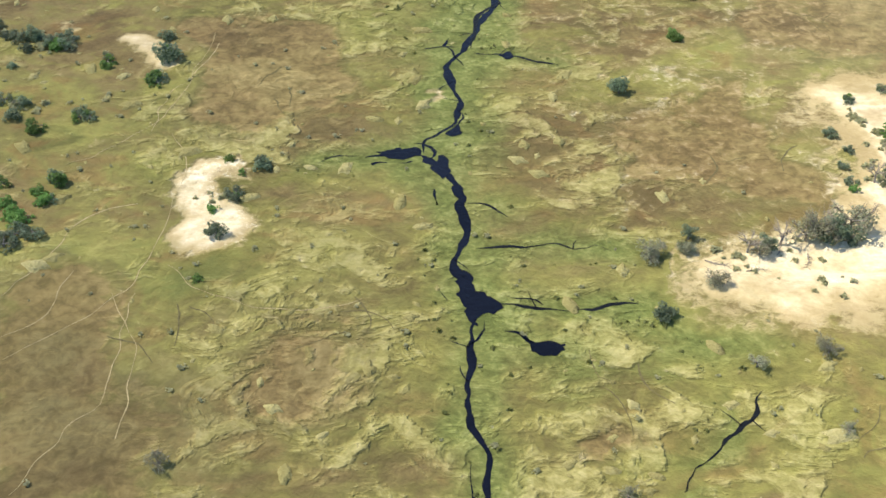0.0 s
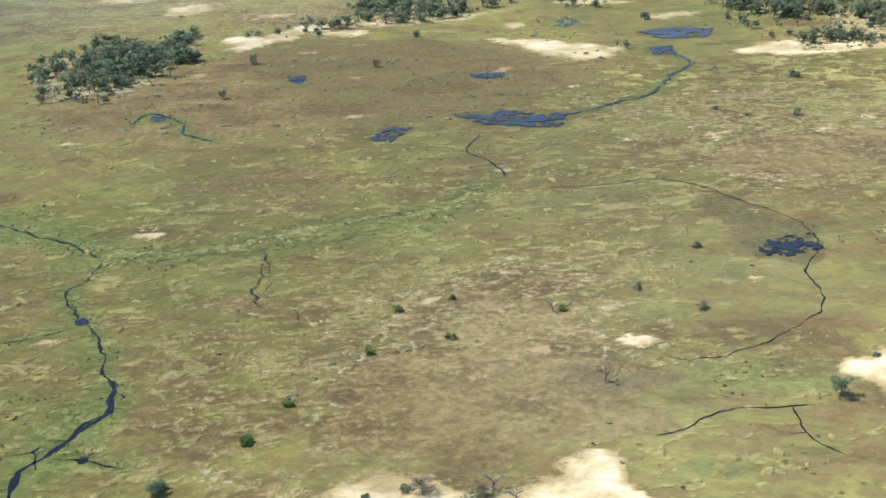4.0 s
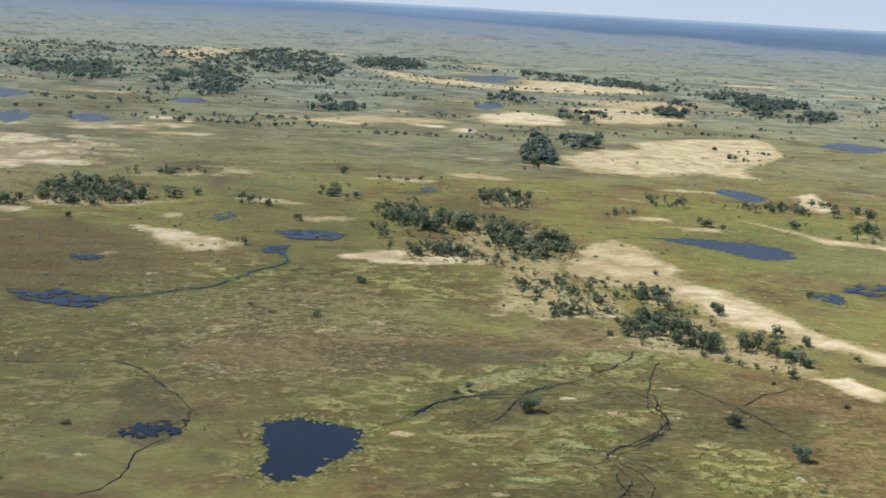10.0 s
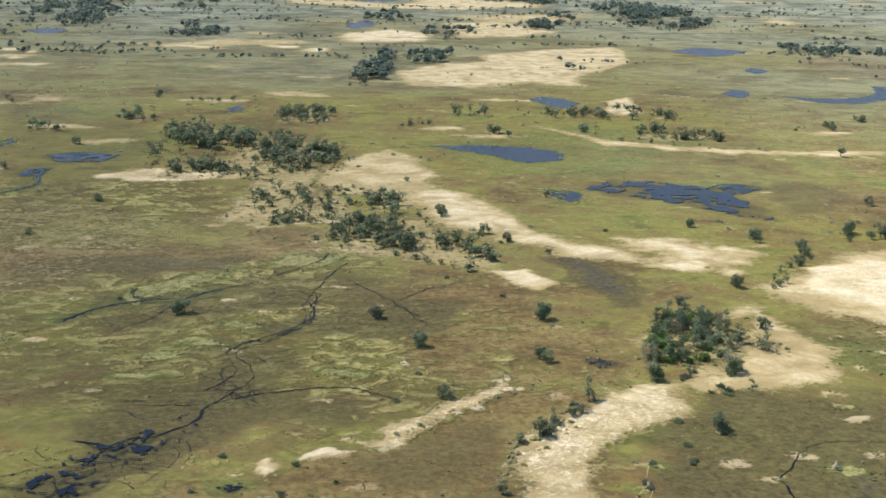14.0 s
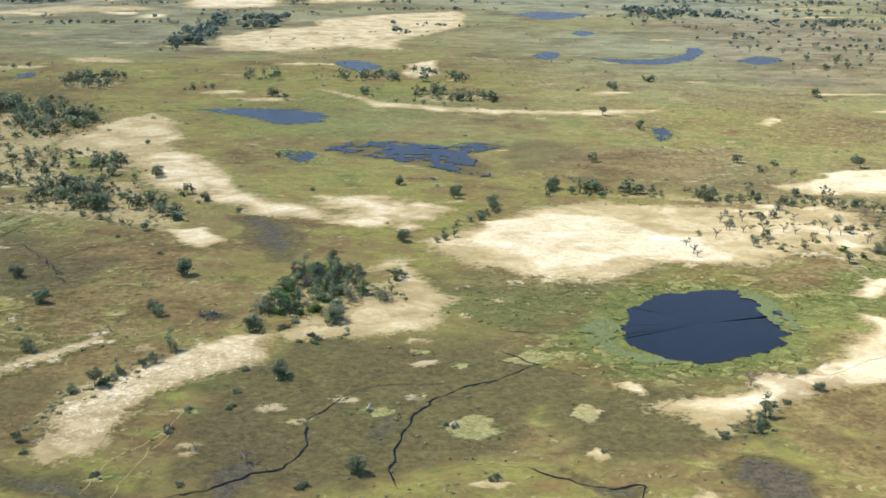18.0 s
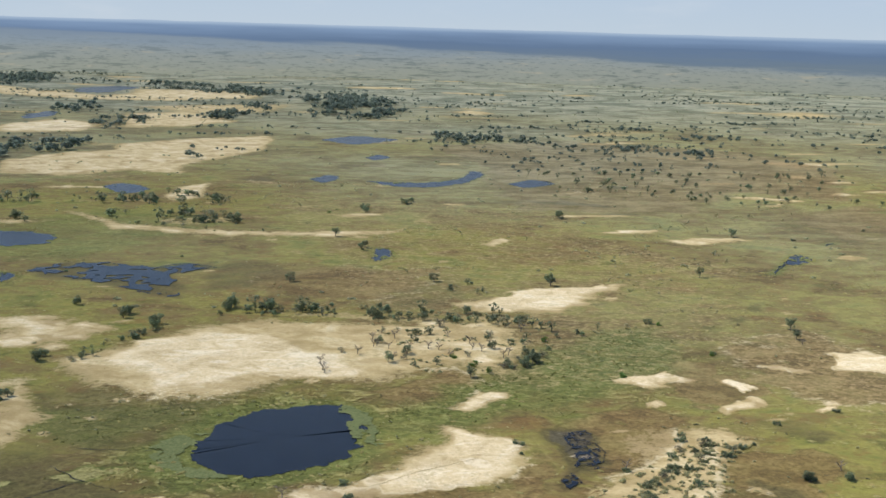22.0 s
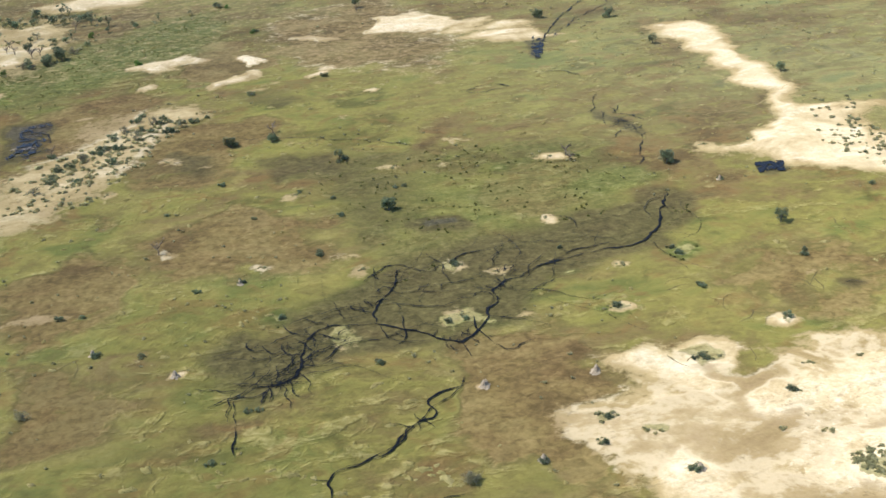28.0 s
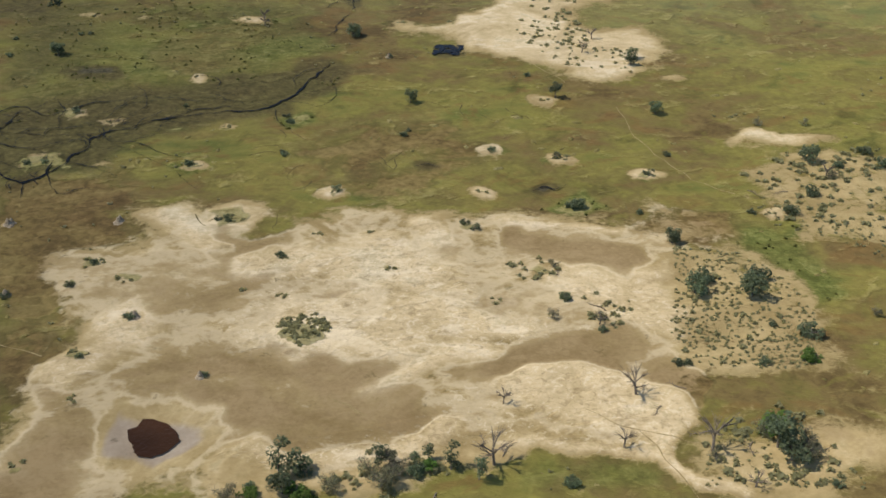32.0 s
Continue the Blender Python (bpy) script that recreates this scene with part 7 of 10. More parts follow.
braids(24, 0.4, 689.3, 85.7, 712.3, 97.3, 733.8, 107.8, 761.0, 101.9, 793.3, 106.3, 817.2, 115.0, 809.6, 100.4, 774.0, 93.4, 749.2, 71.0, 719.4, 69.1, 690.3, 62.1)
braids(10, 0.5, 904.5, 361.7, 971.4, 469.5, 922.4, 380.5, 880.6, 347.3, 854.1, 313.7, 860.4, 332.7)
shallow(.2, 164.0, 218.0, 171.7, 236.0, 182.4, 253.5, 193.9, 264.7, 206.6, 279.3, 209.7, 263.1, 195.9, 243.5, 184.7, 220.1)
lay("brown", 0, 2.5, 760.7, -48.1, 766.6, -35.5, 778.0, -37.6, 787.6, -51.2, 777.4, -58.2, 764.7, -58.2)
lay("sand", -.7, 2, 499.2, 191.2, 512.4, 195.8, 524.9, 189.3, 524.6, 177.0, 512.0, 161.6, 496.8, 165.9)

braids(20, .8, 681.4, 68.1, 703.5, 86.2, 722.3, 91.7, 729.7, 85.1, 706.0, 69.5, 695.6, 56.7)
braids(16, .8, 730.2, 91.9, 757.2, 119.2, 798.8, 127.6, 830.0, 127.9, 800.5, 99.7, 772.8, 88.0, 755.3, 70.7)
shallow(.3, 633.8, 297.6, 645.7, 301.9, 646.8, 286.6, 637.6, 258.2, 629.4, 261.1, 633.9, 279.5)
shallow(.55, 620.1, 250.1, 626.7, 256.6, 627.5, 246.2, 620.9, 241.2)
channel(.5, -127.4, 353.8, -125.8, 334.6, -124.8, 311.2, -119.9, 304.3, -115.1, 306.1)
channel(.35, -110.4, 303.0, -108.2, 292.0, -110.3, 289.9)
channel(.5, -108.3, 378.0, -85.8, 389.0, -70.1, 401.2, -53.9, 419.2)
# bare strips of the outer plain
far_rnd = random.Random(12)
for _ in range(170):
    x, y = far_rnd.uniform(-250, 950), far_rnd.uniform(60, 760)
    q = far_rnd.uniform(1.2, 2.8) * (1 + y / 700)
    patch("sand", far_rnd.uniform(0.3, 0.65), 1.0, *[v for k in range(7) for c in [q * far_rnd.uniform(0.6, 1.2)] for v in (x + 1.5 * c * math.cos(k * 0.9), y + 0.8 * c * math.sin(k * 0.9))])
for _ in range(430):
    y = 760 * math.exp(far_rnd.uniform(0, 1.6))
    x = far_rnd.uniform(-0.42 * y - 200, 0.62 * y + 800)
    a, b, t = y * far_rnd.uniform(0.010, 0.05), y * far_rnd.uniform(0.004, 0.016), far_rnd.uniform(-0.4, 0.4)
    ring = [(math.cos(k) * a * far_rnd.uniform(0.6, 1.2), math.sin(k) * b * far_rnd.uniform(0.6, 1.2)) for k in np.arange(0, 6.2, 0.9)]
    patch(far_rnd.choice(("sand", "sand", "brown", "wet", "lush")), far_rnd.uniform(0.3, 0.75), b * 0.3, *[v for p, q in ring for v in (x + p * math.cos(t) - q * math.sin(t), y + p * math.sin(t) + q * math.cos(t))])

# the sward north-west of the stream lies smoother
COVER["tuss"] *= 1 - 0.45 * np.clip((40 - GX) / 60, 0, 1) * np.clip((GY - 170) / 60, 0, 1)

# ---------------------------------------------------------------- the ground, one sheet to the horizon
near = np.clip(1 - GREEN_NEAR / 9, 0, 1)
COVER["lush"] = np.maximum(COVER["lush"], 0.75 * near)
COVER["sand"] *= 1 - np.clip(1 - GREEN_NEAR / 2.5, 0, 1)
lumps = value_noise(GX, GY, 6, 11) * 0.35 + value_noise(GX, GY, 40, 12) * 0.5
GZ = lumps * np.clip((WATER_NEAR - 2) / 12, 0, 1) + 0.7 * np.clip(COVER["sand"], 0, 1) * np.clip(WATER_NEAR / 8, 0, 1)
GZ *= np.clip((4600 - np.hypot(GX, GY)) / 2000, 0, 1)


def ground_z(x, y):
    i = min(max(int(np.searchsorted(XS, x)) - 1, 0), len(XS) - 2)
    j = min(max(int(np.searchsorted(YS, y)) - 1, 0), len(YS) - 2)
    u, v = (x - XS[i]) / (XS[i + 1] - XS[i]), (y - YS[j]) / (YS[j + 1] - YS[j])
    return float((GZ[j, i] * (1 - u) + GZ[j, i + 1] * u) * (1 - v) + (GZ[j + 1, i] * (1 - u) + GZ[j + 1, i + 1] * u) * v)


def grid_mesh(name):
    rows, cols = GX.shape
    me = bpy.data.meshes.new(name)
    idx = np.arange(rows * cols).reshape(rows, cols)
    quads = np.stack([idx[:-1, :-1], idx[:-1, 1:], idx[1:, 1:], idx[1:, :-1]], -1).reshape(-1, 4)
    me.vertices.add(rows * cols)
    me.vertices.foreach_set("co", np.stack([GX, GY, GZ], -1).astype(np.float32).ravel())
    me.loops.add(quads.size)
    me.loops.foreach_set("vertex_index", quads.astype(np.int32).ravel())
    me.polygons.add(len(quads))
    me.polygons.foreach_set("loop_start", np.arange(0, quads.size, 4, dtype=np.int32))
    me.polygons.foreach_set("use_smooth", np.ones(len(quads), bool))
    me.update(calc_edges=True)
    layer = me.attributes.new("cover", "FLOAT_COLOR", "POINT")
    layer.data.foreach_set("color", np.stack([COVER[k] for k in ("sand", "brown", "lush", "wet")], -1).astype(np.float32).ravel())
    layer = me.attributes.new("tussock", "FLOAT", "POINT")
    layer.data.foreach_set("value", COVER["tuss"].astype(np.float32).ravel())
    layer = me.attributes.new("far_haze", "FLOAT", "POINT")
    # painted haze grows with distance from the middle of the plain
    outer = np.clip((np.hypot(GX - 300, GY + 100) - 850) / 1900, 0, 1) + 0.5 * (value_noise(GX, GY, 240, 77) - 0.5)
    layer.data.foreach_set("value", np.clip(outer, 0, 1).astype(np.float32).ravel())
    return me


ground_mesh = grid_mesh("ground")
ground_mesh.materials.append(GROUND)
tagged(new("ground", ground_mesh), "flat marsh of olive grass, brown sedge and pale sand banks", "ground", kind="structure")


def draped(name, label, width, line, material, lift):
    """A narrow strip that lies on the ground."""
    mid = curve_through(line, 1.2)
    wander = np.stack([value_noise(mid[:, 0], mid[:, 1], 4, 5) - 0.5, value_noise(mid[:, 0], mid[:, 1], 4, 6) - 0.5], 1) * 1.4
    mid = mid + wander
    ahead = np.gradient(mid, axis=0)
    side = np.stack([-ahead[:, 1], ahead[:, 0]], 1) / (np.hypot(*ahead.T)[:, None] + 1e-9)
    n = len(mid)
    half = width / 2 * (0.45 + 1.1 * value_noise(np.arange(n), np.zeros(n), 3, 7))[:, None]
    rows = np.vstack([mid + side * half, mid - side * half])
    me = bpy.data.meshes.new(name)
    me.from_pydata([(x, y, ground_z(x, y) + lift) for x, y in rows], [], [(i, i + n, i + n + 1, i + 1) for i in range(n - 1)])
    me.materials.append(material)
    return tagged(new(name, me), label, name, kind="structure")


def trail(width, *flat):
    draped("path", "thin pale game path worn through the grass", width * (0.34 if flat[0] > 0 else 0.24), pairs(flat), PATH_SAND, 0.05)


def cracks(size, *flat):
    """Dark forked hollows in the sward."""
    for x, y in pairs(flat):
        rnd = random.Random(int(x * 7 + y))
        for _ in range(3):
            a = rnd.uniform(0.6, 2.4)
            p = np.array((x + rnd.uniform(-size, size), y + rnd.uniform(-size, size) * 0.8))
            line = [p]
            for _ in range(4):
                a += rnd.uniform(-0.7, 0.7)
                line.append(line[-1] + np.array((math.cos(a), math.sin(a))) * size * rnd.uniform(0.15, 0.35))
            draped("gully", "dark narrow muddy gully in the grass", rnd.uniform(0.12, 0.30), np.array(line), PEAT, 0.05)


def lilies(*flat):
    """A drift of floating leaves, one mesh."""
    poly = pairs(flat)
    (x0, y0), (x1, y1) = poly.min(0), poly.max(0)
    rnd = np.random.RandomState(len(flat))
    n = int((x1 - x0) * (y1 - y0) * 4.5)
    px, py = rnd.uniform(x0, x1, n), rnd.uniform(y0, y1, n)
    ok = outline_distance(px, py, poly) + (value_noise(px, py, 5, 9) - 0.5) * 7 + (value_noise(px, py, 1.6, 19) - 0.5) * 3 < -1.5
    verts, faces = [], []
    for x, y in zip(px[ok], py[ok]):
        r, i, lift = rnd.uniform(0.3, 0.75), len(verts), rnd.uniform(0.0, 0.12)
        verts += [(x + r * math.cos(k * 1.0472), y + r * math.sin(k * 1.0472), 0.30 + lift + 0.02 * (k % 2)) for k in range(6)]
        faces.append(tuple(range(i, i + 6)))
    me = bpy.data.meshes.new("lily_pads")
    me.from_pydata(verts, [], faces)
    me.materials.append(LILY)
    tagged(new("lily_pads", me), "pale green floating leaves at the edge of the lake", "water plants", kind="stuff")


trail(.7, -243.8, 134.4, -237.2, 144.9, -233.1, 155.4, -224.4, 159.4)
trail(.6, -224.4, 184.1, -222.6, 198.0, -217.6, 207.0, -214.4, 219.1)
trail(.5, -216.0, 141.7, -210.4, 135.1, -200.4, 129.8, -189.9, 128.7, -182.2, 131.0)
trail(.6, -241.5, 123.8, -235.2, 129.1, -232.6, 140.8)
trail(.5, -224.8, 134.4, -219.0, 120.2, -218.9, 110.0, -219.6, 100.5)
trail(.4, -121.2, 206.8, -106.8, 203.4, -96.7, 198.4)
trail(.7, 729.7, -1.4, 740.3, -8.8, 751.1, -16.4)
trail(.5, 804.2, -41.3, 811.5, -48.4)
trail(.6, 906.5, 85.3, 905.0, 57.7, 910.8, 35.4, 917.6, 26.0)
trail(.6, 890.8, 124.1, 897.0, 104.7)
trail(.7, 306.2, 225.2, 310.3, 247.1, 322.6, 266.3, 340.7, 279.2, 330.4, 249.6)
trail(.6, 858.7, -61.5, 862.0, -72.9, 863.5, -81.2)
trail(.6, 852.1, -54.9, 859.5, -62.5, 870.5, -68.1)
trail(.5, 804.9, -42.1, 810.0, -47.6)
trail(.5, 920.0, 214.1, 893.2, 196.3, 872.5, 195.8)
trail(.5, 313.7, 234.6, 325.2, 255.5, 338.6, 273.7)
trail(.8, 553.2, 249.5, 572.0, 260.8, 596.1, 272.3)
cracks(10, -133.8, 104.1, -198.8, 197.2, -108.0, 167.1, -184.1, 116.2, -210.3, 115.9, -114.0, 89.5)
cracks(10, -78.8, 223.2, -18.9, 248.9, -125.5, 325.7, -204.7, 305.0, -142.9, 274.0)
cracks(10, -19.6, 246.8, -5.1, 250.7, -75.4, 296.9)
cracks(8, 857.6, 91.1, 827.0, 60.5, 801.4, 54.3, 646.9, 85.2, 747.9, 141.5, 725.3, 166.8, 793.1, 27.4)
cracks(8, 485.3, 189.7, 360.8, 206.2, 411.7, 208.5, 344.7, 186.9)
cracks(9, 390.0, 357.6, 297.7, 318.8, 202.3, 439.3, 269.7, 317.8)
cracks(14, 78, 480, 140.1, 418.5, 217, 507, 22, 513, -11, 484)
cracks(7, 828.8, 60.7, 805.0, 75.8, 873.3, 82.9, 760.1, 91.4)
lilies(479.0, 302.0, 489.0, 313.0, 500.7, 313.3, 492.5, 297.1, 492.3, 280.1, 510.8, 265.3, 495.4, 265.8, 486.5, 274.0, 480.3, 283.0)
lilies(554.9, 346.1, 560.9, 335.3, 560.0, 310.7, 556.6, 292.6, 551.6, 295.6, 554.7, 320.5)
lilies(552.5, 336.3, 564.4, 333.0, 563.4, 291.4, 556.9, 290.9, 559.9, 311.1, 556.7, 325.1)
trail(.5, -239.1, 171.8, -229.6, 181.2, -221.8, 191.4, -217.0, 214.2, -215.5, 224.3)
trail(.5, -240.3, 118.4, -227.6, 128.8, -220.0, 141.8, -216.2, 171.0, -219.7, 182.9)
trail(.5, -232.5, 90.0, -226.8, 103.1, -222.8, 110.1, -220.9, 134.3)
trail(.8, 322.4, 182.8, 327.5, 202.4, 337.7, 216.1, 346.1, 239.9)
trail(.7, 330.2, 178.8, 335.2, 201.6, 342.0, 219.5)


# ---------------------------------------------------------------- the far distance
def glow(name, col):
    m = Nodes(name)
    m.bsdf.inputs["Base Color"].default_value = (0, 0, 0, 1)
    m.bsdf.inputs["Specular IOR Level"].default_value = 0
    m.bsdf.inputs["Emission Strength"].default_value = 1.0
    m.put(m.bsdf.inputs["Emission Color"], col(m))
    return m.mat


def height(m):
    g = m.tree.nodes.new("ShaderNodeNewGeometry")
    return m.add("ShaderNodeSeparateXYZ", Vector=g.outputs["Position"]).outputs[2]


# land of the backdrop ring; distance haze is painted into its glow
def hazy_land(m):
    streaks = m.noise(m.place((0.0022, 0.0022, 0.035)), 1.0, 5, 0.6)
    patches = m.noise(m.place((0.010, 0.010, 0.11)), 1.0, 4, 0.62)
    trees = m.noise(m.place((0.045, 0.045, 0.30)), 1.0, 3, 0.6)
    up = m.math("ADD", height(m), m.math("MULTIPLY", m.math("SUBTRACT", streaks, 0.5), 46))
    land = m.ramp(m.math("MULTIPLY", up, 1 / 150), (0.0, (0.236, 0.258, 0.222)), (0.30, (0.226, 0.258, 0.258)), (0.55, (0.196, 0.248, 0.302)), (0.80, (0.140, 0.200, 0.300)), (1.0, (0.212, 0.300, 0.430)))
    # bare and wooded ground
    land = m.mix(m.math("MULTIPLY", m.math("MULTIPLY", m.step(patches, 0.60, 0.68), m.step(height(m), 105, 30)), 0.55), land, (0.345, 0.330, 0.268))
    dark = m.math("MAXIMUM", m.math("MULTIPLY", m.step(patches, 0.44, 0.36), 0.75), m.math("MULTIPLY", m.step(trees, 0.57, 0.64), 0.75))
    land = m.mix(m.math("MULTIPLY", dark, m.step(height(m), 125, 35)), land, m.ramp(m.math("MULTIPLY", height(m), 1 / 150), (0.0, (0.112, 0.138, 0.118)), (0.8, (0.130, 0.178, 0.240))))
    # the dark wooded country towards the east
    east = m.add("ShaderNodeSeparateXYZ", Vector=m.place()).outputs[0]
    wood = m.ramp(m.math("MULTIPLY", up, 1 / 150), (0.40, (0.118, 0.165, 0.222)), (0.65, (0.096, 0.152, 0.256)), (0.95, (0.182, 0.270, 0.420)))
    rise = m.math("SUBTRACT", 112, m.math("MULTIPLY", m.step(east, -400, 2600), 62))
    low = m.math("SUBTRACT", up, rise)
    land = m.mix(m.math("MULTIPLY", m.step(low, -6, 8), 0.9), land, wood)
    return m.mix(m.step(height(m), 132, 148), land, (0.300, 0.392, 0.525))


def pale_sky(m):
    clouds = m.noise(m.place((0.0016, 0.0016, 0.006)), 1.0, 5, 0.6)
    puffs = m.noise(m.place((0.005, 0.005, 0.014)), 1.0, 5, 0.55)
    high = m.math("MULTIPLY", m.math("SUBTRACT", height(m), 150), 1 / 400)
    air = m.ramp(high, (0.0, (0.415, 0.500, 0.600)), (0.25, (0.390, 0.485, 0.605)), (1.0, (0.325, 0.430, 0.595)))
    air = m.mix(m.math("MULTIPLY", m.step(clouds, 0.5, 0.75), 0.25), air, (0.56, 0.60, 0.665))
    return m.mix(m.math("MULTIPLY", m.math("MULTIPLY", m.step(puffs, 0.62, 0.74), m.step(height(m), 290, 400)), 0.7), air, (0.70, 0.71, 0.74))


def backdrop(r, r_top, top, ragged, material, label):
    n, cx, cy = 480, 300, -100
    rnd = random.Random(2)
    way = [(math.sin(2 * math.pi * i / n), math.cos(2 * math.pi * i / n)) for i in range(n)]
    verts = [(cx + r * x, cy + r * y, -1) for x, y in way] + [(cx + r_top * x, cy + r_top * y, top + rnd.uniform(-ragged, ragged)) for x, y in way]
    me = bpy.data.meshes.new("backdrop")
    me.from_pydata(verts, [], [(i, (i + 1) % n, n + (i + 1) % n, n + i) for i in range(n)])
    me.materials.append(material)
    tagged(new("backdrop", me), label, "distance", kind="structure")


backdrop(3600, 4250, 147, 1.0, glow("hazy_distance", hazy_land), "glowing backdrop of a woodland plain, blue haze painted in towards the horizon")
backdrop(4350, 4350, 640, 0, glow("horizon_sky", pale_sky), "pale blue sky low over the horizon")



# ---------------------------------------------------------------- trees and bushes
def leaf_cloud(rnd, lobes, count, leaf, flat=0.35):
    """Vertices and faces of many small leaf clumps over the lobes of a crown."""
    verts, faces = [], []
    weights = [l[3] ** 2 for l in lobes]
    for _ in range(count):
        cx, cy, cz, r = rnd.choices(lobes, weights)[0]
        d = Vector((rnd.gauss(0, 1), rnd.gauss(0, 1), rnd.gauss(0.25, 1))).normalized()
        p = Vector((cx, cy, cz)) + Vector((d.x, d.y, d.z * 0.8)) * r * rnd.uniform(0.72, 1.06)
        nrm = (d * 0.55 + Vector((rnd.uniform(-0.7, 0.7), rnd.uniform(-0.7, 0.7), rnd.uniform(0.4, 1.5)))).normalized()
        a = nrm.orthogonal().normalized()
        a.rotate(Matrix.Rotation(rnd.uniform(0, 6.28), 3, nrm))
        b = nrm.cross(a)
        s = leaf * rnd.uniform(0.55, 1.3)
        i = len(verts)
        verts += [p + a * s, p + b * s * 0.8 + nrm * s * flat, p - a * s * rnd.uniform(0.7, 1.1), p - b * s * 0.8 - nrm * s * flat * 0.3]
        faces.append((i, i + 1, i + 2, i + 3))
    return verts, faces


def tube(verts, faces, a, b, ra, rb, sides=6):
    a, b = Vector(a), Vector(b)
    d = (b - a).normalized()
    u = d.orthogonal().normalized()
    v = d.cross(u)
    i = len(verts)
    for p, r in ((a, ra), (b, rb)):
        verts += [p + (u * math.cos(k * 6.2832 / sides) + v * math.sin(k * 6.2832 / sides)) * r for k in range(sides)]
    faces += [(i + k, i + (k + 1) % sides, i + sides + (k + 1) % sides, i + sides + k) for k in range(sides)]
    faces.append(tuple(i + sides + k for k in range(sides)))


def part(name, verts, faces, material, parent, label=""):
    me = bpy.data.meshes.new(name)
    me.from_pydata([tuple(v) for v in verts], [], faces)
    me.materials.append(material)
    ob = new(name, me)
    ob.parent = parent
    if label:
        ob["label"] = label
    return ob


def make_tree(name, label, seed, material, count, leaf, tall, spread, lobes_n, low=0.45, bark=None, limbs=5):
    """A tree of crown width 1, standing at the origin."""
    rnd = random.Random(seed)
    root = tagged(new(name), label, "tree" if name == "tree" else "bush")
    lobes = []
    for k in range(lobes_n):
        a, d = rnd.uniform(0, 6.28), math.sqrt(rnd.random()) * spread * 0.34
        r = rnd.uniform(0.14, 0.25) * (1.15 - d)
        lobes.append((math.cos(a) * d, math.sin(a) * d, tall * rnd.uniform(low, 0.88) - d * 0.2, r))
    verts, faces = [], []
    fork = tall * 0.32
    lean = Vector((rnd.uniform(-0.05, 0.05), rnd.uniform(-0.05, 0.05), fork))
    tube(verts, faces, (0, 0, -0.12), lean, 0.045, 0.03)
    for l in lobes[:limbs]:
        tip = Vector((l[0] * 1.15, l[1] * 1.15, l[2] + 0.05))
        tube(verts, faces, lean, tip, 0.022, 0.006, 4)
        if limbs > 6:
            for _ in range(5):
                twig = Vector((rnd.uniform(-1, 1), rnd.uniform(-1, 1), rnd.uniform(0.1, 1))) * 0.17
                tube(verts, faces, lean.lerp(tip, rnd.uniform(0.5, 1)), tip + twig, 0.007, 0.003, 3)
    part("trunk", verts, faces, bark or BARK, root, "rough grey-brown trunk and limbs")
    part("crown", *leaf_cloud(rnd, lobes, count, leaf), material, root)
    return root


def make_dead_tree(seed):
    rnd = random.Random(seed)
    root = tagged(new("dead_tree"), "bleached leafless dead tree with bare forked limbs", "dead tree")
    verts, faces = [], []
    top = Vector((rnd.uniform(-0.08, 0.08), rnd.uniform(-0.08, 0.08), 0.5))
    tube(verts, faces, (0, 0, -0.1), top, 0.05, 0.03)
    part("trunk", verts, faces, DEAD, root)
    for k in range(7):
        verts, faces = [], []
        a = k * 0.9 + rnd.uniform(-0.4, 0.4)
        start = top * rnd.uniform(0.5, 1.0)
        end = start + Vector((math.cos(a), math.sin(a), rnd.uniform(0.5, 1.3))) * rnd.uniform(0.2, 0.34)
        tube(verts, faces, start, end, 0.024, 0.013, 5)
        for _ in range(9):
            tip = end + Vector((math.cos(a) + rnd.uniform(-0.9, 0.9), math.sin(a) + rnd.uniform(-0.9, 0.9), rnd.uniform(0.0, 1.2))) * rnd.uniform(0.1, 0.2)
            tube(verts, faces, start.lerp(end, rnd.uniform(0.4, 1)), tip, 0.011, 0.005, 3)
        part("limb", verts, faces, DEAD, root)
    return root


def make_branch(seed):
    """A dead bough lying on the ground."""
    rnd = random.Random(seed + 300)
    root = tagged(new("fallen_branch"), "bleached dead branch lying on the sand", "branch")
    verts, faces = [], []
    p, a = Vector((-0.5, 0, 0.04)), rnd.uniform(-0.2, 0.2)
    for k in range(5):
        q = p + Vector((math.cos(a), math.sin(a), 0.25 * rnd.uniform(-0.2, 0.4))) * 0.2
        tube(verts, faces, p, q, 0.030 - k * 0.004, 0.026 - k * 0.004, 5)
        for _ in range(3):
            tip = q + Vector((math.cos(a + rnd.choice((-0.8, 0.8))), math.sin(a + rnd.choice((-0.8, 0.8))), rnd.uniform(0.0, 0.5))) * rnd.uniform(0.12, 0.3)
            tube(verts, faces, q, tip, 0.013, 0.005, 3)
        p, a = q, a + rnd.uniform(-0.4, 0.4)
    part("bough", verts, faces, DEAD, root)
    return root


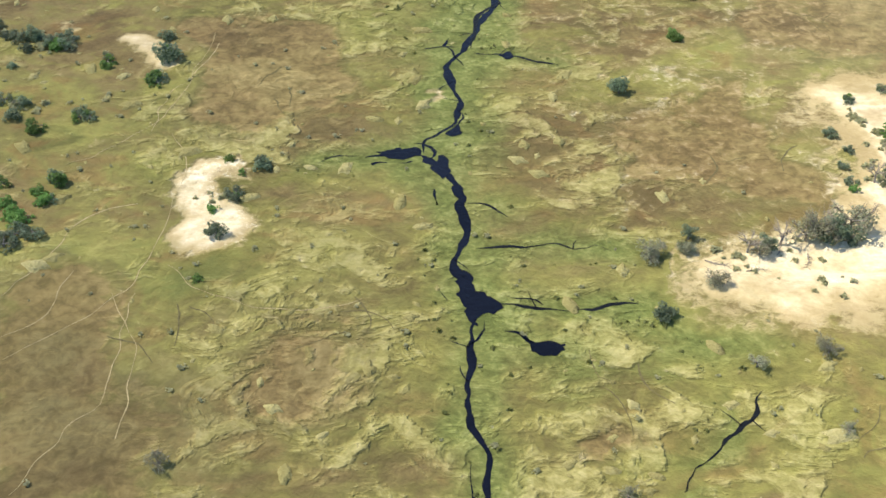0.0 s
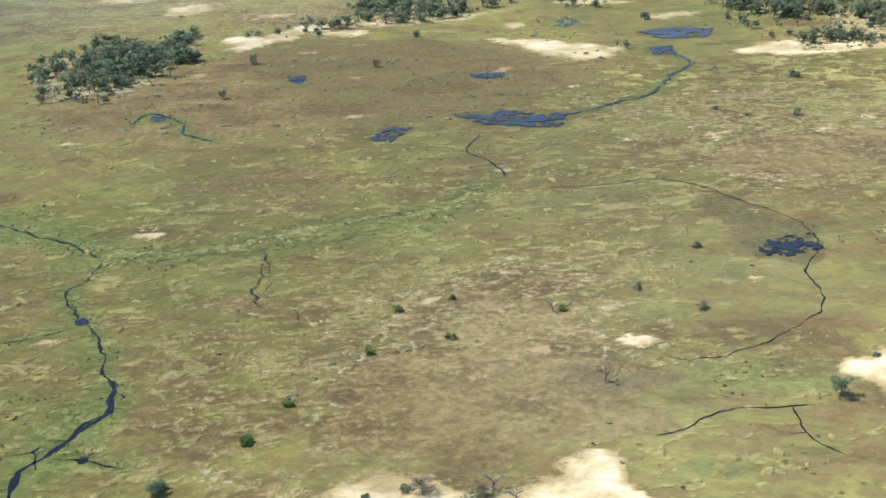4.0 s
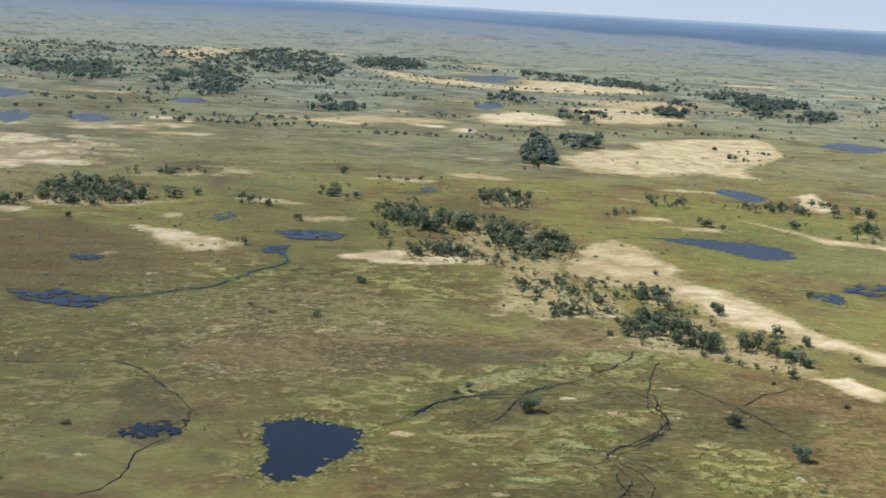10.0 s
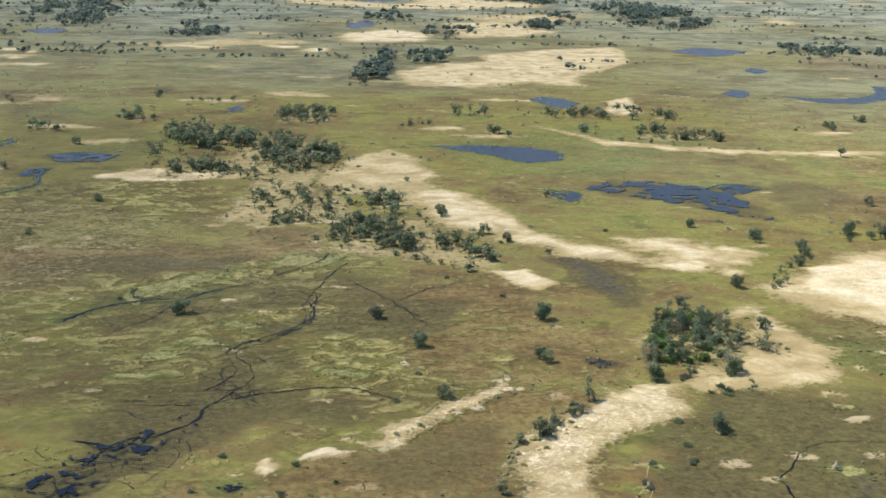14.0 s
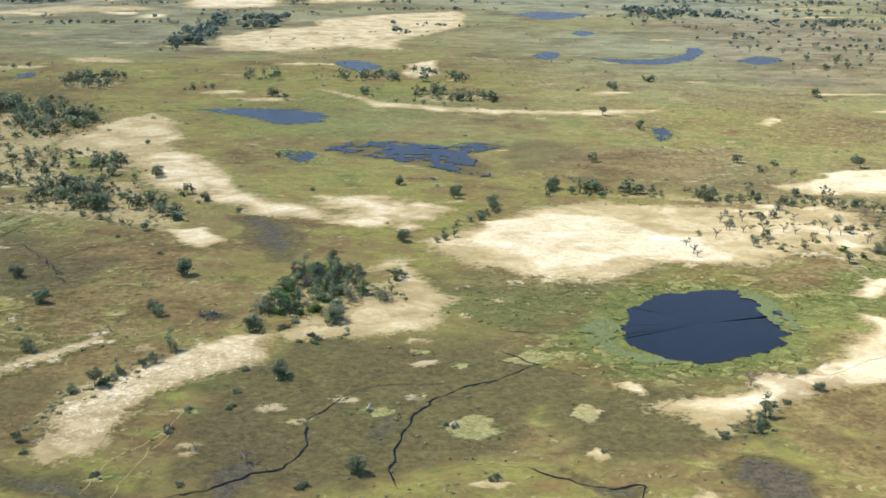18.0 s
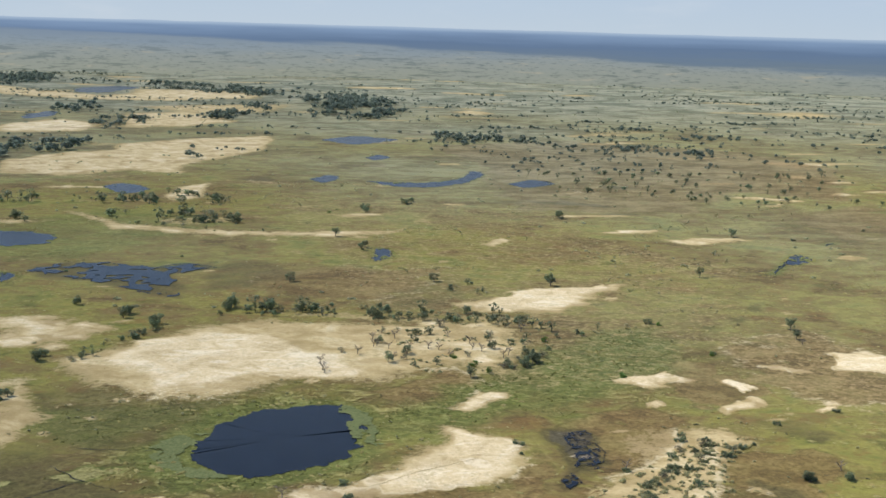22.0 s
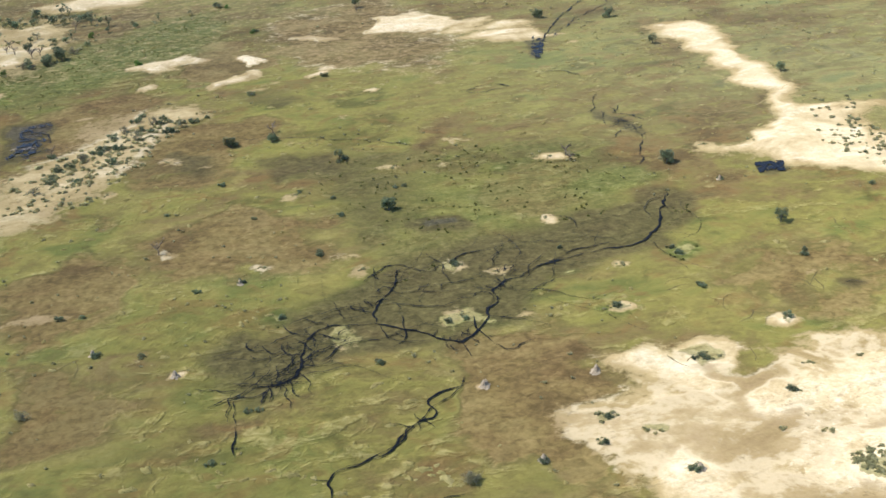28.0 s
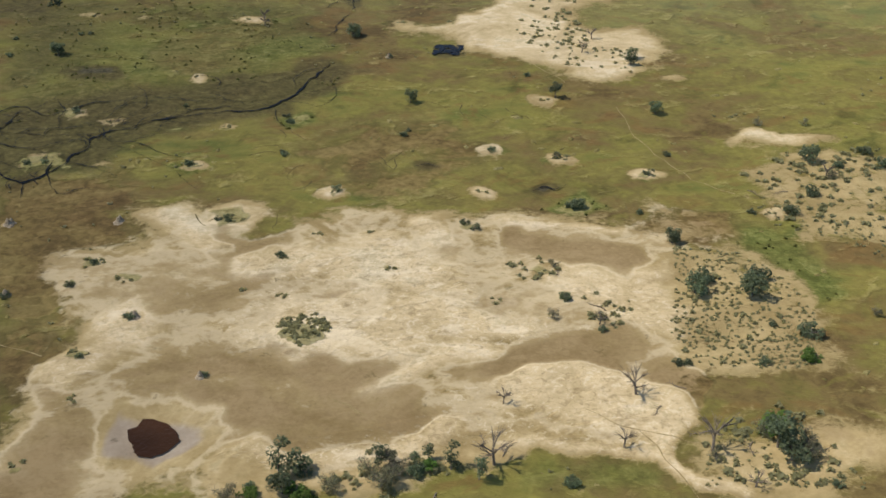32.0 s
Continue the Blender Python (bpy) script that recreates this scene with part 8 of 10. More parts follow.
def make_mound(seed):
    """A termite mound: a weathered clay cone."""
    rnd = random.Random(seed)
    root = tagged(new("termite_mound"), "pale weathered clay termite mound in the grass", "termite mound")
    verts, faces, sides = [], [], 12
    for j, (r, z) in enumerate(((1.25, -0.15), (1.0, 0.12), (0.62, 0.4), (0.42, 0.9), (0.26, 1.35), (0.08, 1.6))):
        for k in range(sides):
            q = r * rnd.uniform(0.8, 1.2)
            verts.append((q * math.cos(k * 6.2832 / sides), q * math.sin(k * 6.2832 / sides), z + rnd.uniform(-0.05, 0.05)))
        if j:
            i = (j - 1) * sides
            faces += [(i + k, i + (k + 1) % sides, i + sides + (k + 1) % sides, i + sides + k) for k in range(sides)]
    faces.append(tuple(range(5 * sides, 6 * sides)))
    part("cone", verts, faces, CLAY, root)
    return root


def variants(make, n):
    return [make(k) for k in range(n)]


KINDS = {
    "tree": variants(lambda k: make_tree("tree", "broad green tree with a rounded leafy crown", 20 + k, LEAF, 800, 0.042, (0.95, 0.75, 1.1, 0.8, 0.9)[k], 1.15, 13, 0.32), 5),
    "bush": variants(lambda k: make_tree("bush", "dense bright green bush on a small rise", 40 + k, LEAF_BRIGHT, 680, 0.048, 0.52, 1.25, 12, 0.12), 4),
    "shrub": variants(lambda k: make_tree("bush", "rounded grey-green shrub with dense small leaves", 50 + k, LEAF, 680, 0.046, 0.50, 1.3, 13, 0.1), 3),
    "grey": variants(lambda k: make_tree("tree", "grey-green thinly leaved tree with dry twigs", 60 + k, LEAF_GREY, 800, 0.026, 0.72, 1.35, 13, 0.3, DEAD, 12), 3),
    "dead": variants(make_dead_tree, 4),
    "mound": variants(make_mound, 3),
    "wood": variants(lambda k: make_tree("tree", "dark green tree in a crowded island wood", 80 + k, LEAF, 440, 0.050, (0.85, 1.25, 1.6, 1.0, 1.4)[k], (1.2, 0.95, 0.8, 1.1, 0.9)[k], 12, 0.2), 5),
    "branch": variants(make_branch, 3),
}
GROUPS = {"tree": "lone trees on the plain", "bush": "bushes on the plain", "shrub": "shrubs on the plain", "grey": "grey trees", "dead": "dead trees", "mound": "termite mounds", "branch": "fallen branches", "wood": "trees of the island woods"}
FIRST = {id(ob): True for some in KINDS.values() for ob in some}
place_rnd = random.Random(5)


def plant(kind, x, y, size):
    """Stands one tree, bush or mound of that crown width on the ground."""
    ob = place_rnd.choice(KINDS[kind])
    s = size * place_rnd.uniform(0.85, 1.15)
    m = Matrix.Translation((x, y, ground_z(x, y) - 0.02)) @ Matrix.Rotation(place_rnd.uniform(0, 6.28), 4, "Z") @ Matrix.Diagonal((s, s, s * place_rnd.uniform(0.9, 1.12), 1))
    if FIRST.pop(id(ob), False):
        ob.matrix_basis = m
        made = ob
    else:
        made = copy_thing(ob, Matrix.Translation(m.translation))
        made.matrix_basis = m
    made["group"] = GROUPS[kind]


def stand(kind, size, *flat):
    for x, y in pairs(flat):
        plant("shrub" if kind == "bush" and x > 0 and size < 4 else kind, float(x), float(y), size)


FAR, FLAT, MIDDLE, SCRUB = [], [], [], []


def dry(x, y):
    return WATER_NEAR[np.searchsorted(YS, y), np.searchsorted(XS, x)] > 3


def knoll_shrubs(radius, *flat):
    for x, y in pairs(flat):
        for _ in range(2 + int(radius * 1.4)):
            a, d = place_rnd.uniform(0, 6.28), radius * 0.8 * math.sqrt(place_rnd.random())
            SCRUB.append((float(x) + d * math.cos(a), float(y) + d * math.sin(a), place_rnd.uniform(0.7, 1.5)))



def wood(density, size, *flat):
    """Trees over an outline, so many per 1000 square metres; the distant ones are gathered in one mesh."""
    poly = pairs(flat)
    (x0, y0), (x1, y1) = poly.min(0), poly.max(0)
    n = int(density * (4 if size < 3 else 1) * (x1 - x0) * (y1 - y0) / 1000)
    px = np.array([place_rnd.uniform(x0, x1) for _ in range(n)])
    py = np.array([place_rnd.uniform(y0, y1) for _ in range(n)])
    inside = outline_distance(px, py, poly) < 0 if n else []
    for x, y, keep in zip(px, py, inside):
        if keep:
            s = size * place_rnd.choice((0.45, 0.7, 0.85, 1.0, 1.15))
            if not dry(x, y):
                continue
            if size > 3 and y < 900:
                for _ in range(3):
                    SCRUB.append((x + place_rnd.uniform(-1.0, 1.0) * size, y + place_rnd.uniform(-1.0, 1.0) * size, place_rnd.uniform(0.8, 2.8)))
            if y > 1150:
                if value_noise(np.array([x]), np.array([y]), 42, 61)[0] + place_rnd.uniform(-0.15, 0.15) > 0.45:
                    FAR.append((x, y, s))
            elif y > 430 and s > 3.2:
                MIDDLE.append((x, y, s))
            else:
                if s < 3.2:
                    SCRUB.append((x, y, s))
                    continue
                plant(place_rnd.choice(("wood", "bush", "wood", "bush", "wood", "grey")), float(x), float(y), s)


def row(size, count, *flat):
    """Trees and shrubs strung along a line."""
    line = curve_through(pairs(flat), 3)
    for _ in range(count):
        p = line[place_rnd.randrange(len(line))]
        x, y = (float(v) + place_rnd.uniform(-0.8, 0.8) * size for v in p)
        s = size * place_rnd.choice((0.4, 0.55, 0.75, 1.0, 1.15))
        if y > 1150:
            FAR.append((x, y, s))
        elif s < 3.0:
            SCRUB.append((x, y, s))
        elif y > 430:
            MIDDLE.append((x, y, s))
        else:
            plant(place_rnd.choice(("tree", "grey", "wood")), x, y, s)


# single trees, bushes, dead trees and mounds
stand("dead", 4.5, 569.9, 420.2, 585.2, 409.0, 605.2, 427.3, 613.1, 411.5, 630.2, 420.0, 586.3, 428.9)
stand("grey", 4, 590.4, 408.6, 621.7, 412.7, 562.9, 423.8)
stand("tree", 3.6, -201.8, 171.4, -131.9, 123.6)
stand("tree", 5, -127.5, 194.8)
stand("bush", 4.4, -111.0, 218.0, -224.4, 213.2, -237.5, 210.5, -225.8, 202.6, -239.3, 188.8, -247.6, 184.9, -240.2, 166.2, -241.3, 160.9, -245.1, 154.1, -248.8, 219.0)
stand("bush", 2.4, -208.9, 150.3, -209.6, 156.2, -205.6, 161.4, -208.1, 172.6, -205.0, 168.3, -210.6, 136.9, -79.5, 189.9, -88.2, 158.0)
stand("tree", 7, -97.5, 143.7)
stand("grey", 4, -131.1, 138.5, -106.1, 114.4, -118.4, 112.2, -212.1, 94.1, -120.9, 131.9)
stand("grey", 3.4, -144.0, 85.9, -108.2, 97.1)
stand("shrub", 7.5, -223.8, 212.9)
stand("shrub", 4.6, -127.3, 197.9)
stand("shrub", 4.5, -201.5, 171.1, -208.4, 149.5, -205.9, 161.2, -225.4, 222.1, -193.8, 247.1, -221.5, 281.7, -240.1, 262.3, -232.9, 256.3, -225.7, 203.1)
stand("bush", 6.5, -74.6, 176.0)
stand("bush", 5.2, -65.1, 170.5, -66.1, 160.3)
stand("shrub", 4, -63.8, 185.1, -87.1, 177.3, -87.4, 126.2, -62.1, 148.5)
stand("shrub", 2.6, -80.1, 189.1, -71.2, 193.2, -72.6, 158.6, -85.3, 171.3, -46.5, 166.7, -73.0, 159.5)
stand("tree", 6.8, -78.0, 157.0, -56.9, 181.3)
stand("grey", 6, -75.7, 169.8)
stand("dead", 5, -67.2, 191.6, -46.6, 187.4, -83.4, 160.8)
stand("grey", 3.6, -130.8, 139.4, -121.3, 131.3, -106.6, 115.7, -86.4, 126.2)
stand("tree", 5, -131.0, 124.4)
stand("bush", 3.6, -85.2, 268.0, -78.9, 296.8, -62.1, 276.0, -62.5, 304.5, -103.0, 237.5, -111.0, 218.3, -194.2, 248.8)
stand("bush", 3, -28.8, 293.5, -4.6, 310.5, 12.0, 291.7, 19.1, 345.1, -219.6, 270.2, -222.3, 250.8)
stand("dead", 5, -32.1, 293.4, -21.5, 245.6)
stand("grey", 3.4, 11.8, 292.5, -6.1, 308.4, 17.8, 343.8, -103.7, 239.2)
stand("tree", 6, 36.6, 234.6, 70.2, 266.2)
stand("bush", 3, -111.3, 220.1, 51.6, 256.7)
stand("tree", 5.5, -184, 674, -186, 589, -183, 768, -91, 744, -110, 655, 110, 594, -49, 1368)
stand("bush", 3, 93, 513, 71, 515, 59, 529)
stand("tree", 7, 58, 775, 73, 1023, 9, 852, 78, 902, 64, 918, 16, 852)
stand("tree", 5, 111, 594, -185, 677, 94, 514, -91, 744, 184.2, 388.7, 59, 778)
stand("bush", 3, 158.9, 403.5, 77, 1052, -48, 1391, 197, 1075, -31, 1030, -38, 1494)
stand("tree", 5, 112, 591, 185.5, 384.7, 263.7, 380.1, 75, 1034, 164.0, 406.8, 281.1, 351.5)
stand("tree", 6, 301, 556, 321, 519, -46, 1382, 75, 1033, 185.6, 383.3, 332.0, 375.1)
stand("tree", 5.5, 279.9, 344.4, 264.9, 376.2, 461, 514, 474, 483, 426.4, 430.9, 331, 503)
stand("tree", 6, 302, 560, 332.9, 376.4, 281.7, 342.8, 188.6, 383.9, 424.5, 422.0, 476, 490, 516, 528, 534, 511, 459, 511, 432, 536)
stand("tree", 5, 392.3, 316.2, 363.4, 310.6, 325.1, 330.6, 266.1, 378.2, 289.0, 288.4, 372.8, 262.8, 285, 653, 270, 615)
stand("bush", 3, 219.6, 242.7, 241.4, 236.7, 238.1, 217.3, 297.1, 436.4, 319.1, 407.1, 332, 503, 349, 482, 318, 517, 416, 632, 385, 526, 329.9, 282.9, 321.0, 268.1, 308.9, 251.3, 316.5, 258.9)
stand("bush", 2.6, 485, 675, 607, 699, 633, 876, 677, 918, 609, 885, 361.1, 268.1, 358.7, 238.4, 383.1, 299.0, 252.9, 224.7, 271.3, 287.9, 279.6, 312.3, 213.1, 220.6)
stand("tree", 6, 332.1, 374.4, 281.5, 342.8, 372.4, 259.2, 362.6, 305.1, 392.2, 311.6, 424.7, 424.4, 459, 511, 514, 524, 474, 478)
stand("tree", 5, 395.0, 190.1, 326.7, 325.5, 286.9, 291.3, 300, 565, 366, 611, 432, 536, 610, 706, 634, 882, 680, 931)
stand("bush", 2.6, 359.6, 249.4, 324.8, 194.1, 347.4, 186.5, 380.7, 183.5, 357.7, 236.2, 345.8, 236.6, 432.4, 184.5, 421.9, 219.5, 349.5, 207.0, 341.2, 222.5, 418.1, 361.7, 383.8, 293.1, 374.8, 309.0, 302.8, 208.9, 303.3, 174.5)
stand("tree", 5.5, 330.9, 375.5, 324.7, 329.8, 372.4, 260.4, 393.8, 190.2, 361.5, 304.6, 390.4, 310.9, 512, 523, 458, 504, 582.8, 439.7, 582.4, 404.5, 593.7, 418.1, 636.2, 424.6, 545.0, 238.4)
stand("bush", 2.6, 324.1, 192.4, 378.9, 181.7, 358.1, 238.7, 344.9, 235.7, 341.2, 219.6, 400.1, 232.3, 424.7, 217.1, 430.9, 181.9, 465.0, 197.4, 372.3, 306.6, 384.6, 290.8, 378.7, 294.2, 417.7, 363.6, 328, 500, 349, 478)
stand("bush", 3.4, 502.2, 205.2, 522.2, 226.6, 530.0, 228.1, 524.8, 226.4, 544.8, 253.5)
stand("dead", 4.5, 523.8, 243.0, 551.5, 388.8, 581.2, 434.5, 364.5, 198.5)
stand("grey", 4, 553.7, 175.4, 517.3, 211.9)
stand("tree", 7, 709, 583, 674, 917, 788, 838, 631, 868, 861, 993, 594, 751, 637, 586, 550, 591, 511, 519, 898, 741)
stand("bush", 4, 737, 466, 684.3, 371.4, 613.7, 409.8, 666.4, 436.7, 740.7, 404.6, 620.5, 394.9, 601, 868)
stand("tree", 6, 788, 833, 867, 1001, 706, 569, 671, 914, 631, 885, 606, 696, 811, 591, 805, 451, 869.9, 433.5, 649.9, 407.0)
stand("bush", 3.4, 742.7, 406.3, 724.6, 299.0, 757.4, 312.5, 709.9, 241.1, 646.1, 254.7, 680.4, 290.4, 613.8, 286.5, 940, 722, 1023, 767)
stand("dead", 5, 619, 450, 579.5, 433.4, 646.1, 254.7, 551.0, 393.3)
stand("tree", 5, 797.9, 430.2, 865.4, 428.6, 873.2, 364.1, 1121, 908, 793, 852, 671, 926, 631, 876, 651.4, 397.2, 636.4, 394.0, 615.5, 377.1)
stand("bush", 2.6, 659.6, 253.7, 652.8, 240.1, 653.6, 223.5, 677.9, 260.3, 645.6, 232.8, 666.3, 255.8, 694.5, 274.3, 704.0, 276.4, 708.6, 240.4, 724.4, 239.9, 743.1, 207.1, 612.8, 276.2, 615.8, 285.6)
stand("tree", 4.5, 708.5, 238.6, 723.0, 238.1, 745.8, 155.5, 841.0, 157.9, 867.8, 434.9, 871.6, 365.2, 900.7, 347.7, 741.1, 206.0)
stand("bush", 2.4, 699.8, 200.2, 719.7, 131.6, 702.2, 95.8, 682.7, 119.8, 695.4, 121.1, 755.0, 172.7, 680.2, 180.6, 811.7, 90.8, 808.1, 69.0, 782.7, 66.4, 655.2, 92.3, 652.3, 116.4, 646.6, 117.6, 720.3, 62.2, 848.1, 135.0, 660.1, 251.9, 671.4, 253.2)
stand("dead", 4, 812.2, 172.0, 725.0, 247.7, 675.3, 150.1, 796.5, 420.7)
stand("tree", 5, 707.8, 238.7, 745.9, 154.6, 839.9, 156.2, 899.8, 294.0, 903.1, 348.7, 873.5, 363.7, 924.9, 230.7)
stand("bush", 2.2, 740.6, 204.5, 700.2, 199.0, 718.8, 130.0, 683.2, 119.7, 702.2, 95.2, 655.2, 93.2, 687.1, 52.2, 720.0, 63.6, 783.3, 107.4, 848.8, 100.7, 811.6, 90.5, 811.1, 94.9, 843.5, 78.2, 676.1, 33.8, 689.6, 51.7, 722.6, 181.2, 739.8, 44.0, 788.5, 35.0, 790.8, 34.0, 752.4, 172.6, 705.6, 165.8, 731.7, 171.6)
stand("grey", 3.4, 725.5, 7.7, 638.0, 68.3)
stand("bush", 2.5, 752.8, 108.6, 741.5, 76.6, 746.0, 76.4, 741.6, 8.8, 759.7, 18.9, 767.7, -5.8, 665.8, 87.9, 731.2, 156.5)
stand("tree", 4.2, 847.6, 98.2, 839.6, 157.6, 915.9, 78.9, 924.0, 119.3, 890.6, 94.3, 891.9, 4.2)
stand("bush", 2.4, 811.9, 89.7, 841.6, 75.7, 909.0, 50.9, 898.8, 39.8, 878.6, 53.7, 782.9, 66.5, 807.8, 70.4, 790.7, 35.9, 801.3, 14.6, 818.5, 44.9, 757.9, -18.6, 768.1, -5.5, 781.6, -29.7, 755.1, 9.8, 741.4, 9.6, 736.6, -20.4, 862.6, 61.0, 886.7, 112.2, 846.3, 22.0, 847.8, 18.7, 890.0, 19.7, 848.2, 135.8, 752.6, 109.9, 719.0, 129.6)
stand("shrub", 5, 875.3, 26.1)
stand("grey", 3.2, 726.2, 7.8, 861.2, -2.1, 864.9, -24.0, 855.0, -22.0)
stand("bush", 2.6, 860.1, -15.4, 843.0, -73.9, 797.5, -63.1, 819.4, -65.2, 817.5, -62.3)
stand("dead", 4, 855.1, -66.5, 812.3, 176.0, 711.5, -33.8, 916.5, 138.4, 909.4, 127.2)
stand("tree", 6.5, 888.6, -18.5, 900.4, -21.9, 944.7, 39.6)
stand("tree", 4, 892.2, 4.0, 921.4, 114.8, 915.8, 77.4)
stand("shrub", 5, 904.7, -15.4, 893.0, -14.5, 906.0, -38.9)
stand("bush", 2.6, 859.8, -15.4, 900.1, -33.8, 891.7, -46.5, 901.6, -46.4, 876.5, -43.6, 906.0, -38.9, 842.8, -73.8, 817.2, -65.6, 797.4, -68.5, 787.6, -65.1, 823.9, -65.4, 888.4, -83.6, 863.7, -28.6, 874.9, -43.3, 917.3, 15.2)
stand("dead", 7, 830.8, -66.7, 862.9, -51.6, 870.6, -70.5)
stand("dead", 4, 873.9, -81.5, 837.0, -49.3, 944.4, 29.3, 863.9, -26.4)
stand("grey", 3.2, 810.5, -66.6, 941.6, 64.6, 870.1, -72.9, 954.4, 62.3, 923.9, -33.4, 945.8, 29.0)
stand("mound", 1.2, 424.8, 218.0, 341.1, 220.4, 901, 1524)
stand("mound", 1.0, 424.4, 219.4, 372.5, 260.6, 324.8, 194.1, 400.4, 234.7, 349.5, 207.0)
stand("mound", 1.0, 672.9, 74.5, 765.5, 38.9, 694.8, 120.4, 654.5, 93.5, 740.2, 43.0, 847.9, 135.3)
stand("mound", 1.0, 765.0, 38.2, 781.1, -30.0, 739.5, 42.4, 768.8, -6.0, 741.5, 9.5)
stand("branch", 4, -86.3, 151.6, -107.2, 140.5, -103.5, 137.5, -66.9, 177.5, -55.3, 176.1, -58.5, 149.6, -69.6, 140.7, -79.1, 131.7, -119.8, 136.8, -113.0, 134.7, -48.8, 164.6, -94.3, 142.8)
stand("branch", 4, 861.1, -4.7, 866.0, -20.1, 929.0, 23.9, 921.9, 25.2, 877.0, -71.0, 872.0, -50.5, 864.7, -57.4, 834.3, -63.4, 817.7, -73.3, 870.8, -64.7, 830.9, -60.3)
stand("dead", 5, -51.6, 193.8, -62.4, 167.7, -60.2, 151.2, -48.8, 166.5, -113.4, 140.2, -107.0, 142.1, -96.2, 144.3)
stand("grey", 9, -99.4, 144.2)
stand("shrub", 6, -94.2, 143.6, -97.2, 144.3)
stand("grey", 8, -92.7, 146.2, -102.1, 143.2)
stand("grey", 5, -130.8, 141.0, -111.4, 139.5, -66.9, 192.8, -53.5, 191.4)
stand("bush", 4.5, 902.2, -46.5, 795.6, -67.4, 787.5, -66.6)
stand("bush", 5.5, 796.8, -69.2)
stand("grey", 6, 810.1, -68.8, 813.3, -64.9)
stand("shrub", 4.5, 816.6, -66.3, 874.8, 26.1, 962.5, 32.8, 950.6, 35.0, 962.5, 41.7, 927.0, 13.3, 936.9, 20.8)
stand("shrub", 4, 651.0, 241.7, 667.8, 266.8, 677.3, 284.2, 663.2, 255.2, 687.9, 282.6, 645.1, 226.4)
stand("grey", 4.5, 656.9, 245.2, 672.3, 271.8, 639.6, 217.6, 683.2, 277.4)
stand("shrub", 4, 663.0, 250.2, 682.2, 269.4, 648.4, 237.9, 666.5, 238.0, 687.7, 265.3)
stand("grey", 4.5, 655.9, 245.4, 675.8, 260.6, 693.6, 271.1)
stand("shrub", 2.6, -68.5, 185.9, -68.6, 175.3, -60.0, 167.8, -52.9, 168.2, -48.0, 176.6, -58.2, 162.2, -68.0, 150.8, -76.4, 152.1, -87.9, 160.5, -88.0, 166.2)
stand("shrub", 4, 678.3, 271.7, 686.5, 277.7, 669.5, 253.8, 689.5, 264.6, 698.8, 273.7)
stand("dead", 5, 591.9, 447.0, 609.8, 424.4, 627.4, 435.1, 641.4, 413.0, 659, 458)
stand("grey", 5, 587, 459, 619, 471, 640.1, 446.4)
stand("bush", 7, -256.3, 339.3, -248.2, 328.0)
stand("shrub", 5, -242.9, 320.4, -248.4, 321.2)
# island woods and scrub
wood(24, 8.5, -145, 862, -121, 905, -85, 892, -60, 853, -61, 814, -90, 791, -130, 793)
wood(11, 5.95, -167, 763, -133, 811, -122, 792, -161, 755)
wood(28, 7.65, -302, 726, -300, 771, -252, 729, -235, 688, -249, 639, -266, 633)
wood(22, 7.65, -257, 774, -234, 778, -227, 740, -242, 733)
wood(12, 7.65, 191, 945, 226, 976, 224, 902, 190, 881)
wood(12, 12, 276, 1416, 366, 1464, 345, 1346, 294, 1281, 273, 1143, 236, 1102, 249, 1230)
wood(5, 13, 4, 2927, 85, 3268, 141, 3009, 99, 2756, 23, 2795)
wood(5, 12, -22, 1734, 44, 1777, 46, 1671, -12, 1632)
wood(1.2, 12, -421, 2930, -220, 3144, -26, 2686, -28, 2084, -187, 2134)
wood(2, 12, -467, 2231, -386, 2190, -352, 1993, -465, 1994)
wood(2, 12, -326, 2068, -262, 2266, -148, 1897, -172, 1780, -247, 1841)
wood(5, 11, -626, 1683, -578, 1900, -513, 1766, -580, 1643)
wood(3, 12, 347, 1817, 426, 1798, 402, 1690, 340, 1650)
wood(3, 12, 515, 1923, 584, 1952, 535, 1806, 481, 1823)
wood(5.7, 6.8, -104, 952, -47, 1003, -45, 959, -89, 939)
wood(7.1, 6.8, 65, 920, 90, 908, 83, 874)
wood(7.1, 6.8, 3, 856, 36, 845, 31, 830)
wood(1.8, 10, -639, 2287, -494, 2367, -376, 2130, -537, 2095)
wood(0.88, 13, 221, 2883, 521, 2876, 817, 2535, 719, 2431, 422, 2650)
wood(60, 5.4, 364.6, 353.0, 389.3, 386.9, 403.4, 376.2, 404.7, 344.7, 389.2, 325.0, 364.8, 318.2)
wood(7.2, 4, 361.2, 321.0, 397.7, 325.4, 419.4, 342.0, 420.7, 362.5, 409.2, 361.9)
wood(9.5, 7.65, 185, 896, 233, 923, 231, 869)
wood(14, 7.65, 332, 959, 365, 953, 358, 923)
wood(14, 5.95, 388, 941, 461, 946, 455, 926)
wood(14, 6.8, 466, 842, 533, 845, 521, 815, 460, 813)
wood(12, 5.95, 349, 860, 370, 847, 360, 830)
wood(14, 5.95, 499, 966, 525, 952, 517, 934)
wood(7.5, 14, 490, 1338, 517, 1345, 499, 1252, 480, 1247)
wood(8.3, 5.1, 530, 511, 572, 510, 599, 495, 666, 477, 660, 471, 596, 486)
wood(17, 4, 500.2, 207.4, 518.1, 219.9, 524.5, 212.4, 515.0, 205.1)
wood(8.7, 4, 545.9, 240.8, 554.2, 247.4, 547.8, 235.7)
wood(5.5, 10, 831, 1623, 972, 1516, 955, 1436, 822, 1519)
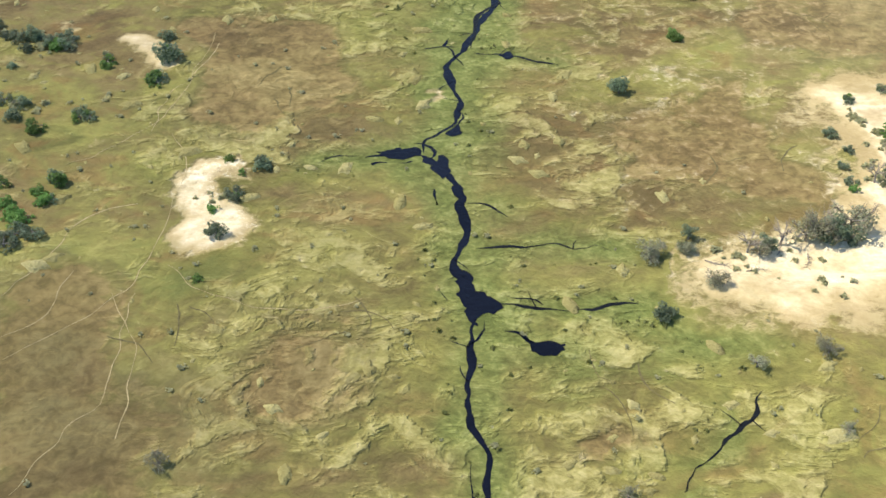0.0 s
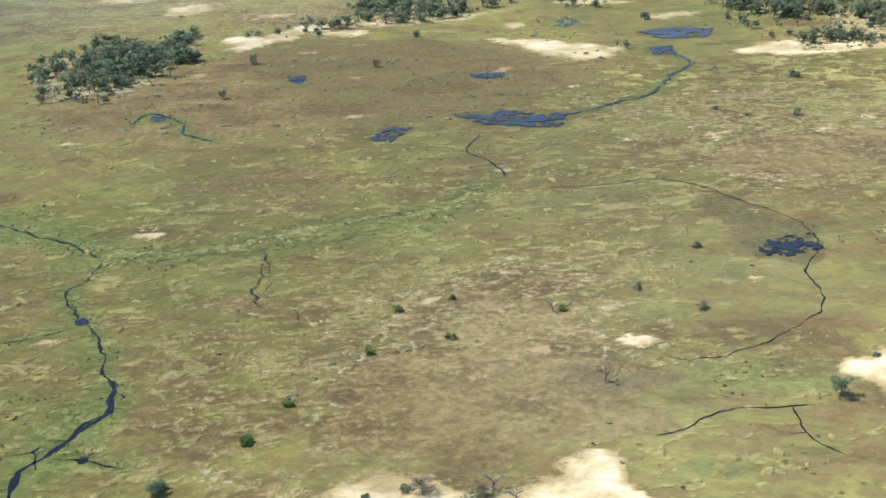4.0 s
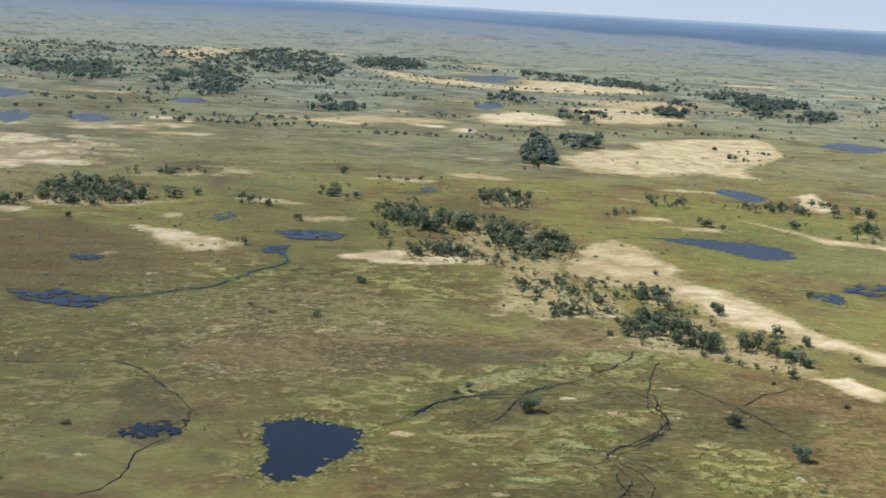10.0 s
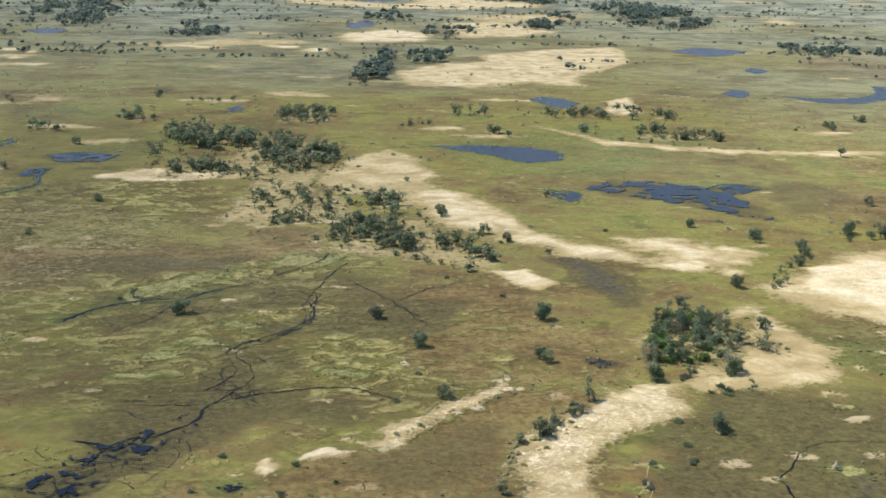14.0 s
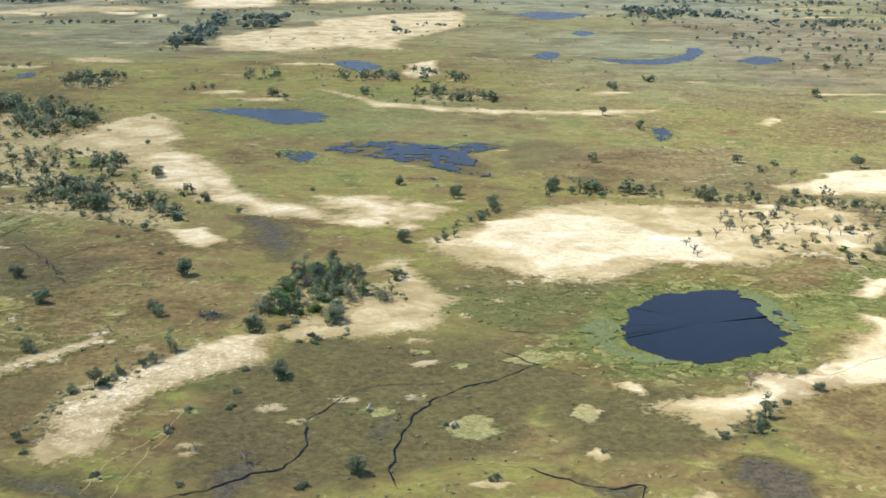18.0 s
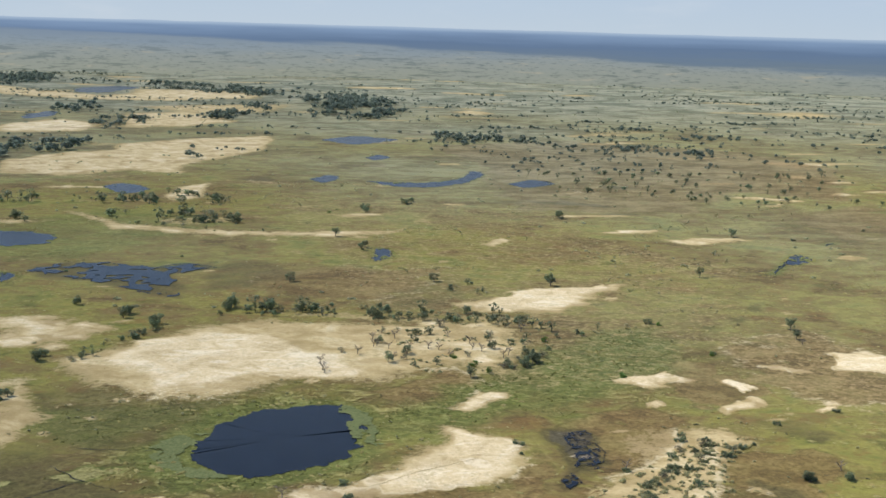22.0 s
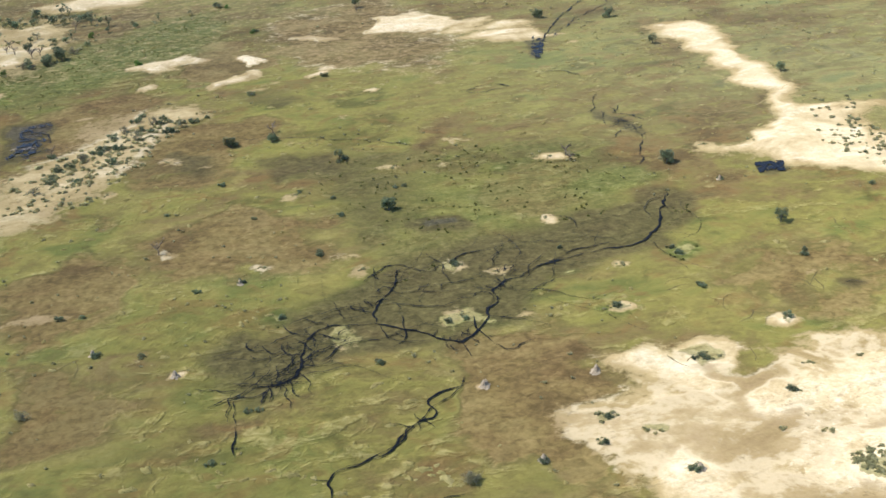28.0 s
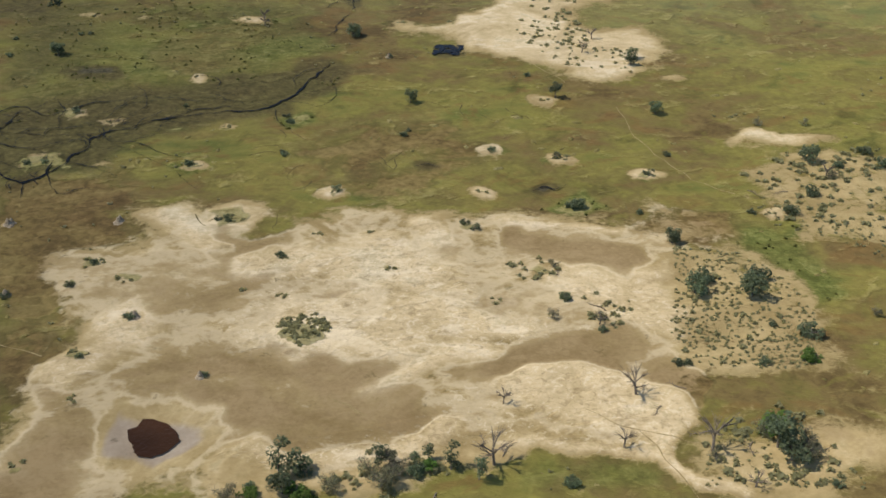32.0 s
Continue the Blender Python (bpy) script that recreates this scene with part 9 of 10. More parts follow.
wood(3.8, 13, 765, 2449, 872, 2363, 814, 1929, 691, 1926)
wood(1.8, 12, 595, 2630, 778, 2456, 720, 2316, 602, 2430)
wood(2, 9, 1068, 1368, 1141, 1360, 1125, 1318, 1057, 1315)
wood(0.3, 6, 878, 1694, 1219, 1922, 1193, 1205, 1022, 794, 875, 868, 794, 1082)
wood(5.8, 4, 626, 500, 656, 494, 677, 488, 653, 475)
wood(12, 2.2, 635.5, 230.5, 662.8, 259.4, 692.8, 276.6, 699.7, 277.0, 675.7, 233.8, 657.3, 222.9)
wood(7.2, 2.2, 629.3, 201.1, 639.5, 235.0, 676.8, 276.9, 699.1, 284.8, 678.0, 234.9, 655.6, 199.2)
wood(9, 1.7, 875.6, -41.4, 884.5, -18.9, 899.5, -11.9, 910.7, -30.9, 903.4, -47.8)
wood(41, 6, 885.3, -57.8, 894.3, -58.6, 887.3, -77.1, 882.1, -72.0)
wood(14, 3.4, 785.6, -66.2, 795.4, -64.4, 807.2, -65.2, 819.7, -63.7, 819.6, -73.7)
wood(20, 2.1, 923.8, 36.4, 942.6, 45.3, 970.2, 44.0, 947.3, -2.2, 924.4, 7.9)
wood(14, 3, 887.2, -12.1, 906.7, -8.2, 905.1, -20.4, 887.9, -17.2)
wood(260, 1.5, 796.5, -12.4, 806.1, -11.4, 808.8, -18.0, 801.2, -23.3)
wood(14, 4.5, -80.1, 183.0, -59.8, 186.5, -51.7, 180.5, -63.9, 161.9, -83.0, 157.1)
wood(8.7, 4.5, -263.4, 223.2, -249.9, 225.4, -246.0, 217.6, -261.1, 213.2)
wood(8.7, 4, -257.6, 196.9, -251.0, 198.9, -248.4, 185.9, -255.2, 186.2)
wood(12, 4, -250.9, 166.6, -248.9, 172.1, -241.0, 149.0, -246.7, 147.6)
wood(14, 4, -257.3, 336.8, -255.1, 347.3, -239.3, 313.0, -246.7, 303.8)
wood(7.2, 2, 916.2, 199.8, 937.5, 188.6, 912.6, 144.9, 896.2, 159.6)
wood(4, 3.5, 587, 477, 629, 487, 653.2, 444.5, 670.0, 444.3, 635.6, 382.9, 591.4, 389.5)
row(8, 14, 390, 935, 416, 934, 456, 932)
row(8, 14, 462, 821, 492, 821, 526, 819)
row(7, 6, 348, 849, 360, 835, 368, 831)
row(7, 9, 492, 955, 522, 938)
row(9, 8, 331, 933, 363, 924)
row(8, 7, 288, 877, 319, 883)
row(5, 18, 393, 862, 444, 818, 500, 783, 559, 769)
row(9, 10, -164, 767, -148, 784, -131, 799)
row(8, 9, -100, 955, -73, 970, -45, 975)
row(8, 8, 63, 894, 88, 885)
row(8, 7, 3, 846, 19, 835, 38, 834)
row(9, 9, -27, 879, -58, 833)
row(6, 10, 98, 1003, 131, 1001, 160, 1006)
row(5, 9, 8, 668, 21, 682, 35, 681)
row(5, 15, 528, 502, 558, 504, 584, 498, 609, 489, 635, 477, 661, 467)
row(4, 22, 438.0, 417.2, 457, 450, 477, 482)
row(8, 12, 507, 513, 538, 518, 566, 503)
row(5.5, 26, 583, 495, 609, 487, 641, 483, 671, 459)
row(5, 20, 583, 499, 618, 487, 648, 481, 674, 475)
row(5, 12, 656.2, 417.3, 646.6, 397.0, 637.6, 392.2)
row(9, 14, 388, 962, 432, 941, 468, 976, 508, 945)
row(9, 12, 414, 856, 462, 853, 524, 840)
row(4.5, 16, 302.6, 216.3, 304.5, 246.7, 313.9, 255.5, 325.2, 269.4, 337.4, 284.5)
row(3.5, 10, 303.9, 251.2, 313.9, 255.5, 332.0, 279.4)
row(4, 14, 588, 458, 615, 453, 642.0, 436.4, 669.5, 438.1)
row(2.6, 22, 611.1, 214.9, 636.8, 239.9, 664.0, 262.7, 702.7, 281.8)
row(2.6, 14, 632.7, 223.7, 656.6, 245.4, 673.3, 252.5)
row(4, 14, 786.6, -64.9, 795.4, -64.4, 802.8, -68.6, 813.0, -66.4, 821.3, -65.7)
row(4.5, 8, 811.1, -62.7, 818.2, -63.3, 825.8, -67.2)
row(3, 10, 500.2, 207.4, 515.9, 218.4, 531.0, 225.8, 550.5, 242.8)
row(2, 26, -82.1, 185.0, -74.6, 174.9, -64.7, 167.5, -55.3, 160.5)
row(2, 20, -82.2, 166.5, -73.3, 155.8, -63.1, 152.8)
row(3, 12, -123.5, 143.0, -113.2, 141.8, -103.8, 142.3)
row(3, 14, -263.9, 225.8, -256.0, 224.3, -247.5, 218.9)
row(3, 10, -255.9, 194.7, -249.7, 192.3)
wood(14, 3.5, 500.8, 209.4, 518.3, 220.4, 531.0, 225.8, 515.3, 205.9)
wood(44, 1.8, 868.5, -67.7, 880.2, -61.3, 879.0, -71.4, 885.5, -80.7, 894.9, -71.2, 890.7, -83.3, 879.2, -84.8, 869.5, -80.6)
wood(35, 1.7, 863.3, -12.5, 874.0, -19.3, 869.0, -29.6, 860.8, -28.0)
wood(35, 1.7, 849.3, 2.7, 860.5, 4.5, 863.0, -5.0, 853.3, -6.9)
wood(23, 1.8, 891.6, 151.4, 917.3, 170.6, 916.5, 130.9, 931.2, 123.1, 921.6, 107.5, 900.4, 116.0)
wood(26, 1.7, -83.3, 178.5, -57.9, 184.4, -41.7, 181.2, -48.3, 160.9, -63.1, 152.8, -72.6, 145.5, -83.7, 158.9)
wood(12, 1.5, -123.6, 141.3, -103.0, 140.7, -89.2, 132.0, -95.3, 125.9, -114.4, 130.9)
wood(5.8, 1.6, -215.6, 170.2, -205.2, 172.9, -204.4, 145.5, -213.3, 145.0)
knoll_shrubs(3.2, 759.6, 19.6, 767.1, 11.4, 757.2, -17.5, 792.2, 34.9)
knoll_shrubs(1.8, 755.0, 10.5, 767.7, -5.3, 757.2, -32.8, 811.3, 23.9, 823.1, 21.6, 801.6, 13.5, 824.8, 4.7, 791.2, 2.4, 799.9, -2.8, 818.1, 43.7, 854.6, 37.6, 921.5, 12.9, 862.9, 61.6, 783.5, 66.6, 754.3, 108.2, 787.0, 128.7)
knoll_shrubs(2.2, 748.3, -51.2, 845.0, -13.7, 900.1, 40.1, 880.9, 53.0, 886.2, 92.4, 745.1, 79.5, 807.1, 177.2)
knoll_shrubs(2, 685.5, 231.3, 663.1, 206.5, 720.4, 179.5, 755.3, 191.3, 727.9, 115.6, 762.4, 100.3, 794.5, 90.0, 874.9, 163.7, 857.2, 166.1, 701.4, 127.4)
knoll_shrubs(2.2, 368.9, 237.9, 415.6, 242.4, 392.9, 243.0, 324.0, 292.4, 466.1, 356.8, 420, 454, 440.6, 317.4, 421.4, 294.5, 234.4, 214.6, 260.0, 221.8, 250.5, 212.9, 309.7, 305.5)
knoll_shrubs(1.6, 171.3, 299.5, 242.4, 384.4, 269.5, 393.3, 276.5, 324.8, 334.3, 366.0, 341.6, 237.6, 348.2, 211.4, 379.4, 226.2)
wood(0.25, 7, -933, 2775, -579, 2918, -304, 3654, 279, 3873, 199, 2244, -116, 1847, -256, 1854, -592, 1816)
wood(1, 8, -725, 2596, -556, 2547, -421, 2353, -491, 2079)
wood(1, 8, -357, 2427, -157, 2245, -155, 1877, -305, 2020)
wood(1, 8, -311, 3416, -120, 3134, -85, 2411, -205, 2384)
wood(1, 8, -22, 3264, 160, 3334, 135, 2747, 9, 2658)
row(5, 16, -211, 747, -184, 781, -145, 808)
row(5, 14, -170, 812, -150, 861, -129, 884)
wood(14, 6.8, -319, 678, -318, 732, -278, 712, -250, 781, -232, 729, -237, 613, -286, 593)
wood(14, 2, 629.3, 201.1, 639.5, 235.0, 676.8, 276.9, 699.1, 284.8, 678.0, 234.9, 655.6, 199.2)
wood(4, 11, -559.6, 2094, -463.3, 2069, -398.2, 2192, -520.0, 2522, -549.8, 2387, -628.2, 2292)
wood(6, 11, -349.1, 2314, -332.2, 2583, -170.8, 2155, -138.2, 1828, -204.7, 1855, -300.9, 2082)
wood(3.5, 12, -333.4, 3092, -256.2, 3627, -137.8, 3441, -19.8, 2750, -33.0, 2356, -166.2, 2603)
wood(3, 12, -35.7, 2952, 20.3, 3460, 120.6, 3290, 158.6, 2821, 48.5, 2676)
wood(8, 11, -24.6, 1686, -6.0, 1890, 56.3, 1782, 45.7, 1621, -1.7, 1629)
wood(6, 11, 248.2, 2037, 305.6, 2253, 329.5, 2024, 280.5, 1870)
wood(4, 11, 377.4, 2969, 458.4, 2945, 566.7, 2820, 652.0, 2617, 607.0, 2411, 507.8, 2536, 372.5, 2658)
wood(7, 11, 333.6, 1737, 425.9, 1856, 395.4, 1619, 333.9, 1629)
wood(7, 11, 491.6, 1852, 600.9, 2178, 618.7, 2055, 522.8, 1775)
wood(4, 12, 706.4, 2515, 827.2, 2526, 870.7, 2336, 875.8, 2132, 782.0, 1877, 721.6, 1959, 673.4, 2286)
wood(1.6, 6, 801.2, 1519, 1085, 1550, 1269, 1274, 1076, 858.8, 927.7, 928.2, 807.0, 1090)
wood(1.2, 9, -1106, 3331, -764.3, 3568, -368.4, 3256, -151.9, 3124, -130.8, 2416, -336.5, 2309, -366.7, 2077, -545.4, 1996, -698.2, 2121)
wood(2.5, 10, -653.3, 1988, -587.9, 1955, -518.9, 1843, -520.6, 1738, -577.9, 1764)
wood(3.5, 10, -306.5, 1951, -248.8, 2058, -171.7, 1960, -174.1, 1822, -258.0, 1817)
wood(5, 10, -27.5, 1769, 29.8, 1858, 79.5, 1736, 46.8, 1625, -7.0, 1639)
wood(2.5, 10, 667.5, 2016, 754.2, 2250, 869.6, 2393, 831.5, 1991, 736.2, 1799, 669.2, 1865)
wood(4, 8, 819.2, 1626, 900.4, 1614, 980.1, 1526, 959.9, 1443, 871.0, 1458, 812.0, 1520)
wood(3, 7, 1087, 1422, 1167, 1384, 1137, 1325, 1074, 1337)
wood(2, 10, 400.5, 2969, 523.2, 2838, 707.9, 2601, 685.4, 2389, 492.0, 2536)
wood(6, 10, 472.9, 1355, 504.0, 1398, 508.7, 1268, 482.2, 1245)
wood(4, 10, 391.9, 937.3, 434.6, 968.9, 485.5, 928.6, 522.4, 955.2, 510.0, 907.6, 441.1, 909.2)
wood(11.2, 6, 191.9, 944.3, 213.6, 976.6, 234.9, 949.0, 226.0, 909.7, 193.8, 906.8)
wood(11.2, 6, 61.4, 944.1, 84.5, 945.9, 85.8, 903.6, 65.7, 905.9)
row(3.5, 14, 226.9, 635.2, 239.8, 631.5, 252.5, 627.9)
row(3.5, 12, 195.7, 656.8, 210.1, 608.3, 196.9, 552.6)
row(3, 12, 179.3, 554.0, 209.7, 538.3, 238.5, 551.4)
row(4, 10, 278.2, 476.8, 296.6, 458.3, 315.5, 445.2)
row(5, 30, 579.8, 517.5, 609.9, 503.7, 640.1, 497.0, 657.8, 490.2)
row(4, 16, 640.2, 556.0, 656.8, 581.2, 659.4, 548.4)
row(3.6, 30, 643.9, 392.6, 657.8, 412.7, 673.8, 440.2, 700.5, 455.4, 734.9, 470.3)
row(5, 16, 506.9, 523.9, 537.2, 517.2, 564.5, 521.6)
stand("dead", 4.5, 580.7, 447.2, 596.5, 430.1, 551.2, 404.9, 619.3, 470.9, 638.0, 407.9, 626.2, 424.1, 593.2, 419.3)
wood(160, 0.9, 891.7, 2.7, 905.0, -2.6, 910.9, -14.1, 910.7, -30.9, 902.9, -48.7, 890.8, -48.4, 877.1, -43.7, 876.9, -33.3, 886.6, -12.0)
wood(90, 1.0, 922.6, 26.7, 927.0, 13.3, 943.3, -1.4, 938.7, -11.6, 931.2, -2.0, 918.2, 10.5)
wood(60, 1.0, 871.5, -68.3, 878.1, -63.6, 890.6, -72.8, 895.8, -85.8, 864.6, -79.6)

wood(20, 10, 112.2, 800.5, 140.0, 762.2, 164.7, 752.4, 183.8, 753.4, 181.8, 804.6, 155.0, 818.0, 125.9, 829.1, 109.9, 828.1)
wood(17, 10, 191.4, 717.7, 212.9, 670.7, 227.6, 697.5, 247.2, 720.4, 244.7, 749.9, 224.7, 766.7, 201.0, 791.1, 186.4, 778.4)
wood(18, 8.5, 134.9, 676.5, 168.6, 663.5, 175.4, 674.6, 172.7, 699.0, 157.3, 710.1, 132.7, 697.2)
wood(14, 5.5, 192.0, 620.5, 240.2, 614.2, 243.5, 543.2, 223.3, 533.8, 205.7, 535.9)
wood(30, 8.5, 242.0, 499.7, 254.7, 486.7, 275.9, 482.7, 288.1, 487.2, 286.0, 513.3, 273.8, 540.1, 254.1, 533.3, 242.8, 518.3)
wood(28, 8, 261.9, 577.5, 272.3, 558.4, 281.1, 566.8, 278.5, 603.1, 267.5, 610.5)
wood(26, 7.5, 291.7, 493.9, 302.4, 470.5, 308.6, 453.5, 323.1, 464.7, 321.5, 482.4, 311.8, 494.3, 298.5, 506.5)
stand("grey", 8, 363.1, 314.1, 363.9, 327.1, 393.2, 318.0, 412.0, 336.4)
stand("tree", 4.5, 301.6, 567.4, 318.8, 514.0, 323.5, 518.9, 288.8, 557.5, 332.0, 502.6, 393.1, 397.4, 417.1, 363.4, 420.5, 367.0)
stand("shrub", 3, 372.9, 308.3, 377.3, 314.0, 383.2, 298.3, 385.4, 295.6, 244.6, 622.3, 249.6, 622.5, 257.9, 626.0)
wood(5, 6, 104.0, 860.0, 190.0, 830.0, 250.0, 780.0, 250.0, 690.0, 205.0, 650.0, 130.0, 660.0, 104.0, 760.0)
wood(5, 5, 192.0, 640.0, 262.0, 620.0, 296.0, 570.0, 300.0, 520.0, 260.0, 470.0, 215.0, 530.0)
row(2.6, 34, 299.0, 220.0, 306.7, 244.9, 316.3, 259.7, 329.6, 282.2)
row(2.2, 16, 270.5, 255.9, 289.2, 276.2, 309.7, 296.2)
row(2.4, 14, 413.1, 393.5, 415.9, 363.4, 418.5, 336.4, 394.1, 298.3)
row(2.2, 14, 292.5, 227.2, 305.5, 234.4, 317.8, 251.0, 329.5, 269.3)
wood(10, 11, -286.4, 593.4, -246.7, 585.9, -246.4, 613.4, -217.0, 658.2, -221.2, 701.0, -268.7, 740.4, -301.4, 685.8, -309.6, 652.8)
stand("shrub", 4.6, -261.6, 223.7, -258.3, 221.8, -254.9, 222.4, -251.1, 219.3, -247.7, 221.2, -256.0, 217.9, -256.4, 195.8, -252.7, 194.6, -253.5, 189.9, -240.0, 167.7, -244.3, 150.1, -241.2, 150.6, -245.9, 147.6)
stand("bush", 4.0, -249.4, 218.2, -250.0, 166.6, -246.4, 156.2, -243.9, 155.4, -248.3, 159.4, -242.7, 163.6)
stand("shrub", 3.2, -240.0, 191.1, -237.5, 188.5, -240.0, 160.5, -258.1, 210.2, -237.9, 212.9, -226.2, 204.5, -225.4, 222.0)
stand("tree", 8, 882.6, -72.1, 883.5, -75.9)
stand("grey", 6, 882.2, -67.0, 887.2, -73.0)
# scattered bushes of the far plain
for _ in range(3000):
    y = 520 * math.exp(place_rnd.uniform(0, 2.05))
    x = place_rnd.uniform(-0.42 * y - 250, 0.62 * y + 850)
    if value_noise(np.array([x]), np.array([y]), 130, 31)[0] + place_rnd.uniform(-0.2, 0.2) > 0.58:
        if math.hypot(x - 300, y + 100) < 3640 and dry(x, y):
            FLAT.append((x, y, place_rnd.uniform(1.0, 3.8) * (1 + y / 3000)))


# belts and clumps of trees out on the plain
for _ in range(330):
    y = 1350 * math.exp(place_rnd.uniform(0, 0.98))
    x = place_rnd.uniform(-0.42 * y - 250, 0.62 * y + 850)
    wide, deep = place_rnd.uniform(20, 110) * (0.6 + y / 2000), place_rnd.uniform(6, 22) * (0.6 + y / 2000)
    for _ in range(place_rnd.randrange(4, 20)):
        p, q = x + place_rnd.gauss(0, 0.5) * wide, y + place_rnd.gauss(0, 0.5) * deep
        if math.hypot(p - 300, q + 100) < 3640 and dry(p, q):
            FAR.append((p, q, place_rnd.uniform(2.5, 8.0)))

# small shrubs over the whole marsh
LOW = []
low_rnd = np.random.RandomState(17)
lx, ly = low_rnd.uniform(-450, 1250, 30000), low_rnd.uniform(-80, 1100, 30000)
shrubby = value_noise(lx, ly, 70, 51) * 0.6 + value_noise(lx, ly, 18, 52) * 0.5
ok = (shrubby + low_rnd.uniform(-0.1, 0.1, len(lx)) > 0.73) & (WATER_NEAR[np.searchsorted(YS, ly), np.searchsorted(XS, lx)] > 1) & (COVER["sand"][np.searchsorted(YS, ly), np.searchsorted(XS, lx)] < 0.5)
LOW = [(float(a), float(b), float(q)) for a, b, q in zip(lx[ok], ly[ok], low_rnd.uniform(0.5, 1.5, ok.sum()) * (1 + np.clip(ly[ok], 0, 1000) / 900))]


def gathered(name, label, category, spots, template, material, spin=3.14):
    """One mesh of many copies of a template."""
    tv, tf = np.array([tuple(v) for v in template[0]]), np.array(template[1])
    rnd = np.random.RandomState(8)
    n = len(spots)
    a = rnd.uniform(-spin, spin, n)
    c, s = np.cos(a)[:, None], np.sin(a)[:, None]
    pos = np.array([(x, y, ground_z(x, y)) for x, y, _ in spots])
    size = np.array([q for *_, q in spots])[:, None]
    wide, high = size * rnd.uniform(0.85, 1.2, (n, 1)), size * rnd.uniform(0.75, 1.15, (n, 1))
    vx = (tv[:, 0] * c - tv[:, 1] * s) * wide + pos[:, :1]
    vy = (tv[:, 0] * s + tv[:, 1] * c) * wide + pos[:, 1:2]
    vz = tv[:, 2] * high + pos[:, 2:]
    co = np.stack([vx, vy, vz], -1).reshape(-1, 3).astype(np.float32)
    quads = (tf[None] + (np.arange(n) * len(tv))[:, None, None]).reshape(-1, tf.shape[1])
    me = bpy.data.meshes.new(name)
    me.vertices.add(len(co))
    me.vertices.foreach_set("co", co.ravel())
    me.loops.add(quads.size)
    me.loops.foreach_set("vertex_index", quads.astype(np.int32).ravel())
    me.polygons.add(len(quads))
    me.polygons.foreach_set("loop_start", np.arange(0, quads.size, tf.shape[1], dtype=np.int32))
    me.update(calc_edges=True)
    me.materials.append(material)
    return tagged(new(name, me), label, category, kind="stuff")


rnd = random.Random(3)
dome = [(0, 0, 0.10, 0.30), (0.25, 0.1, 0.06, 0.24), (-0.22, -0.1, 0.08, 0.25), (0.05, -0.25, 0.05, 0.22), (-0.05, 0.25, 0.06, 0.22)]
far_lobes = [(0, 0, 0.55, 0.34), (0.2, 0.1, 0.45, 0.28), (-0.2, -0.05, 0.48, 0.28), (0.02, -0.2, 0.4, 0.26)]
gathered("far_woods", "distant trees and bushes dotting the plain, green paled with painted haze", "trees", FAR, leaf_cloud(rnd, far_lobes, 20, 0.225), LEAF_HAZY)


def small_tree(seed, tall, count, leaf):
    """Trunk and crown of a tree of the middle distance, for one gathered mesh."""
    r = random.Random(seed)
    tv, tf = [], []
    top = (r.uniform(-0.08, 0.08), r.uniform(-0.08, 0.08), tall * 0.55)
    tube(tv, tf, (0, 0, -0.1), top, 0.035, 0.02, 4)
    crown = []
    for k in range(8):
        a, d = k * 0.9 + r.uniform(-0.3, 0.3), r.uniform(0.05, 0.36)
        crown.append((math.cos(a) * d, math.sin(a) * d, tall * r.uniform(0.3, 0.85) - d * 0.15, r.uniform(0.12, 0.22)))
        if k < 4:
            tube(tv, tf, top, crown[-1][:3], 0.016, 0.006, 4)
    lv, lf = leaf_cloud(r, crown, count, leaf)
    tf = [f for f in tf if len(f) == 4]
    return tv + lv, tf + [tuple(i + len(tv) for i in f) for f in lf]


gathered("plain_bushes", "low spreading olive bushes dotting the far plain", "bushes", FLAT, leaf_cloud(rnd, dome, 22, 0.20), LEAF_GREY)
gathered("low_shrubs", "scattered small dark shrubs over the marsh", "bushes", LOW, leaf_cloud(rnd, dome, 14, 0.24), LEAF_OLIVE)
gathered("sandy_scrub", "low olive-green shrubs dotting the sandy scrub", "bushes", SCRUB, leaf_cloud(rnd, dome, 26, 0.19), LEAF_OLIVE)
for k, (tall, count, leaf, material) in enumerate(((0.8, 130, 0.085, LEAF), (1.05, 110, 0.085, LEAF), (0.65, 130, 0.085, LEAF), (0.9, 60, 0.075, LEAF_GREY), (1.2, 100, 0.08, LEAF))):
    gathered("island_woods", "crowded green woods on low sandy islands", "trees", MIDDLE[k::5], small_tree(k, tall, count, leaf), material)


# ---------------------------------------------------------------- raised grass mats
def mat_slab(seed):
    """A low, ragged cushion of matted grass."""
    r = random.Random(seed)
    verts, faces, n = [], [], 10
    turns = [k * 6.2832 / n + r.uniform(-0.22, 0.22) for k in range(n)]
    reach = [r.uniform(0.45, 1.0) + 0.3 * math.sin(2 * t + seed) ** 2 for t in turns]
    for f, z in ((1.0, -0.12), (0.72, 0.14)):
        verts += [(f * q * math.cos(t) * r.uniform(0.85, 1.1), 0.55 * f * q * math.sin(t), z + r.uniform(-0.06, 0.06)) for t, q in zip(turns, reach)]
    faces += [(k, (k + 1) % n, n + (k + 1) % n, n + k) for k in range(n)]
    verts.append((r.uniform(-0.1, 0.1), 0, 0.22))
    faces += [(n + k, n + k + 1, n + (k + 2) % n, 2 * n) for k in range(0, n, 2)]
    return verts, faces


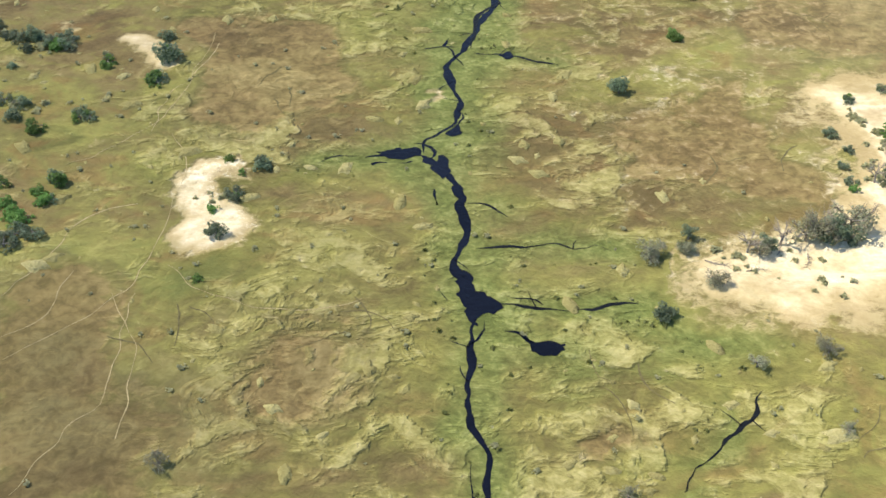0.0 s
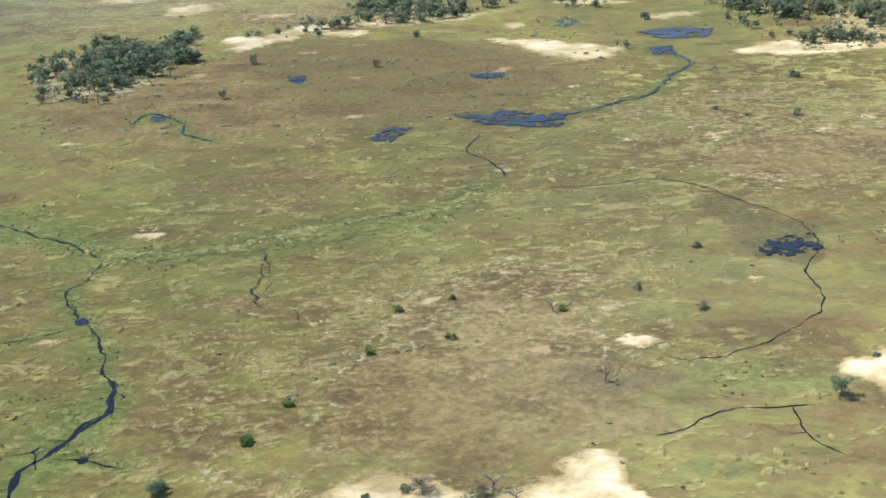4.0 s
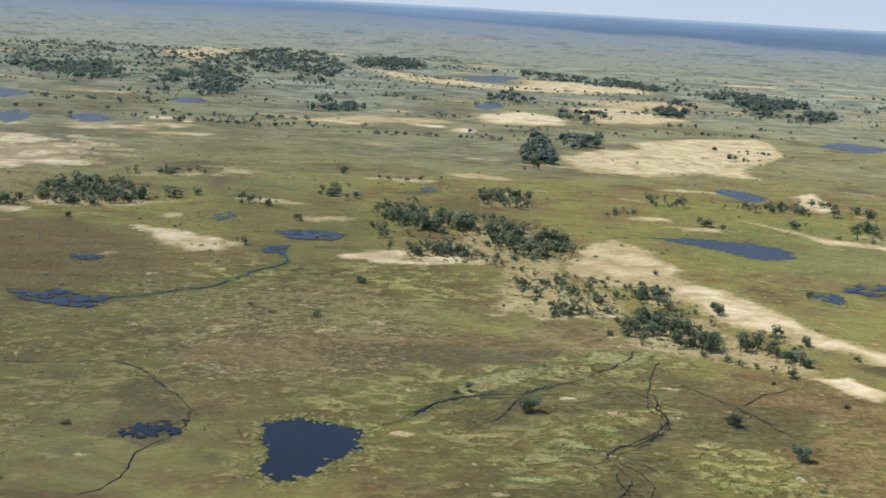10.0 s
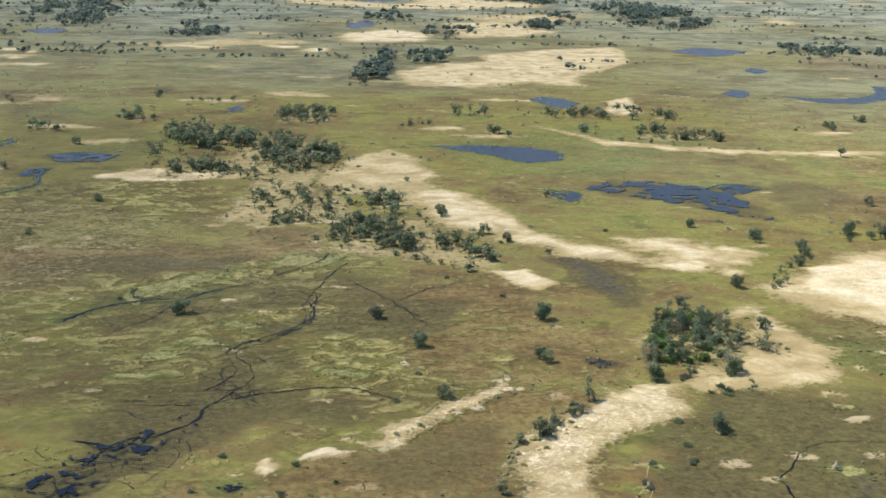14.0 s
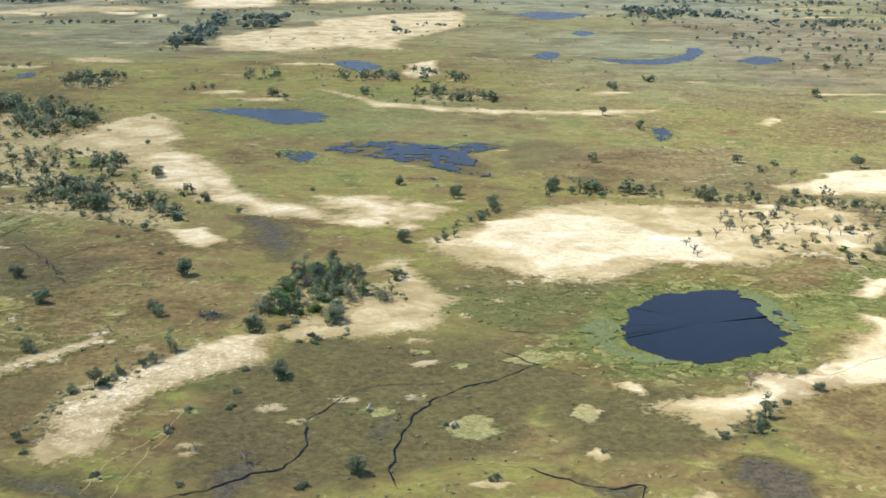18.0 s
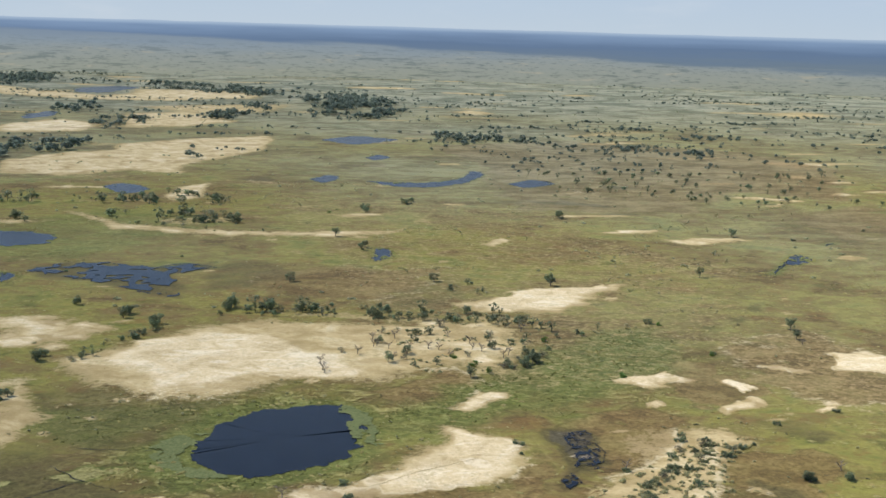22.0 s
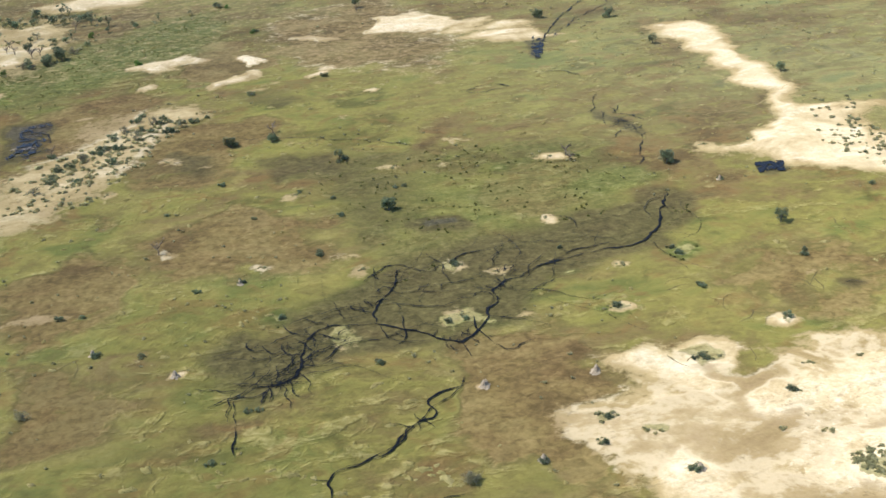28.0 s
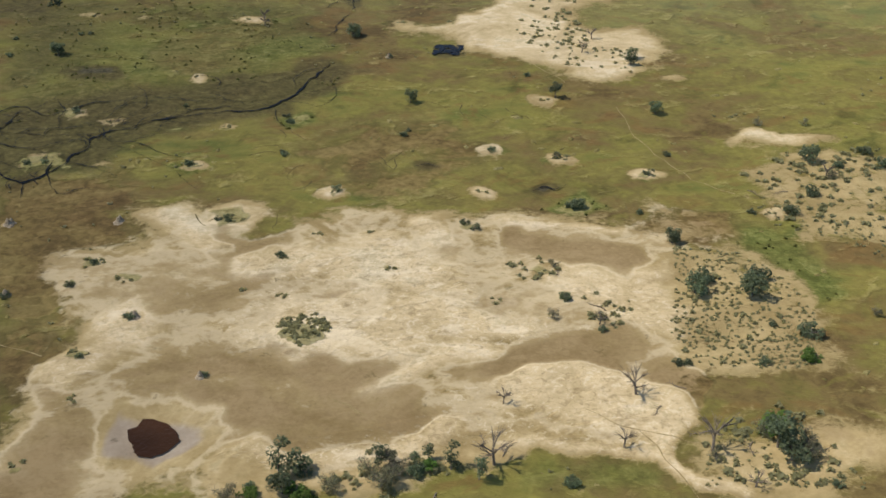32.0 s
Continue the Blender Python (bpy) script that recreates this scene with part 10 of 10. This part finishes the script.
def strewn(seed, count, box, size, rows):
    """Spots for mats, gathered in drifts, clear of water, sand and mud."""
    r = np.random.RandomState(seed)
    x, y = r.uniform(box[0], box[1], count), r.uniform(box[2], box[3], count)
    drift = value_noise(x, y * 2, rows, seed + 1) * 0.6 + value_noise(x, y * 2.4, rows * 0.3, seed + 2) * 0.5
    i, j = np.searchsorted(XS, x), np.searchsorted(YS, y)
    ok = (drift + r.uniform(-0.06, 0.06, count) > 0.60) & (COVER["sand"][j, i] < 0.15) & (WATER_NEAR[j, i] > 1.2) & (COVER["wet"][j, i] < 0.25) & (COVER["brown"][j, i] < 0.6) & ((x < 560) | (y > 230) | (r.uniform(0, 1, count) < 0.35))
    ok &= (x > 60) | (r.uniform(0, 1, count) < 0.4)
    wide = np.where(x[ok] > 60, 1.0, 1.6)
    return [(float(a), float(b), float(q)) for a, b, q in zip(x[ok], y[ok], wide * size * (0.35 + 1.6 * r.uniform(0, 1, ok.sum()) ** 2))]


for k in range(3):
    gathered("grass_mats", "pale straw-coloured mats of raised marsh grass", "grass", strewn(60 + k, 17000, (-300, 1000, -80, 620), 1.0, 34), mat_slab(k), MAT, 1.6)


def grassy(x, y):
    at = np.searchsorted(YS, y), np.searchsorted(XS, x)
    return WATER_NEAR[at] > 1.5 and COVER["brown"][at] < 0.68 and COVER["wet"][at] < 0.45 and COVER["sand"][at] < 0.3


PADS = [p for p in PADS if grassy(p[0], p[1])][::3]
for k in range(3):
    gathered("grass_mats", "broad raised mats of yellow-green marsh grass", "grass", PADS[k::3], mat_slab(11 + k), PAD, 1.2)
gathered("pond_mats", "pale grass mats crowding the shores of the ponds", "grass", FRINGE, mat_slab(21), MAT)
clump_rnd = np.random.RandomState(91)
cx, cy = clump_rnd.uniform(-300, 1000, 90000), clump_rnd.uniform(-60, 620, 90000)
at = np.searchsorted(YS, cy), np.searchsorted(XS, cx)
ok = (COVER["lush"][at] > 0.4) & (COVER["lush"][at] < 0.85) & (WATER_NEAR[at] > 1) & (COVER["sand"][at] < 0.3) & (value_noise(cx, cy, 9, 71) > 0.45)
gathered("reed_clumps", "low green clumps of reeds on the wet ground", "reeds", [(float(a), float(b), float(q)) for a, b, q in zip(cx[ok], cy[ok], 0.4 + 1.1 * clump_rnd.uniform(0, 1, ok.sum()) ** 2)], leaf_cloud(rnd, dome, 12, 0.26), LEAF_REED)
gathered("reed_fringe", "green reed tufts along the water's edge", "reeds", SHORE, mat_slab(7), REED)
